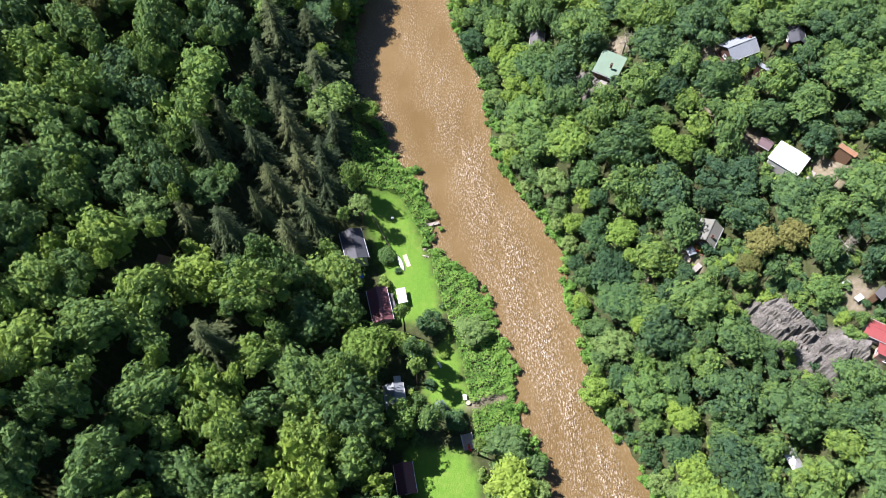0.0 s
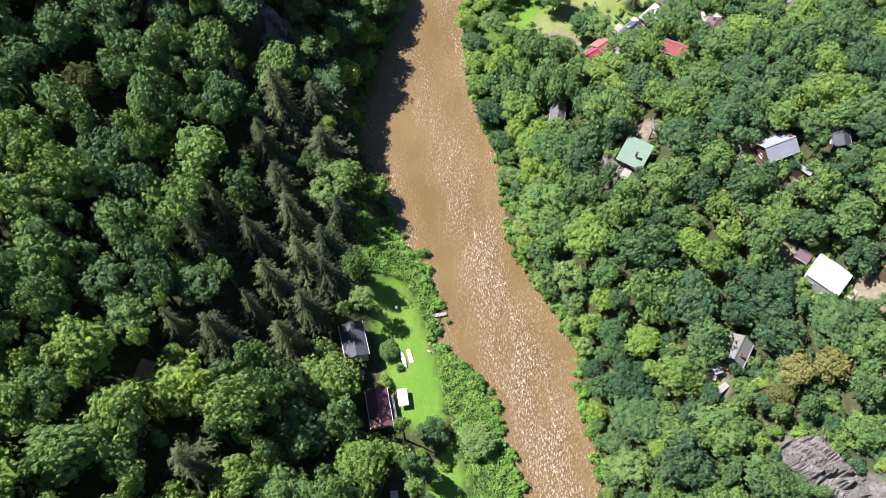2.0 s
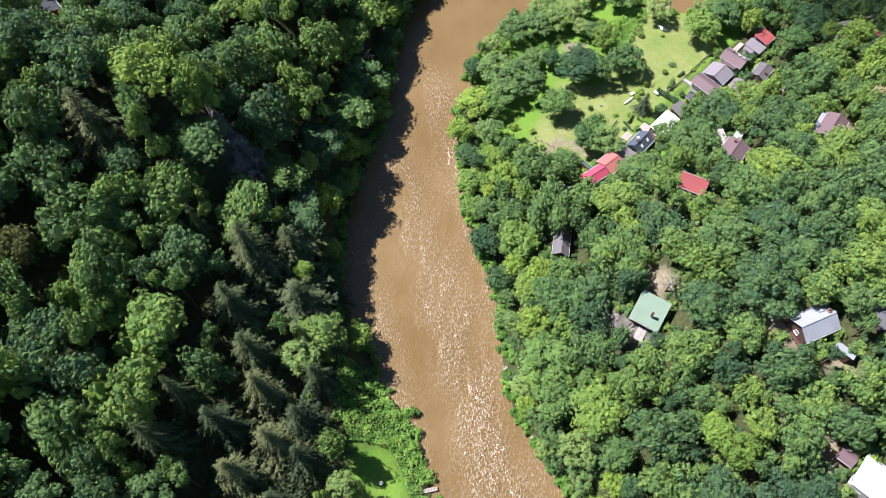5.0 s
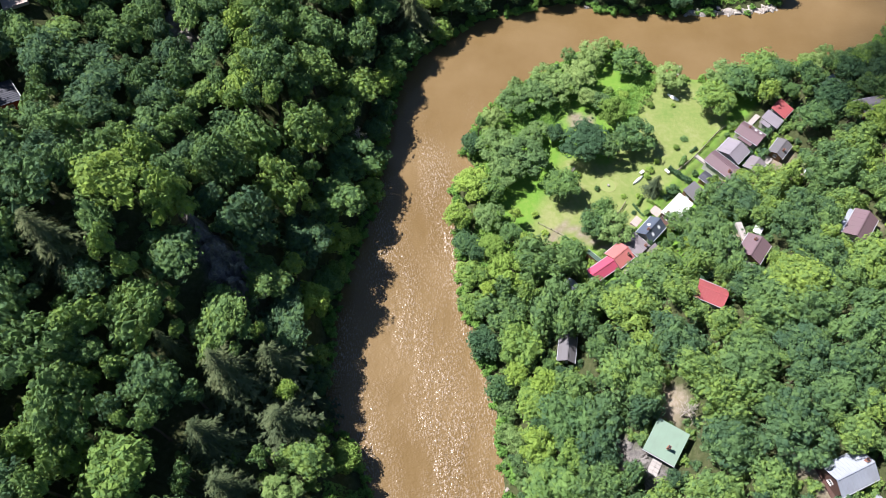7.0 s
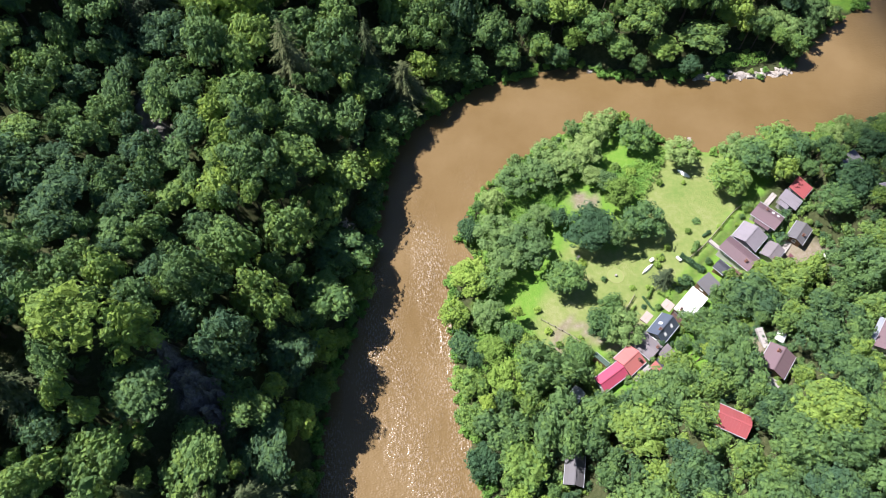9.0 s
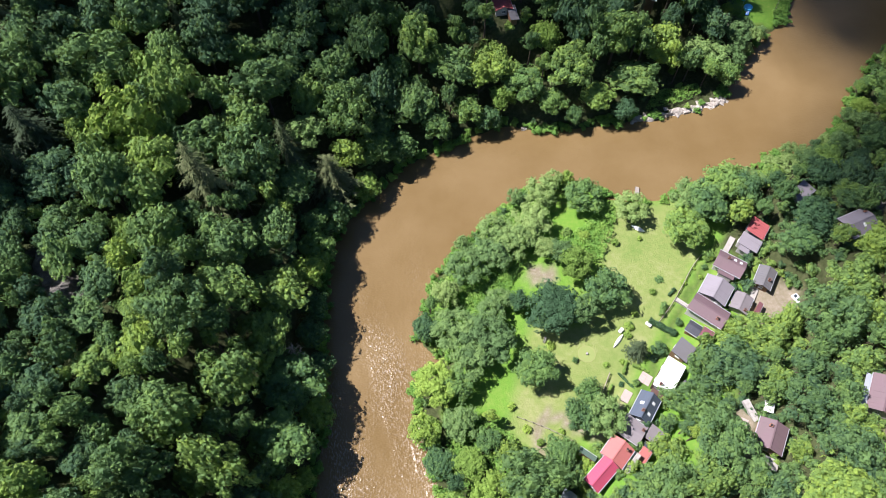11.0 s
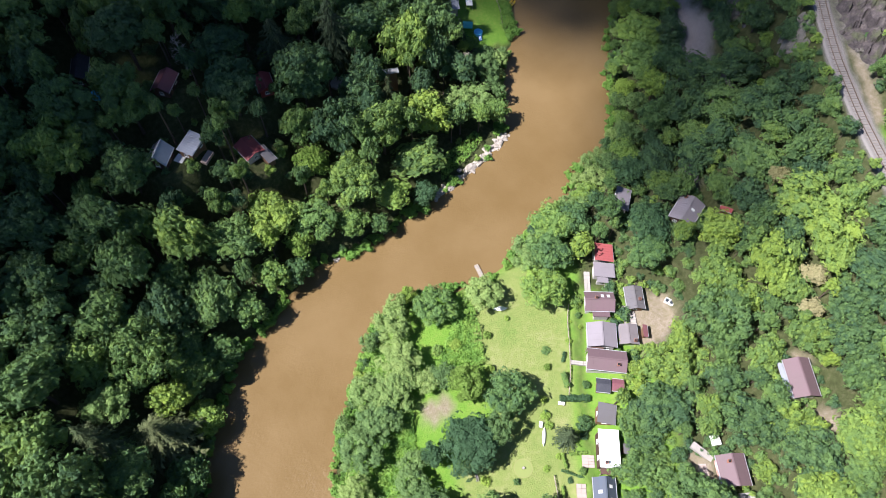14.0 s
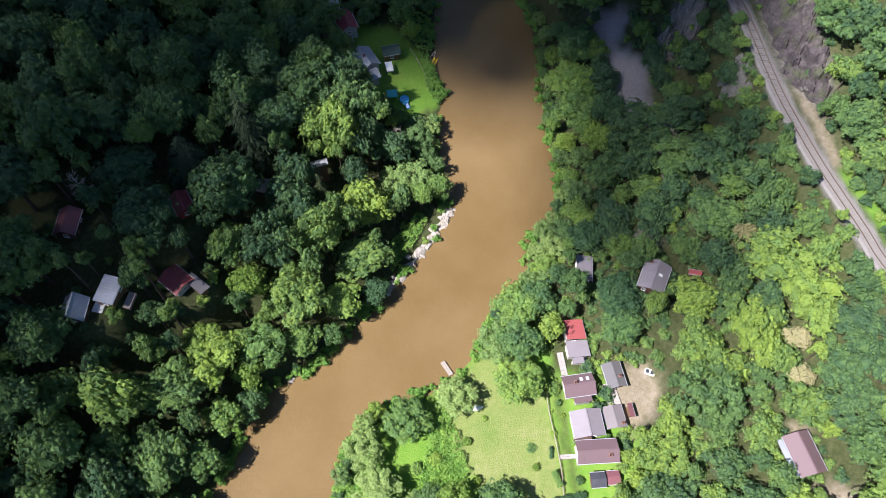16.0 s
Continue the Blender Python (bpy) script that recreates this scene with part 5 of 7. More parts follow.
def fence(points, height, label, gap=1.6, boards=True):
    """A garden fence: posts, two rails, and thin palings."""
    line = curve(points, 0.8)
    seg = np.linalg.norm(np.diff(line, axis=0), axis=1)
    run = np.append(0, np.cumsum(seg))
    at = lambda s: (np.interp(s, run, line[:, 0]), np.interp(s, run, line[:, 1]))
    x0, y0 = at(0)
    z0 = ground_at(x0, y0)
    t = thing("garden_fence", x0, y0, z0, 0, label, "fence")
    n = max(2, int(run[-1] / gap))
    ps = [at(run[-1] * i / n) for i in range(n + 1)]
    zs = [ground_at(*p) for p in ps]
    for (px, py), pz in zip(ps, zs):
        o = (px - x0, py - y0, pz - z0)
        part("post", boxes((o[0] - 0.05, o[1] - 0.05, o[2] - 0.3, o[0] + 0.05, o[1] + 0.05, o[2] + height + 0.08)), TIMBER_DARK, t)
    for (ax, ay), (bx, by), az, bz in zip(ps[:-1], ps[1:], zs[:-1], zs[1:]):
        for hh in (0.3, 0.85):
            part("rail", tube([(ax - x0, ay - y0, az - z0 + hh * height), (bx - x0, by - y0, bz - z0 + hh * height)], [0.035, 0.035], 4), TIMBER, t)
        if boards:
            k = 6
            for i in range(k):
                q = (i + 0.5) / k
                cx, cy, cz = ax + (bx - ax) * q - x0, ay + (by - ay) * q - y0, az + (bz - az) * q - z0
                part("paling", boxes((cx - 0.05, cy - 0.05, cz + 0.05, cx + 0.05, cy + 0.05, cz + height)), TIMBER, t)


def disc(x, y, r, height, wall, fill, name, label, category, inner=0.86, n=24):
    """A round wall or rim with a filled top."""
    z = ground_at(x, y)
    t = thing(name, x, y, z, 0, label, category)
    a = np.arange(n) * 2 * math.pi / n
    ring = lambda rr, zz: np.column_stack([rr * np.cos(a), rr * np.sin(a), np.full(n, zz)])
    v = np.vstack([ring(r, -0.1), ring(r, height), ring(r * inner, height), ring(r * inner, -0.1)])
    f = [(b * n + i, b * n + (i + 1) % n, (b + 1) * n + (i + 1) % n, (b + 1) * n + i) for b in range(3) for i in range(n)]
    part("rim", (v, f), wall, t)
    top = np.vstack([ring(r * inner * 1.01, height * 0.85), [(0, 0, height * 0.85)]])
    part("filling", (top, [(i, (i + 1) % n, n) for i in range(n)]), fill, t)
    return t


BLOCKS, BLOCK_ME = [], {}


def block_mesh(rng):
    """An angular stone with broken corners and bevelled upper edges."""
    a = box(-1, -1, -1, 1, 1, 0.55)[:4]
    low, mid, top = a * rng.uniform(0.8, 1.12, (4, 3)), a * (1, 1, -0.35) * rng.uniform(0.82, 1.1, (4, 3)), a * (0.68, 0.68, -0.9) * rng.uniform(0.6, 1.2, (4, 3))
    v = np.vstack([low, mid, top])
    f = [(3, 2, 1, 0), (8, 9, 10, 11)] + [(4 * r + k, 4 * r + (k + 1) % 4, 4 * r + 4 + (k + 1) % 4, 4 * r + 4 + k) for r in (0, 1) for k in range(4)]
    return v, np.array(f)


def outcrop(x, y, size, seed, material=ROCK, n=22, name="rock_outcrop", label="craggy grey rock outcrop on the slope", lift=0.0, tilt=0.5, clear=0.8, block=0.33):
    """A crag: many broken blocks, bedded the same way."""
    rng = np.random.default_rng(seed)
    sx, sy, sz = size
    z0 = ground_at(x, y)
    if not BLOCKS:
        BLOCKS.extend([block_mesh(np.random.default_rng(900 + k)) for k in range(14)])
    key = material.name
    if key not in BLOCK_ME:
        BLOCK_ME[key] = [template("rock_block", v, f, material) for v, f in BLOCKS]
    ob = thing(name, x, y, z0, 0, label, "rock")
    turn_ = rng.uniform(0, 3)
    for i in range(n):
        px, py = rng.normal(0, 0.42, 2) * (sx, sy)
        k = max(0.0, 1 - (px / sx) ** 2 - (py / sy) ** 2)
        b = rng.uniform(0.5, 1.5) * block * (sx + sy) / 2
        o = new("rock_block", BLOCK_ME[key][int(rng.integers(14))])
        o.parent = ob
        o.matrix_local = Matrix.Translation((px, py, ground_at(x + px, y + py) - z0 + sz * k * rng.uniform(0.1, 0.9) + lift - b * 0.15)) @ Euler((tilt * rng.uniform(0.5, 1.2), rng.uniform(-0.1, 0.4), turn_ + rng.normal(0, 0.3))).to_matrix().to_4x4() @ Matrix.Diagonal((b * rng.uniform(0.8, 1.3), b * rng.uniform(0.6, 1.0), b * rng.uniform(0.45, 0.9), 1))
    TAKEN.append((x, y, max(sx, sy) * clear))
    return ob


# west garden
canopy(-9.1, 63.7, 102, 3.5, 2.0, 1.7, ROOF_WHITE, "white garden canopy standing on the lawn", peak=0.12)
boat(-9.6, 72.5, 113, 4.2, 1.0, WHITE, "rowing_boat", "pale rowing boat lying upturned beside the hedge", 0, upturned=True)
_sb = thing("sandpit", -8.3, 73.2, ground_at(-8.3, 73.2), 110, "long sandy patch in the lawn beside the boat", "sandpit")
part("sand_bed", boxes((-1.6, -0.45, -0.2, 1.6, 0.45, 0.06)), SAND, _sb)
part("board_edge", boxes((-1.65, -0.5, -0.2, 1.65, -0.45, 0.12), (-1.65, 0.45, -0.2, 1.65, 0.5, 0.12)), TIMBER, _sb)
shrub(-13.1, 73.7, 2.6, label="dense rounded dark green shrub beside the cottage", squash=0.95)
shrub(-10.2, 70.4, 0.95, label="small rounded shrub at the lawn's edge")
tree(-18.4, 82.0, 2.9, 11.5, "willow", "silver", "garden_tree", "slender olive-green tree casting shade on the lawn")
fence([(-16.4, 84), (-14, 79.5), (-12, 76.1)], 1.0, "dark wooden fence across the lawn")
_tp = thing("water_barrel", -18.6, 68.4, ground_at(-18.6, 68.4), 20, "bright blue covered water tub beside the cottage", "tub")
part("tub", boxes((-0.7, -0.55, 0, 0.7, 0.55, 0.9)), BLUE, _tp)
part("cover", boxes((-0.75, -0.6, 0.9, 0.75, 0.6, 0.98)), BLUE, _tp)
jetty(-2.6, 83.2, 13, 3.6, 0.8, 0.45, "short grey wooden jetty at the lawn's bank")
_bb = thing("garden_ornament", -11.9, 84, ground_at(-11.9, 84), 0, "small white stone bird bath on the lawn", "bird bath")
part("stem", tube([(0, 0, 0), (0, 0, 0.6)], [0.14, 0.1], 8), CONCRETE, _bb)
part("bowl", tube([(0, 0, 0.58), (0, 0, 0.75)], [0.15, 0.36], 10), WHITE, _bb)
tree(-15.6, 49.0, 6.6, 15.5, "round", "bright", "garden_tree", "large light yellow-green tree beside the cottages")
tree(-0.4, 39.0, 1.7, 5.0, "spruce", "blue", "blue_spruce", "small silvery blue spruce on the garden lawn")
shrub(2.5, 36.2, 2.8, label="broad dark green shrub beside the blue spruce", squash=0.75)
tree(-2.9, 56.2, 3.2, 6.5, "round", "green", "garden_tree", "low round garden tree at the lawn's end")
tree(6.2, 55.0, 4.0, 6.5, "willow", "silver", "riverside_tree", "spreading grey-green willow by the water")
tree(12.2, 30.4, 5.0, 8.0, "willow", "silver", "riverside_tree", "spreading grey-green willow by the water")
tree(12.4, 23.6, 5.4, 8.5, "round", "bright", "riverside_tree", "light green riverside tree by the water")
tree(-8.0, 35.0, 3.9, 11, label="tall broadleaf tree shading the garden", name="garden_tree")
shrub(0.1, 50.3, 1.2, "bright", label="yellow-green garden shrub by the cottages")
shrub(-4.8, 52.5, 1.4, "bright", label="yellow-green garden shrub by the cottages")
shrub(-2.6, 44.0, 1.5, label="green garden shrub on the lawn")
table(4.5, 41.2, 100, 1.2, 0.8, 0.72, WHITE, "small white garden table on the lawn")
disc(5.2, 40.1, 0.5, 0.5, CONCRETE, SAND, "planter", "round pale concrete planter on the lawn", "planter")
bench(-4.4, 47.9, 30, 1.4, WHITE, "white garden bench between the shrubs")
bench(-0.7, 48.2, 120, 1.3, WHITE, "white garden bench between the shrubs")
_dk = thing("garden_deck", 5.0, 32.2, ground_at(5, 32.2), 103, "pale wooden garden deck with a red bench", "deck")
for _i in range(10):
    part("plank", boxes((-1.6, -1.2 + 0.24 * _i + 0.01, 0.15, 1.6, -1.2 + 0.24 * (_i + 1) - 0.01, 0.2)), PAVING, _dk)
for _u in (-1.5, 1.5):
    for _v in (-1.1, 1.1):
        part("post", boxes((_u - 0.06, _v - 0.06, -0.2, _u + 0.06, _v + 0.06, 1.0)), TIMBER, _dk)
part("railing", boxes((-1.55, 1.07, 0.9, 1.55, 1.13, 1.0), (-1.55, -1.13, 0.9, 1.55, -1.07, 1.0)), WHITE, _dk)
bench(5.3, 31.0, 103, 1.4, RED, "red slatted bench on the garden deck")
TAKEN.append((5, 32.2, 2.2))

# tall single trees of the west slope
for _x, _y, _r, _h in ((-56.6, 69.3, 5.2, 15), (-46.6, 75.8, 4.2, 16), (-61, 74, 4.6, 15)):
    tree(_x, _y, _r, _h, "willow", "silver", "larch_tree", "feathery olive-green larch on the wooded slope")
tree(-51.8, 104.9, 7.4, 17, "round", "green", label="very broad dark green tree on the slope")
for _x, _y, _r, _h in ((-36, 82, 3.6, 17), (-31, 88, 3.4, 17), (-40, 90, 3.5, 17), (-34, 97, 3.6, 16), (-29, 78, 3.4, 17), (-41, 112, 3.7, 18), (-27, 93, 3.2, 15), (-37, 104, 3.4, 16), (-25, 101, 3.0, 14), (-32, 71, 3.4, 17), (-26, 86, 3.0, 15)):
    tree(_x, _y, _r * 1.65, _h * 0.92, "spruce", "needle", "spruce_tree", "tall olive-green spruce with drooping boughs on the slope", "spruces of the slope")

for _x, _y, _r, _h, _t, _l in (
        (46.9, 91.4, 3.8, 8.5, "bright", "tall lime-green tree standing out of the slope's woods"), (50.7, 88.2, 3.4, 8.0, "bright", "tall lime-green tree standing out of the slope's woods"), (39.1, 74.3, 4.2, 8.0, "bright", "broad lime-green tree above the river"),
        (61.7, 64.7, 3.6, 7.5, "olive", "olive-brown tree above the cliff"), (66.8, 65.2, 3.4, 7.5, "olive", "olive-brown tree above the cliff"), (59.2, 61.2, 3.0, 6.5, "olive", "olive-brown tree above the cliff"),
        (110.5, 187.4, 2.4, 7.5, "straw", "pale straw-coloured tree in flower on the slope"), (98.2, 169.4, 2.8, 7.5, "straw", "pale straw-coloured tree in flower on the slope"), (92.5, 165.5, 2.3, 7.0, "straw", "pale straw-coloured tree in flower on the slope"),
        (-74.5, 114.5, 4.0, 13.0, "olive", "olive-green tree high on the shaded slope"), (120.9, 232.8, 3.2, 7.5, "bright", "lime-green tree at the river's edge"), (43.2, 257.3, 4.2, 10.0, "bright", "lime-green tree on the far bank's slope"),
        (31.1, 41.1, 3.8, 7.0, "bright", "light green riverside tree by the water")):
    tree(_x, _y, _r, _h, "round", _t, label=_l)
for _x, _y, _r, _h in ((-16.3, 236.0, 5.2, 13.0), (-28.0, 104.2, 3.8, 11.0)):
    tree(_x, _y, _r, _h, "willow", "silver", label="broad grey-green tree on the shaded slope")

# trees of the bend
for _x, _y, _r, _h, _s, _t, _l in (
        (32.4, 189.0, 6.6, 9.5, "round", "green", "broad dark green tree standing on the meadow"), (38.2, 188.0, 2.8, 8.8, "willow", "silver", "pale grey-green tree beside the broad tree"),
        (39.3, 198.6, 3.9, 8.5, "round", "bright", "bright mid-green tree on the meadow"), (43.8, 192.0, 4.9, 8.0, "round", "green", "round green tree casting shade on the meadow"),
        (35.6, 219.0, 3.6, 7.5, "willow", "silver", "pale willow at the tip of the bend"), (44.6, 216.5, 4.6, 7.5, "round", "green", "dark round tree at the tip of the bend"),
        (55.0, 212.2, 3.7, 7.0, "willow", "silver", "pale round willow at the water's edge"), (26.5, 207.5, 4.6, 8.0, "willow", "silver", "grey-green willow of the river thicket"),
        (31.5, 211.5, 4.6, 8.0, "willow", "silver", "grey-green willow of the river thicket"), (20.5, 204.5, 4.4, 8.0, "willow", "silver", "grey-green willow of the river thicket"),
        (14.5, 202.0, 4.0, 8.0, "willow", "silver", "grey-green willow of the river thicket"), (22.5, 210.5, 3.4, 7.5, "willow", "silver", "grey-green willow of the river thicket"),
        (9.6, 196.6, 3.2, 7.5, "willow", "silver", "grey-green willow of the river thicket"), (10.5, 188.0, 4.6, 8.0, "willow", "silver", "large grey-green willow at the inlet"),
        (16.6, 184.6, 5.2, 8.5, "willow", "silver", "large grey-green willow at the inlet"), (12.6, 180.8, 3.8, 7.5, "willow", "silver", "grey-green willow at the inlet"),
        (18.5, 191.0, 3.0, 6.0, "willow", "silver", "small grey-green willow in the river thicket"), (5.4, 176.6, 4.6, 7.0, "round", "bright", "light green riverside tree at the inlet"),
        (9.4, 176.0, 3.4, 6.5, "round", "green", "green riverside tree at the inlet"), (25.7, 176.7, 4.6, 7.5, "round", "green", "round green tree on the meadow"),
        (35.0, 171.0, 3.0, 6.5, "round", "green", "round green tree beside the gardens"), (36.6, 165.4, 4.0, 8.0, "willow", "silver", "olive-green tree beside the cottages"),
        (31.8, 166.4, 3.6, 7.5, "round", "green", "round green tree beside the gardens"), (21.0, 193.8, 2.6, 5.5, "willow", "silver", "small round willow by the path"),
        (25.2, 192.8, 2.7, 6.0, "round", "green", "small round green tree beside the path"), (33.6, 205.0, 2.8, 6.0, "willow", "silver", "small grey-green willow by the clearing"),
        (37.0, 203.6, 2.8, 6.0, "willow", "silver", "small grey-green willow by the clearing"), (78.4, 214.5, 5.6, 9.0, "round", "green", "large tree at the river's edge"),
        (72.0, 209.6, 5.2, 9.0, "round", "green", "large tree at the river's edge"), (66.2, 204.4, 5.0, 8.5, "round", "green", "large round tree shading the lawn"),
        (69.5, 213.0, 4.0, 8.0, "willow", "silver", "pale tree at the river's edge"), (83.0, 212.8, 4.5, 9.0, "round", "green", "large tree at the river's edge"),
        (90.0, 200.0, 5.5, 11.0, "round", "green", "large dark tree behind the cottages"), (87.0, 195.0, 5.0, 10.0, "round", "green", "large dark tree behind the cottages"),
        (27.0, 160.0, 3.6, 6.5, "round", "green", "dark round tree beside the shed"), (8.5, 168.5, 3.6, 6.5, "willow", "silver", "grey-green riverside willow by the water"),
        (9.5, 160.5, 3.8, 6.5, "round", "bright", "light green riverside tree by the water"), (12.0, 154.0, 4.2, 7.5, "round", "bright", "light green riverside tree by the water"),
        (14.0, 164.5, 2.6, 5.0, "round", "green", "small tree of the riverside garden")):
    tree(_x, _y, _r * (1.15 if _s == "willow" else 1.06), _h, _s, _t, "meadow_tree", _l, "trees of the bend")
tree(68.6, 110.6, 2.9, 9.0, "willow", "silver", "garden_tree", "grey-green pine leaning over the gabled cottage")
tree(48.0, 178.6, 2.7, 7.0, "spruce", "needle", "garden_conifer", "drooping conifer beside the paved terrace")
tree(88.0, 253.6, 5.0, 9.0, "willow", "silver", "riverside_tree", "pale yellow-green tree over the far bank")
tree(83.4, 255.0, 4.4, 9.0, "willow", "silver", "riverside_tree", "grey-green tree over the far bank")
tree(98.0, 271.0, 3.4, 11.0, "spruce", "needle", "spruce_tree", "dark spruce at the garden's end")
for _x, _y, _r in ((50.5, 205.2, 1.0), (56.3, 205.6, 0.7), (44.5, 177.2, 0.8), (41.0, 177.0, 0.9), (48.0, 184.6, 1.2), (50.0, 187.4, 0.9), (34.8, 178.8, 0.8), (30.2, 182.8, 1.1), (29.6, 180.2, 0.9),
                   (52.0, 178.8, 1.0), (40.0, 168.6, 0.9), (43.0, 172.4, 0.8), (22.0, 166.0, 1.0), (24.0, 163.0, 0.9), (19.6, 171.0, 1.0), (28.6, 164.6, 0.8),
                   (32.2, 158.2, 1.5), (30.6, 156.6, 1.2), (43.6, 207.6, 1.6), (40.0, 209.4, 1.4), (46.0, 199.0, 1.2)):
    shrub(_x, _y, _r, TREES.choice(["green", "bright", "bright"]), label="rounded garden shrub on the meadow", group="garden shrubs", squash=TREES.uniform(0.55, 0.9))
shrub(79.6, 193.6, 0.9, "bright", "flowering_shrub", "golden yellow shrub in the yard")

boat(45.0, 181.8, 44, 3.9, 0.8, WHITE, "canoe", "long white canoe lying upturned on the meadow", 0, upturned=True)
boat(56.8, 208.3, 142, 3.4, 1.1, WHITE, "rowing_boat", "white rowing boat lying upturned on the meadow", 0, upturned=True)
jetty(59.6, 218.4, 74, 3.4, 1.0, 0.4, "pale wooden jetty at the tip of the meadow")
disc(37.6, 179.9, 1.9, 0.05, BED, MOWN, "flower_ring", "round mown ring with bare earth in the meadow", "flower bed", 0.9)
disc(37.6, 179.9, 0.25, 0.5, CONCRETE, CONCRETE, "fire_bowl", "small stone in the middle of the ring", "stone")
bench(29.4, 184.2, 60, 1.3, CONCRETE, "pale stone bench beside the broad tree")
table(46.0, 183.9, 40, 1.2, 0.7, 0.7, WHITE, "white garden table by the hedge")
table(52.2, 184.4, 130, 1.3, 0.7, 0.7, WHITE, "pale garden table by the row's gardens")
fence([(69.6, 199.8), (66.4, 197), (62.4, 192.4)], 0.9, "wooden paling fence between meadow and gardens")
fence([(62.4, 192.4), (58.6, 188.2), (54.6, 184.6)], 0.9, "wooden paling fence between meadow and gardens")
fence([(41.2, 175.0), (39.4, 172.2), (37.6, 169.6)], 0.9, "dark wooden fence beside the gardens")
fence([(20.4, 168.8), (26, 165.6), (30.5, 162.4)], 0.8, "low wire fence across the meadow", boards=False)
_cf = thing("cold_frame", 86.0, 185.6, ground_at(86, 185.6), 110, "white glazed cold frame in the yard", "cold frame")
part("frame", boxes((-1.0, -0.6, 0, 1.0, 0.6, 0.55)), WHITE, _cf)
for _u in (-0.5, 0.5):
    part("pane", boxes((_u - 0.36, -0.42, 0.55, _u + 0.36, 0.42, 0.58)), GLASS, _cf)
disc(70.2, 190.8, 0.55, 0.75, WHITE, WHITE, "garden_table", "round white garden table between the cottages", "table", 0.9, 14)

def chair(x, y, rot, material, label):
    c = thing("garden_chair", x, y, ground_at(x, y) + 0.12, rot, label, "chair", "chairs of the terrace")
    part("seat", boxes((-0.26, -0.26, 0.40, 0.26, 0.26, 0.46)), material, c)
    part("backrest", boxes((-0.26, 0.22, 0.46, 0.26, 0.28, 0.95)), material, c)
    for a in (-0.22, 0.22):
        for b in (-0.22, 0.22):
            part("leg", boxes((a - 0.025, b - 0.025, 0, a + 0.025, b + 0.025, 0.40)), TIMBER, c)


def hedge(x0, y0, x1, y1, width, height, seed, label="trimmed leafy green hedge between the gardens"):
    """A clipped hedge: tufts of leaves all over a long low bank of twigs."""
    rng = np.random.default_rng(seed)
    length, z0 = math.hypot(x1 - x0, y1 - y0), ground_at(x0, y0)
    n = int(length * (width + 2 * height) * 9)
    u, a = rng.uniform(0, length, n), rng.uniform(0.12, math.pi - 0.12, n)
    nor = np.column_stack([np.zeros(n), np.cos(a), np.sin(a)])
    bulge = 1 + 0.16 * np.sin(u * 2.3 + seed) + rng.normal(0, 0.05, n)
    p = np.column_stack([u, np.cos(a) * width / 2 * bulge, 0.15 + np.sin(a) * (height - 0.15) * bulge])
    core = box(0, -width * 0.34, -0.1, length, width * 0.34, height * 0.72)
    v, f = join([rosettes(rng, p, nor + (0, 0, 0.2), 0.26), (core, tri(BOX_F))])
    ob = link_mesh("hedge", v, f, LEAF)
    ob.matrix_world = pose(x0, y0, z0, 0, 0, math.degrees(math.atan2(y1 - y0, x1 - x0)))
    return tagged(ob, label, "hedge", "garden hedges")


hedge(57.0, 188.7, 55.7, 186.0, 1.3, 1.5, 70)
hedge(52.7, 185.3, 57.5, 181.5, 1.5, 1.3, 71)
hedge(45.4, 177.0, 44.0, 174.5, 0.6, 1.0, 72)
hedge(46.5, 176.1, 49.3, 174.1, 0.6, 1.0, 73)
hedge(41.1, 172.5, 39.2, 170.0, 0.6, 1.0, 74)
hedge(43.1, 174.8, 45.9, 170.3, 0.5, 0.7, 75)
hedge(60.5, 192.0, 58.8, 190.6, 0.7, 0.8, 76)
for _x, _y, _r, _s, _t, _l in ((57.7, 194.7, 1.1, 0.35, "green", "low oval bed of grey-green plants in the lawn"), (55.4, 191.9, 0.9, 0.8, "bright", "yellow-green round bush on the lawn"), (63.0, 193.2, 0.8, 0.7, "bright", "yellow-green bush by the garden fence"),
                               (67.1, 193.9, 0.6, 1.0, "green", "clipped ball-shaped box bush"), (66.4, 196.2, 0.4, 0.9, "bright", "small flowering bush in the garden bed"), (70.1, 198.6, 1.7, 0.9, "green", "leafy bush at the corner of the maroon cottage"),
                               (52.6, 178.3, 1.9, 0.9, "green", "dense dark bush behind the conifer"), (48.4, 185.1, 0.7, 0.9, "green", "grey-green round bush at the meadow's edge"), (47.2, 182.7, 1.0, 0.7, "bright", "pale flowering bush beside the canoe")):
    shrub(_x, _y, _r, _t, label=_l, squash=_s)
canopy(64.6, 160.6, 60, 2.0, 1.7, 1.8, ROOF_WHITE, "small white garden tent behind the maroon cottage", peak=0.5)
for _x, _y, _r in ((58.8, 184.0, 1.0), (68.6, 196.0, 0.8), (70.4, 198.2, 1.0), (51.0, 176.8, 0.9), (46.0, 172.0, 0.9), (40.6, 166.4, 1.0)):
    shrub(_x, _y, _r, TREES.choice(["green", "bright"]), label="clipped hedge bush in the cottage gardens", group="garden hedges", squash=1.0)
chair(52.2, 68.6, 30, RED, "red garden chair on the cottage terrace")
chair(52.9, 68.2, 80, RED, "red garden chair on the cottage terrace")
chair(52.4, 67.7, 200, RED, "red garden chair on the cottage terrace")
canopy(50.9, 67.4, 20, 1.7, 1.7, 2.0, ROOF_BLUEGREY, "pale blue parasol beside the terrace", "parasol", 0.4)
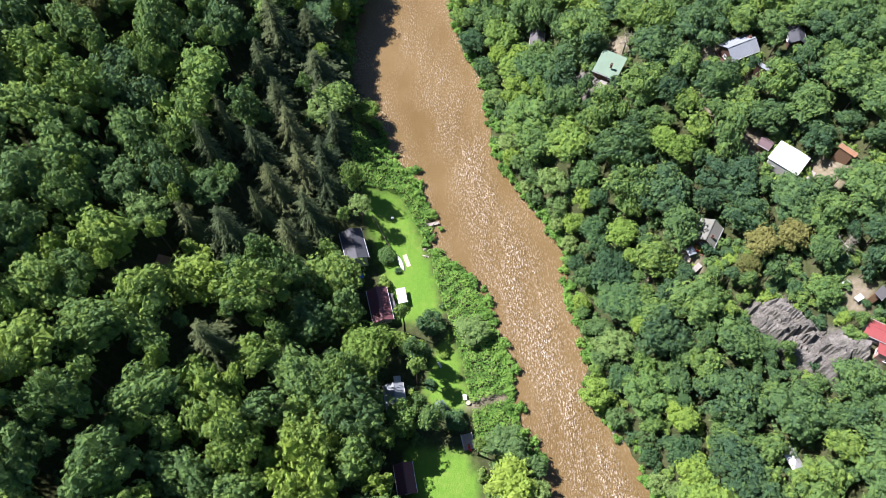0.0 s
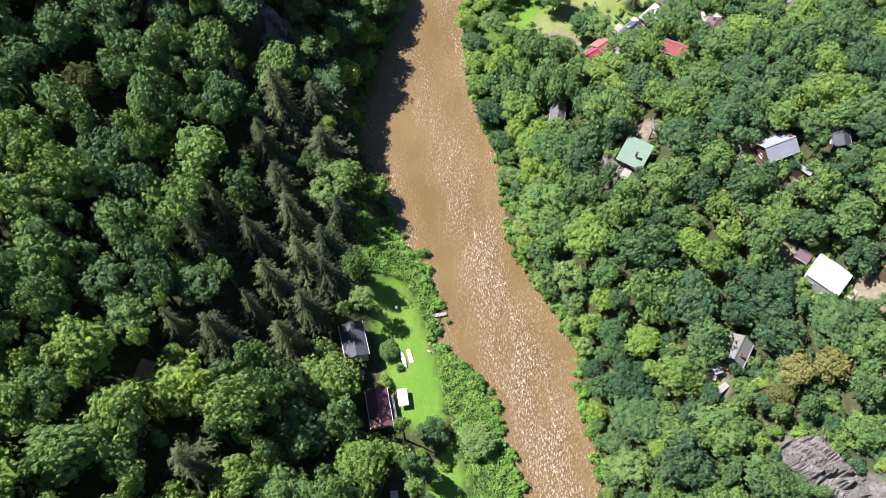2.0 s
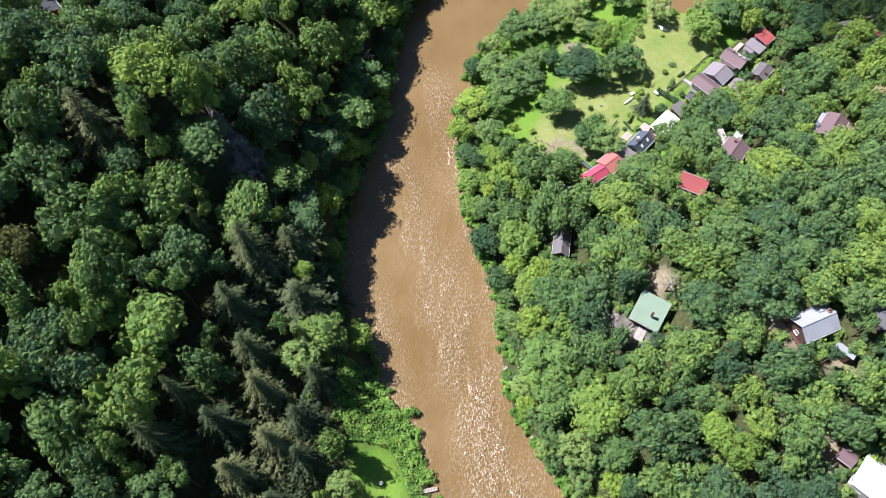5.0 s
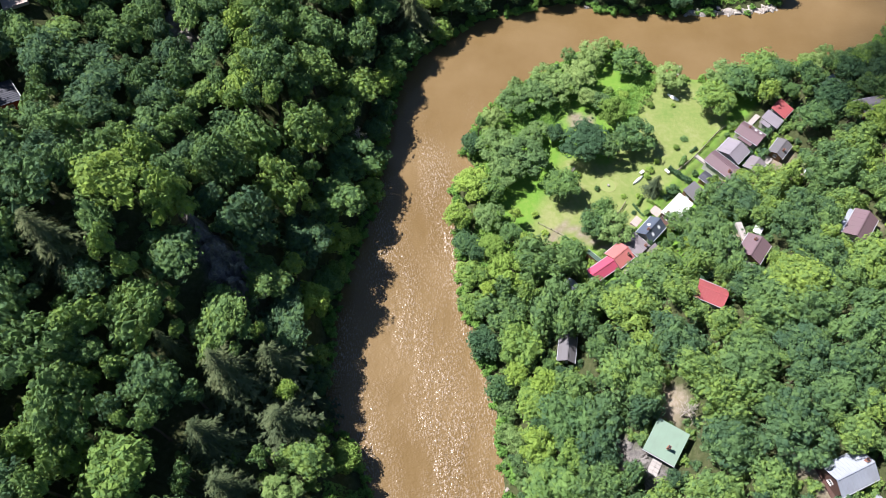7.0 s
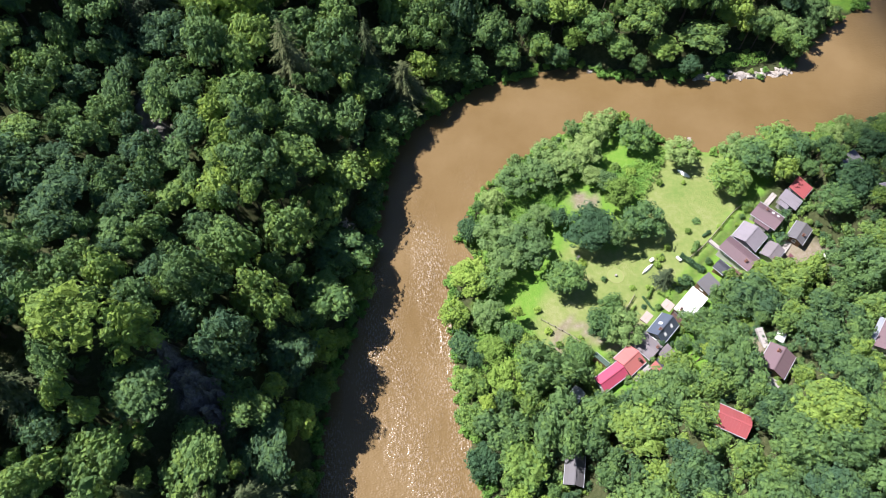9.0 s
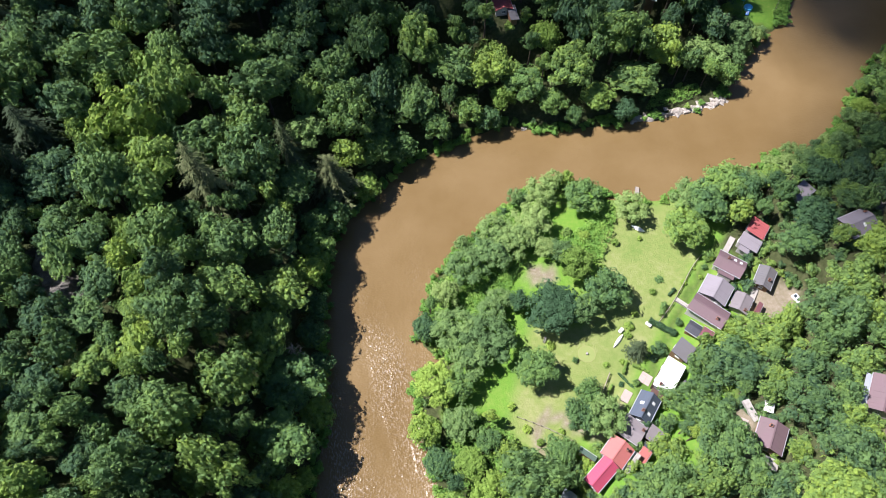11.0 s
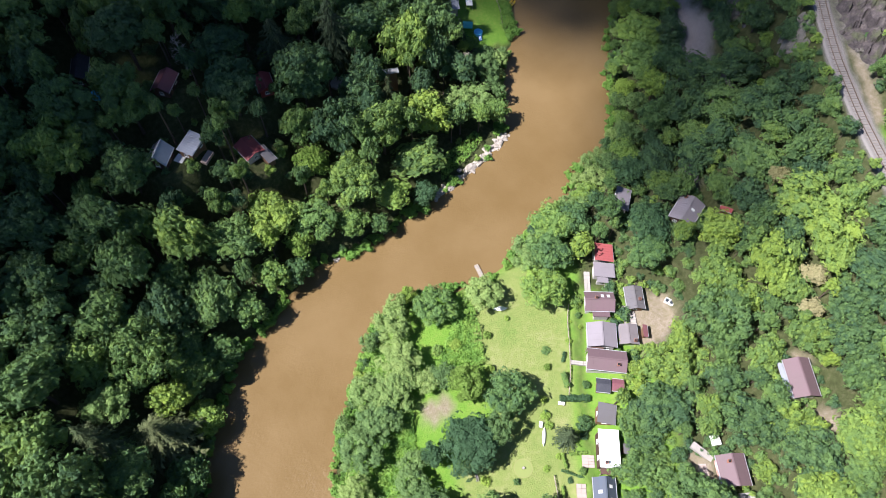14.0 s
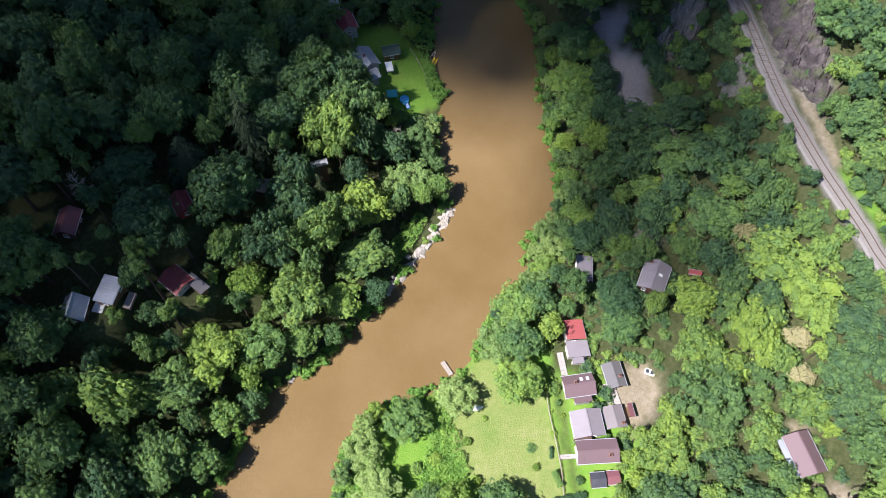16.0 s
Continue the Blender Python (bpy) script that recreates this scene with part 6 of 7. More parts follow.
for _x, _y, _r in ((57.9, 64.6, 1.8), (55.6, 63.8, 1.5), (51.4, 64.6, 1.2), (59.4, 66.6, 1.3)):
    shrub(_x, _y, _r, "bright", label="bright yellow-green shrub below the grey cottage")

# the far garden
disc(106.8, 273.2, 1.2, 0.8, CYAN, CYAN, "paddling_pool", "round bright blue paddling pool on the lawn", "pool")
canopy(105.2, 275.9, 138, 2.7, 2.4, 1.9, TURQ, "turquoise garden gazebo beside the pool", "gazebo")
canopy(111.6, 282.8, 54, 3.2, 1.8, 1.9, ROOF_WHITE, "white garden canopy beside the house", peak=0.25)
_ld = thing("sun_lounger", 106.0, 271.4, ground_at(106, 271.4), 60, "dark sun lounger with white stripes beside the pool", "lounger")
part("bed", boxes((-0.9, -0.45, 0.28, 0.9, 0.45, 0.36)), BLUE, _ld)
for _v in (-0.25, 0.1):
    part("cushion", boxes((-0.7, _v, 0.36, 0.7, _v + 0.18, 0.42)), WHITE, _ld)
for _u in (-0.8, 0.8):
    part("leg", boxes((_u - 0.04, -0.4, 0, _u + 0.04, 0.4, 0.28)), TIMBER, _ld)
boat(124.0, 278.4, 18, 3.8, 1.0, TIMBER, "punt", "grey wooden punt moored at the bank", 3, z=-0.1)
boat(122.4, 277.0, 20, 3.0, 0.65, YELLOW, "kayak", "bright yellow kayak at the bank", 1, z=0.15)
boat(122.6, 276.2, 20, 2.8, 0.65, YELLOW, "kayak", "bright yellow kayak at the bank", 1, z=0.1)
disc(14.6, 291.4, 1.3, 0.8, CYAN, CYAN, "paddling_pool", "round turquoise paddling pool in the shaded woods", "pool")
fence([(113.5, 270.5), (118, 277), (121, 284)], 0.9, "wire garden fence beside the river bushes", boards=False)
terrace(20.4, 269.6, 30, 2.0, 2.0, TRIM_WHITE, "white-boarded terrace between two forest cottages", 3)
terrace(25.0, 267.0, 30, 3.2, 1.4, PAVING, "orange-brown cluttered terrace below the zinc roof", 3)
terrace(61.1, 273.0, 30, 3.4, 2.6, CONCRETE, "heap of pale rubble and slabs in the trees", 4)
canopy(63.7, 26.5, 110, 4.2, 2.2, 1.6, ZINC, "crumpled pale tarpaulin shelter on the hillside", "tarpaulin_shelter", 0.6)
table(74.4, 55.4, 30, 1.4, 0.9, 0.75, WHITE, "white garden table on the cliff-top yard")
table(76.2, 52.6, 30, 1.6, 1.0, 0.75, WHITE, "white garden table on the cliff-top yard")
house(78.6, 52.4, 40, 2.4, 1.8, 27.6, 0.3, ROOF_GREY, WALL_BROWN, "small grey shed on the cliff-top yard", "shed", "mono", "felt", windows=False, category="shed")


# ---------- rocks ----------
CLIFF_BUSHES = ((70.2, 54.0, 3.4), (64.9, 58.0, 2.0), (73.1, 46.2, 1.5), (65.0, 44.0, 1.4), (74.0, 59.3, 2.2), (77.2, 51.6, 1.0), (57.6, 52.0, 1.8), (66.6, 55.6, 1.8), (61.4, 48.0, 1.2), (73.4, 49.6, 1.5), (68.4, 42.2, 1.3), (77.6, 36.4, 1.6), (66.2, 52.4, 0.9), (71.4, 43.4, 0.8), (63.6, 47.4, 0.7), (62.8, 55.8, 1.4))

def crag(name, label, poly, amp, seed, bed, material=ROCK, lift=0.2, cell=0.4):
    """A rock face: ridged, bedded stone over an area of the slope, broken off at its edges."""
    p = np.array(poly, float)
    gx, gy = np.arange(p[:, 0].min() - 1.4, p[:, 0].max() + 1.4, cell), np.arange(p[:, 1].min() - 1.4, p[:, 1].max() + 1.4, cell)
    X, Y = np.meshgrid(gx, gy)
    rng = np.random.default_rng(seed)
    x, y = X.ravel() + rng.uniform(-0.3, 0.3, X.size) * cell, Y.ravel() + rng.uniform(-0.3, 0.3, X.size) * cell
    d = line_distance(np.vstack([p, p[:1]]), x, y)
    d = np.where(inside(p, x, y), d, -d) + 0.7 * np.sin(x * 1.3 + seed) * np.sin(y * 1.1)
    mask = step(-0.6, 1.1, d)
    c, k = math.cos(radians(bed)), math.sin(radians(bed))
    h = np.array([noise.ridged_multi_fractal(Vector(((a * c + b * k) * 0.10, (b * c - a * k) * 0.17, seed)), 0.7, 2.3, 7, 1.0, 1.7) for a, b in zip(x, y)])
    h = np.clip(h / 2.2, 0, 1.3) + 0.45 * np.array([noise.cell(Vector(((a * c + b * k) * 0.55 + 0.3 * math.sin(b), (b * c - a * k) * 0.8, seed))) for a, b in zip(x, y)])
    z0 = ground_at(*p.mean(0))
    z = np.array([ground_at(a, b) for a, b in zip(x, y)]) + mask * (lift + amp * h) - (1 - mask) * 0.9
    n = len(gx)
    i = (np.arange(len(gy) - 1)[:, None] * n + np.arange(n - 1)[None]).ravel()
    f = np.column_stack([i, i + 1, i + n + 1, i + n])
    f = f[(mask[f] > 0).any(1)]
    used = np.unique(f)
    back = np.zeros(len(x), np.int32)
    back[used] = np.arange(len(used))
    ob = link_mesh(name, np.column_stack([x - p[:, 0].mean(), y - p[:, 1].mean(), z - z0])[used], back[tri(f)], material)
    ob.matrix_world = pose(p[:, 0].mean(), p[:, 1].mean(), z0)
    return tagged(ob, label, "rock")


crag("cliff", "craggy grey-brown cliff below the red-roofed cottage", ROCKY[0], 3.0, 1, -38)
crag("cliff", "steep grey crag rising from the shaded wood", ROCKY[1], 4.0, 2, -35)
crag("rock_cutting", "dark bare rock face above the railway", ROCKY[2], 2.6, 3, 42, DARK_ROCK)
crag("rock_ridge", "jagged grey rock ridge on the hillside", ROCKY[3], 3.2, 4, 38)
crag("rock_outcrop", "broken grey rocks above the railway", [(136.5, 203), (141.5, 205.5), (144, 211), (139.5, 210.5), (136, 207)], 2.2, 10, 30)
crag("rock_outcrop", "brownish rock showing in the wooded slope", ROCKY[6], 1.6, 5, 20)
crag("rock_outcrop", "grey rock spur on the hillside", [(118, 205), (122, 204), (127, 208), (134, 213.5), (136.5, 218), (132, 216), (126, 211.5), (120, 208)], 2.4, 6, 40)
crag("rock_outcrop", "pale rock rib behind the cottage", [(103, 206), (108, 206.5), (110.5, 204), (107, 200), (104, 199)], 2.4, 7, 60)
crag("rock_outcrop", "mossy rock step below the green-roofed cottage", [(28, 116.5), (33, 115.5), (37, 111), (40, 109), (38, 106.5), (31, 111)], 1.2, 8, -30)
crag("river_rock", "flat pale rock shelf along the water's edge", [(63, 238.4), (72, 238.9), (80, 239.8), (86, 240.4), (92.5, 242.2), (92, 245.6), (86, 243.8), (80, 242.8), (72, 241.6), (64, 240.6)], 0.7, 9, 10, PALE_ROCK, 0.1, 0.35)
for _i, (_x, _y, _a, _b, _c, _k) in enumerate(((71.0, 42.6, 2.4, 2.0, 1.0, 9), (63.0, 50.6, 2.2, 1.8, 1.0, 8), (-40.0, 140.5, 2.0, 1.6, 1.2, 8), (146.0, 221.4, 2.4, 1.6, 1.4, 8), (142.0, 195.0, 2.4, 1.6, 1.2, 8), (154.0, 205.0, 2.4, 1.6, 1.2, 8))):
    outcrop(_x, _y, (_a, _b, _c), 340 + _i, n=_k, block=0.22, clear=0.3)
for _x, _y, _r in ((141.5, 213.5, 1.8), (148.5, 219.5, 1.6), (136.0, 207.5, 1.9), (155.0, 223.5, 1.5), (150.5, 214.5, 2.0), (132.5, 206.5, 1.3), (128.0, 208.5, 1.2), (145.5, 196.5, 1.0), (157.5, 207.5, 1.3), (150.8, 229.0, 1.7), (149.4, 233.4, 2.6), (151.0, 236.0, 1.8)):
    shrub(_x, _y, _r, "green", label="green bush growing among the cliff rocks", group="cliff bushes", squash=1.0)
for _i, (_x, _y, _s) in enumerate(((65.6, 240.2, 1.6), (68.4, 240.8, 1.3), (72.6, 240.2, 1.5), (76.0, 241.0, 1.7), (79.4, 241.2, 1.9), (82.4, 241.4, 1.6), (85.0, 242.0, 1.9), (88.0, 242.4, 1.8), (90.2, 243.4, 1.5), (74.2, 242.0, 1.2), (86.4, 243.2, 1.3))):
    outcrop(_x, _y, (_s, _s * 0.7, 0.4), 380 + _i, PALE_ROCK, 4, "river_rock", "pale weathered rock at the water's edge", 0.0, 0.2, 0.5, 0.42)
for _i, (_x, _y, _s) in enumerate(((13.6, 106.4, 0.8), (12.8, 108.6, 0.7), (17.8, 94.0, 1.0), (22.0, 87.0, 0.8), (-4.2, 76.4, 0.8), (-4.0, 74.6, 0.6), (36.2, 33.0, 1.0), (34.8, 34.0, 0.8), (30.2, 52.0, 0.7), (33.5, 241.2, 1.0), (36.0, 241.2, 0.9), (9.8, 131.2, 0.8), (8.0, 134.2, 0.7))):
    outcrop(_x, _y, (_s, _s * 0.7, 0.3), 400 + _i, PALE_ROCK, 5, "river_rock", "pale stones at the river bank", 0.0, 0.2, 0.5, 0.40)

for _x, _y, _r in CLIFF_BUSHES:
    shrub(_x, _y, _r, TREES.choice(["green", "green", "bright"]), label="green bush growing among the cliff rocks", group="cliff bushes")

# dead trees
def dead_tree(x, y, height, spread_, seed, label):
    rng = np.random.default_rng(seed)
    t = thing("dead_tree", x, y, ground_at(x, y), 0, label, "tree")
    part("trunk", tube([(0, 0, -0.3), (0.1, 0.05, height * 0.4), (0, 0, height)], [0.22, 0.15, 0.03], 6), DEAD, t)
    for i in range(26):
        a, z = rng.uniform(0, 6.28), height * rng.uniform(0.3, 0.95)
        o = np.array((math.cos(a), math.sin(a), 0)) * spread_ * (1.15 - z / height) * rng.uniform(0.7, 1.2)
        p, q = np.array((0, 0, z)) + o * 0.5 + (0, 0, 0.3), np.array((0, 0, z)) + o + (0, 0, rng.uniform(-0.2, 0.8))
        out = [tube([(0, 0, z), p, q], [0.07, 0.05, 0.02], 4)]
        for _ in range(3):
            e = q + rng.normal(0, 0.5, 3)
            out.append(tube([p + (q - p) * rng.uniform(0.2, 0.9), e], [0.035, 0.012], 4))
        part("branch", join(out), DEAD, t)
    TAKEN.append((x, y, 1.6))


dead_tree(-35.2, 262.8, 17, 3.6, 1, "bleached bare dead tree in the dark wood")
dead_tree(-33.8, 290.3, 17, 3.4, 2, "bleached bare dead spruce in the dark wood")
dead_tree(94.4, 264.4, 7, 2.6, 3, "grey bare dead tree by the garden")
dead_tree(74.0, 61.7, 6, 3.2, 4, "grey leafless tree above the cliff")
dead_tree(33.0, 286.0, 12, 3.2, 5, "bare grey tree beside the dark cottage")
dead_tree(42.6, 119.6, 7, 2.6, 6, "bare fallen-limbed tree behind the green-roofed cottage")
dead_tree(-22.5, 186.0, 9, 2.6, 7, "bare grey tree on the river slope")

# ---------- railway ----------
rail = thing("railway_track", 137.9, 197.9, TRACK_Z, 0, "single railway track on pale ballast along the hillside", "railway")
rail["kind"] = "structure"
_keep = (TRACK[:, 1] > 118) & (TRACK[:, 1] < 300)
_ln = TRACK[_keep] - (137.9, 197.9)
_dir = np.gradient(_ln, axis=0)
_dir /= np.linalg.norm(_dir, axis=1)[:, None]
_side = np.column_stack([_dir[:, 1], -_dir[:, 0]])


def ribbon(profile):
    """A strip with the given cross-section (across, up) along the track."""
    k = len(profile)
    v = np.array([(*(p + s * a), h) for p, s in zip(_ln, _side) for a, h in profile])
    return v, np.array([(i * k + j, (i + 1) * k + j, (i + 1) * k + j + 1, i * k + j + 1) for i in range(len(_ln) - 1) for j in range(k - 1)])


part("ballast", ribbon([(-2.0, -0.5), (-1.45, 0.02), (1.5, 0.03), (2.2, -0.5)]), BALLAST, rail, "pale grey stone ballast")
for _a in (-0.7175, 0.7175):
    part("rail", ribbon([(_a - 0.05, 0.10), (_a - 0.05, 0.27), (_a + 0.05, 0.27), (_a + 0.05, 0.10)]), STEEL, rail, "dark steel rail")
_sl = template("sleeper", *boxes((-0.12, -1.25, -0.02, 0.12, 1.25, 0.13)), SLEEPER_MAT)
_run = np.append(0, np.cumsum(np.linalg.norm(np.diff(_ln, axis=0), axis=1)))
for _s in np.arange(0.3, min(_run[-1], 175), 0.65):
    _o = new("sleeper", _sl)
    _o.parent = rail
    _dx, _dy = np.interp(_s, _run, _dir[:, 0]), np.interp(_s, _run, _dir[:, 1])
    _o.matrix_local = pose(np.interp(_s, _run, _ln[:, 0]), np.interp(_s, _run, _ln[:, 1]), 0, 0, 0, math.degrees(math.atan2(_dy, _dx)))

REEDS = [
    [(-3, 76.8), (2.1, 73), (8.3, 64.5), (12.2, 55.6), (13.6, 50.4), (15, 43), (5.6, 39.8), (4, 49.2), (0.9, 59.5), (-1.8, 67.8)],
    [(5.9, 38.6), (14.6, 41.6), (16, 34.8), (18.5, 29), (14, 28), (6.4, 32)],
    [(-22, 108), (-14.5, 107), (-11.7, 101), (-6.5, 96), (-3, 86), (-2.4, 81), (-4.6, 78.5), (-8.6, 87.1), (-11, 91), (-18.5, 91.5), (-22, 98)],
    [(36, 206), (45, 211), (50, 216), (53, 213), (50, 207), (46, 201), (40, 202)],
    [(6, 172), (12, 170), (18, 166), (22, 160), (26, 154), (24, 149), (14, 150), (5, 158)],
    [(6, 188), (8, 198), (15, 208), (27, 217), (40, 221), (36, 212), (26, 200), (20, 190), (12, 184)],
    [(112, 266), (118, 270), (122, 277), (133, 287), (130, 294), (124, 286), (119, 278), (113, 271)],
    [(68, 242), (76, 243), (84, 245), (84, 248), (72, 247)],
]


# ---------- forest ----------
GARDENS = [(38, 166), (44, 163.5), (49, 168), (57, 176), (63, 181), (68, 186), (72, 192), (78, 199), (81, 206), (72, 205), (66, 199), (58, 190), (48, 178)]     # between the cottages and the meadow
VALLEY = [(-74, 6), (-114, 130), (-116, 240), (-70, 335), (20, 372), (110, 360), (170, 290), (212, 200), (190, 170), (114, 128), (108, 110), (78, 6)]     # the land seen closely


def forest():
    """Places for the trees of the slopes: discs thrown at random, large ones first, over all land that is not taken."""
    rng = np.random.default_rng(77)
    n = 60000
    x, y = rng.uniform(-122, 200, n), rng.uniform(-6, 365, n)
    d = shore(x, y)
    west = (x < 12) & (y < 235) | (y > 235) & (x < 95)
    ok = (d > 0.5) & (line_distance(TRACK, x, y) > 4.2)
    for poly in LAWNS + [MEADOW, SCREE, GARDENS] + YARDS + ROCKY + REEDS[:3] + REEDS[6:]:
        ok &= ~inside(np.array(poly), x, y)
    ok &= inside(np.array(VALLEY), x, y)
    x, y, d, west = x[ok], y[ok], d[ok], west[ok]
    r = np.where(west, rng.gamma(5.0, 0.86, len(x)), rng.gamma(5.0, 0.62, len(x))).clip(1.6, 7.0)
    r = np.where(d < 6, np.minimum(r, np.where(west, 3.3, 1.7) + d * 0.4), r)
    gap = line_distance(TRACK, x, y) - 2.6
    r = np.where(gap < r * 0.9, np.where(gap > 1.6, gap * 0.8, 0.0), r)
    for poly in LAWNS[:3] + REEDS[:3]:                          # keep the crowns off the lawns and the riverside growth
        p = np.array(poly + poly[:1], float)
        r = np.where(line_distance(p, x, y) < r * 0.75, 0.0, r)
    x, y, d, west, r = (a[r > 0] for a in (x, y, d, west, r))
    r = np.where((x < -46) & (y > 152) & (y < 214) & ~inside(np.array([(-84, 178), (-72, 184), (-66, 176), (-76, 166)]), x, y), np.maximum(r * 0.62, 1.5), r)
    order = np.argsort(-r + rng.uniform(-0.9, 0.9, len(x)))
    tk = np.array(TAKEN)
    px, py, pr, out = np.empty(4000), np.empty(4000), np.empty(4000), []
    m = 0
    for k in order:
        if ((tk[:, 0] - x[k]) ** 2 + (tk[:, 1] - y[k]) ** 2 < (tk[:, 2] + r[k] * 0.62) ** 2).any():
            continue
        if m and ((px[:m] - x[k]) ** 2 + (py[:m] - y[k]) ** 2 < ((pr[:m] + r[k]) * (0.61 if west[k] else 0.57)) ** 2).any():
            continue
        px[m], py[m], pr[m] = x[k], y[k], r[k]
        out.append(k)
        m += 1
        if m == 3200:
            break
    out = np.array(out)
    return x[out], y[out], r[out], d[out], west[out], rng


FX, FY, FR, FD, WEST, _rng = forest()
FZ = terrain(FX, FY)
FH = np.where(WEST, _rng.uniform(8, 15, len(FX)) + FR * 0.8, _rng.uniform(3.0, 6.4, len(FX)) + FR * 1.05)
FH = np.where(FD < 12, np.minimum(FH, np.where(WEST, 5.4, 4.2) + FD * 0.55 + _rng.uniform(0, 2.5, len(FX))), FH)
FH = np.minimum(FH, np.maximum(2.6, 1.2 + 0.85 * line_distance(TRACK, FX, FY)))
SCRUB = (FX < -46) & (FY > 152) & (FY < 214) | (np.hypot(FX + 42, FY - 141) < 11)          # stunted growth round the western rocks
FH = np.where(SCRUB, FH * 0.58, FH)
SPRUCE = (FR > 2.4) & ~SCRUB & (_rng.random(len(FX)) < np.where((FX > -52) & (FX < -20) & (FY > 66) & (FY < 128), 0.45, np.where(WEST, 0.03, 0.0)))
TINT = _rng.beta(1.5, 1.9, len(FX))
# random by tree, then light put in: shaded stretches darker, sunny ones lighter
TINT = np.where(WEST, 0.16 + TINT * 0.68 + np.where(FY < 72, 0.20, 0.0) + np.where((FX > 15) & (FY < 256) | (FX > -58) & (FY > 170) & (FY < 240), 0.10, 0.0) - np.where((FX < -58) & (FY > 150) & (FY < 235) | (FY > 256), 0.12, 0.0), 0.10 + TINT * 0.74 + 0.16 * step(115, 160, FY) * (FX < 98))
SINGLE = np.zeros(len(FX), bool)
_order = np.argsort(FD + np.where(WEST, 6.0, 0.0))
SINGLE[_order[:240]] = True
for _k in np.nonzero(SINGLE | SPRUCE)[0]:
    if SPRUCE[_k]:
        tree(FX[_k], FY[_k], FR[_k] * 1.1, FH[_k] * 1.12, "spruce", "needle", "spruce_tree", "tall olive-green spruce with drooping boughs on the slope", "spruces of the slope", z=FZ[_k], keep=False)
    elif FD[_k] < 6 and not WEST[_k]:
        tree(FX[_k], FY[_k], FR[_k], FH[_k], "willow" if _k % 3 else "round", "silver" if _k % 3 else "green", "riverside_tree", "broadleaf tree leaning over the river bank", "trees along the river", z=FZ[_k], keep=False)
    else:
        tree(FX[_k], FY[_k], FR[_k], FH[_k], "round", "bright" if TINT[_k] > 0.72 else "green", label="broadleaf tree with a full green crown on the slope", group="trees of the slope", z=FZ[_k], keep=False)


def wood(name, label, which):
    """A stretch of woodland, all its trees in one mesh."""
    rng = np.random.default_rng(len(name))
    vs, fs, ts, n = [], [], [], 0
    for k in np.nonzero(which)[0]:
        v, f = CROWNS[0 if FR[k] < 2.9 else 1 if FR[k] < 5.0 else 2][int(rng.integers(6))]
        crown = min(FR[k] * (1.6 if WEST[k] else 1.3), FH[k] * (0.48 if WEST[k] else 0.56))
        wide = FR[k] * rng.uniform(0.84, 1.2)
        a = ((v @ rot_z(rng.uniform(0, 6.28)).T) * (wide, FR[k] ** 2 / wide, crown * rng.uniform(0.85, 1.15))) @ rot_z(rng.uniform(0, 6.28)).T + (FX[k], FY[k], FZ[k] + FH[k] - crown * 1.02)
        vs.append(a.astype(np.float32))
        fs.append(f + n)
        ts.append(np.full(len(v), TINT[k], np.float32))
        n += len(v)
    ob = link_mesh(name, np.vstack(vs), np.vstack(fs), LEAF_WOOD, tint=np.concatenate(ts))
    tagged(ob, label, "woodland", kind="stuff")
    vs, fs, n = [], [], 0
    for k in np.nonzero(which)[0]:
        v, f = TRUNKS[k % 2]
        vs.append(v[:24] * (FH[k] * 0.8, FH[k] * 0.8, FH[k]) + (FX[k], FY[k], FZ[k]))
        fs.append(f[:18] + n)
        n += 24
    tagged(link_mesh("trunks", np.vstack(vs), np.vstack(fs), BARK, ob), kind="stuff")


_rest = ~SINGLE & ~SPRUCE
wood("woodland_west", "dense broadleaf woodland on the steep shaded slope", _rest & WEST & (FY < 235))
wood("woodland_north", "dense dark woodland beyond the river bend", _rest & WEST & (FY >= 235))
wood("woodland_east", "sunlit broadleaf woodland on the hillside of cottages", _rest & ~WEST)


def herbage(name, label, poly, density, height, size, seed, material=None, patch=False):
    """Rank growth over an area: sprays of leaves standing close."""
    rng = np.random.default_rng(seed)
    p = np.array(poly, float)
    lo, hi = p.min(0), p.max(0)
    n = int((hi - lo).prod() * density)
    x, y = rng.uniform(lo[0], hi[0], n), rng.uniform(lo[1], hi[1], n)
    ok = inside(p, x, y) & (shore(x, y) > -0.4)
    for tx, ty, tr in TAKEN:
        ok &= (x - tx) ** 2 + (y - ty) ** 2 > (tr * 0.8) ** 2
    x, y = x[ok], y[ok]
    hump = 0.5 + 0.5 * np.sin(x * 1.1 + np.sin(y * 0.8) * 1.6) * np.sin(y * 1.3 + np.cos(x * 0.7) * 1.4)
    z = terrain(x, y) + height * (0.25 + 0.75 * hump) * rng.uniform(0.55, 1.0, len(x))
    nor = np.column_stack([rng.normal(0, 0.4, len(x)), rng.normal(0, 0.4, len(x)), np.ones(len(x))])
    v, f = sprays(rng, np.column_stack([x, y, z]), nor, size)
    # tint follows the humps: high clumps lighter, hollows darker, plus some chance
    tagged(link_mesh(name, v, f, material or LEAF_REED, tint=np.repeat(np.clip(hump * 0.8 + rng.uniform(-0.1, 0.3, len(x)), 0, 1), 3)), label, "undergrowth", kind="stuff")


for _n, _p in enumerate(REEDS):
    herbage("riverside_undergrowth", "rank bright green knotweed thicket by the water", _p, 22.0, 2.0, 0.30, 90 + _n)


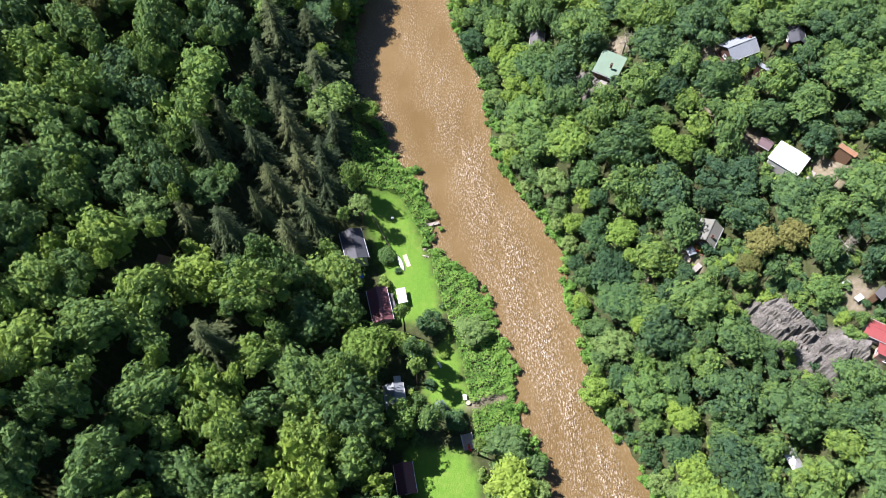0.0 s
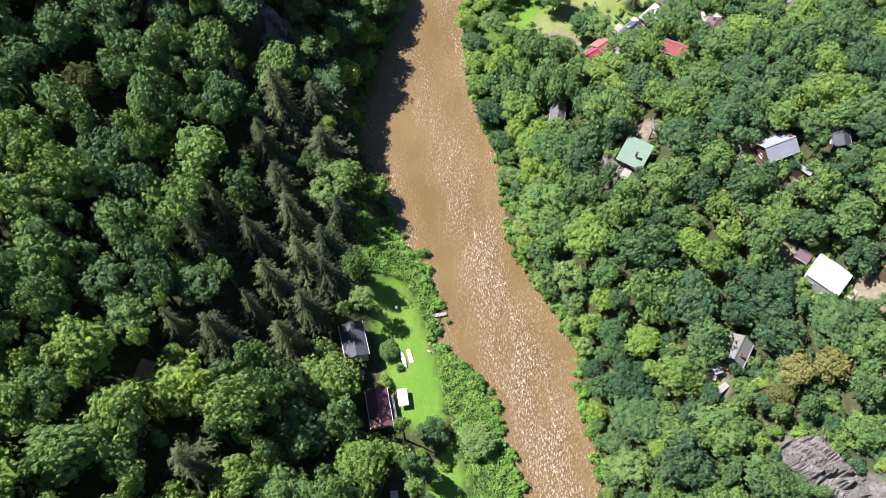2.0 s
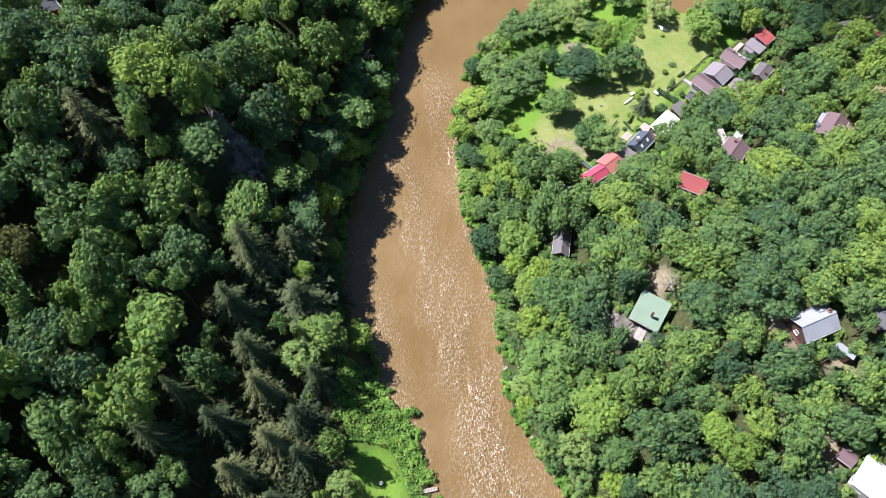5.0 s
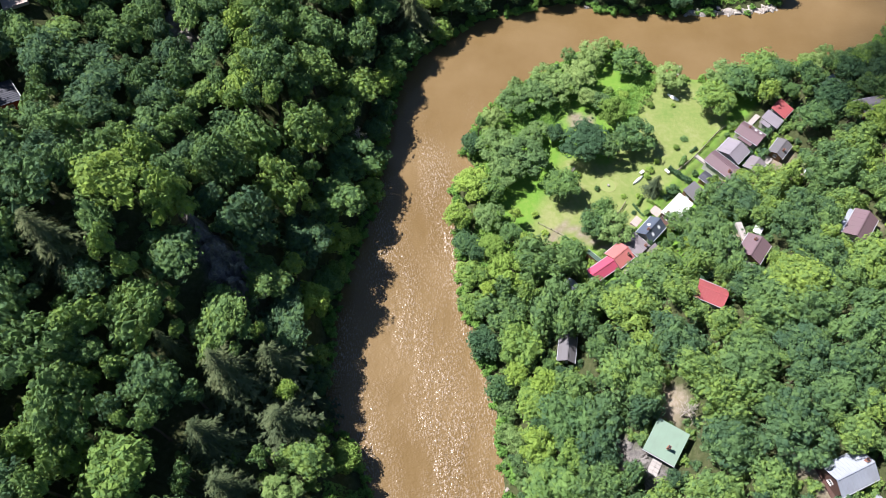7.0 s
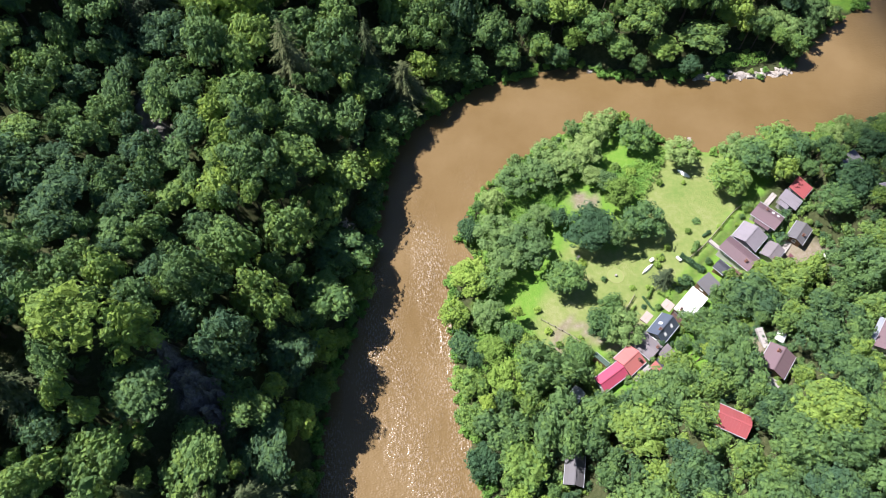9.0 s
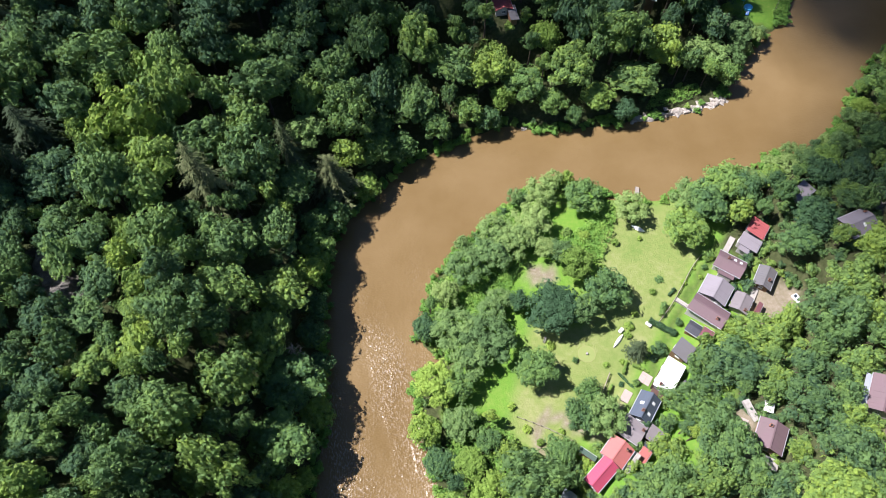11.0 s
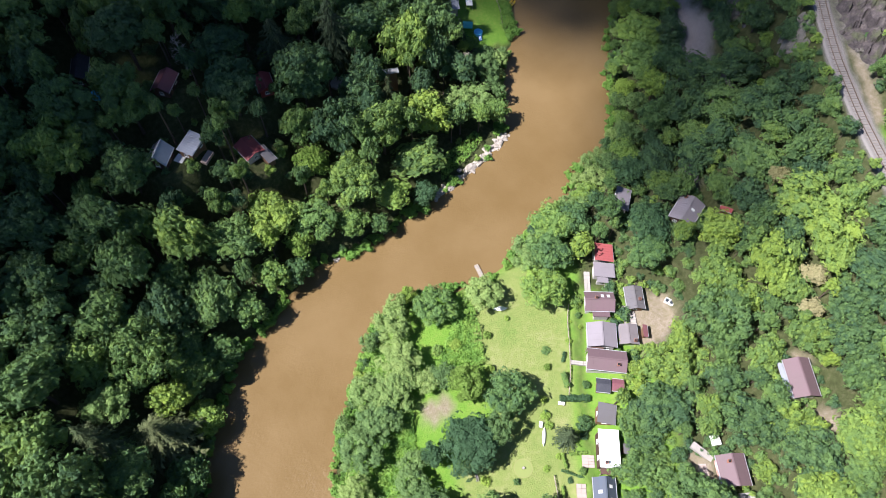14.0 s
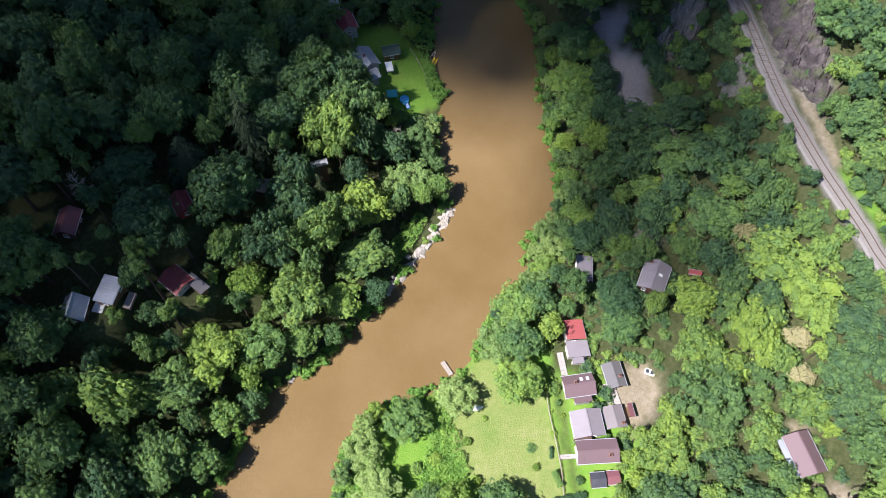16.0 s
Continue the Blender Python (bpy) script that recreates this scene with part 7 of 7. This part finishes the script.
def bank_bushes():
    """Low growth that hides the foot of both banks."""
    rng = np.random.default_rng(8)
    vs, fs, ts, n = [], [], [], 0
    for line, sgn in ((LEFT_BANK, -1), (RIGHT_BANK, 1)):
        seg = np.gradient(line, axis=0)
        seg /= np.linalg.norm(seg, axis=1)[:, None] + 1e-9
        out = np.column_stack([seg[:, 1], -seg[:, 0]]) * sgn
        for p, o in zip(line, out):
            if not 8 < p[1] < 335:
                continue
            for _ in range(2):
                r = rng.uniform(0.8, 1.8)
                q = p + o * rng.uniform(-0.5, 1.6) + rng.normal(0, 0.5, 2)
                if any((q[0] - a) ** 2 + (q[1] - b) ** 2 < (c + 0.3) ** 2 for a, b, c in TAKEN if c < 2.2) or inside(np.array(BEND_LAWN), q[:1], q[1:]).any() or rng.random() < 0.12:
                    continue
                v, f = SMALL[int(rng.integers(len(SMALL)))]
                vs.append((v @ rot_z(rng.uniform(0, 6.28)).T) * (r, r, r * 0.9) + (q[0], q[1], max(0.1, ground_at(*q)) + r * 0.4))
                fs.append(f + n)
                ts.append(np.full(len(v), rng.uniform(0.0, 0.75)))
                n += len(v)
    tagged(link_mesh("riverside_bushes", np.vstack(vs), np.vstack(fs), LEAF_REED, tint=np.concatenate(ts)), "low leafy bushes along the water's edge", "undergrowth", kind="stuff")


def thicket(name, label, seed, n, west):
    """Saplings and bushes that fill the gaps between the trees of a slope."""
    rng = np.random.default_rng(seed)
    x, y = rng.uniform(-116 if west else 8, 212, n), rng.uniform(6, 372 if west else 250, n)
    ok = inside(np.array(VALLEY), x, y) & (((x < 12) & (y < 235) | (y > 235) & (x < 95)) == west)
    x, y = x[ok], y[ok]
    ok = (shore(x, y) > 0.8) & (line_distance(TRACK, x, y) > 3.4)
    for poly in LAWNS + [MEADOW, SCREE, GARDENS] + YARDS + ROCKY[:3] + ROCKY[4:] + REEDS:
        ok &= ~inside(np.array(poly), x, y)
    ok &= ~inside(np.array(ROCKY[3]), x, y) | (np.sin(x * 0.62 + 1) * np.sin(y * 0.55) > -0.05)          # the ridge is only half overgrown
    for p in PATHS:
        ok &= line_distance(p, x, y) > 1.5
    for h in HOUSES:
        ok &= (x - h[0]) ** 2 + (y - h[1]) ** 2 > (h[2] - 0.1) ** 2
    x, y = x[ok], y[ok]
    px, py, pr = FX, FY, FR * 0.5
    vs, fs, ts, m = [], [], [], 0
    for a, b in zip(x, y):
        r = rng.uniform(0.9, 2.1)
        if ((px - a) ** 2 + (py - b) ** 2 < (pr + r * 0.5) ** 2).any():
            continue
        px, py, pr = np.append(px, a), np.append(py, b), np.append(pr, r * 0.55)
        v, f = SMALL[int(rng.integers(len(SMALL)))]
        vs.append((v @ rot_z(rng.uniform(0, 6.28)).T) * (r, r, r) + (a, b, ground_at(a, b) + r * 0.5))
        fs.append(f + m)
        ts.append(np.full(len(v), rng.uniform(0.15, 0.85)))
        m += len(v)
    tagged(link_mesh(name, np.vstack(vs), np.vstack(fs), LEAF_WOOD, tint=np.concatenate(ts)), label, "undergrowth", kind="stuff")


SMALL = [round_crown(s, lumps=4, per=10, size=0.26, tall=1.0, spread_=0.6, lump=0.5) for s in (41, 42, 43)]
bank_bushes()
thicket("undergrowth", "leafy bushes and saplings between the trees of the sunny slope", 61, 60000, False)
thicket("undergrowth", "leafy bushes and saplings between the trees of the shaded slope", 62, 5000, True)


def far_woods():
    """Woods that go on over the hills all round, leafy near the valley and coarser far off."""
    rng = np.random.default_rng(12)
    x, y = np.append(rng.uniform(-420, 520, 3600), rng.uniform(-180, 260, 2200)), np.append(rng.uniform(-260, 640, 3600), rng.uniform(-80, 430, 2200))
    ok = ~inside(np.array(VALLEY), x, y) & (shore(x, y) > 6) & (line_distance(TRACK, x, y) > 7)
    x, y = x[ok], y[ok]
    z = terrain(x, y)
    near = (x > -180) & (x < 260) & (y > -80) & (y < 430)
    lump = join([(ICO_V * (1, 1, 0.9) * rng.uniform(0.8, 1.1, (12, 1)), ICO_F), (ICO_V * 0.6 + (0.45, 0.2, 0.45), ICO_F), (ICO_V * 0.6 + (-0.4, 0.35, 0.4), ICO_F)])
    r = rng.uniform(4.5, 8, len(x))
    for name, which, (v0, f) in (("distant_woods", ~near, lump), ("upland_woods", near, round_crown(99, lumps=5, per=5, size=0.30, lump=0.52))):
        k = len(v0)
        v = v0[None] * r[which][:, None, None] + np.column_stack([x, y, z + 6])[which][:, None, :]
        faces = (f[None] + (np.arange(which.sum()) * k)[:, None, None]).reshape(-1, 3)
        tagged(link_mesh(name, v.reshape(-1, 3), faces, LEAF_WOOD, tint=np.repeat(rng.uniform(0, 0.9, which.sum()), k)), "distant green woods over the surrounding hills", "woodland", kind="stuff")


far_woods()



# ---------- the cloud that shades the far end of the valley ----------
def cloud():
    """A broad low cloud of many rounded puffs, never in view, laid out up along the sun's way to shade the ground
    below.
    """
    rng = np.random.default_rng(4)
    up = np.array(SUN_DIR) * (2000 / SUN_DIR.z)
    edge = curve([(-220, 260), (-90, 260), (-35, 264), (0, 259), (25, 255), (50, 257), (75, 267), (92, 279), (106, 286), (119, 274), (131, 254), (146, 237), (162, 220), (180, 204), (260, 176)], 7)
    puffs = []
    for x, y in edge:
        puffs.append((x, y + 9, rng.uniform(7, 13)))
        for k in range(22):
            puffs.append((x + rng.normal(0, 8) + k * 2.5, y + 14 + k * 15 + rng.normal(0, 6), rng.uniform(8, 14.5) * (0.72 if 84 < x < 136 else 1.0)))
    for x in range(86, 190, 9):                               # thin broken cloud, puffs sized and spaced to half shade the rocky hillside
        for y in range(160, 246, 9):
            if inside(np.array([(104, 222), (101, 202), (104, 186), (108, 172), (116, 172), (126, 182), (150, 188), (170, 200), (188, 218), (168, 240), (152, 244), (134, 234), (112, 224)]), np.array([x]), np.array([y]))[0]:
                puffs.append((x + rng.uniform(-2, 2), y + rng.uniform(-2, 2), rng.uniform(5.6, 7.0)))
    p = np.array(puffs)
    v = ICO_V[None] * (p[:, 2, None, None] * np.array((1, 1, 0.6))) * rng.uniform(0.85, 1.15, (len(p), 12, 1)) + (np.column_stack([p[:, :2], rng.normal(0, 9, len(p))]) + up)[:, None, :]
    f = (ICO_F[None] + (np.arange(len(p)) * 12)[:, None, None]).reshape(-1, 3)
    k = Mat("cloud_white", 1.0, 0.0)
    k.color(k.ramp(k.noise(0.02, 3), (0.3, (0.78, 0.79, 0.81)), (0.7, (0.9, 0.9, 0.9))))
    tagged(link_mesh("cloud", v.reshape(-1, 3), f, k.m, smooth=True), "unseen broad white cloud shading the far valley", "cloud", kind="structure")


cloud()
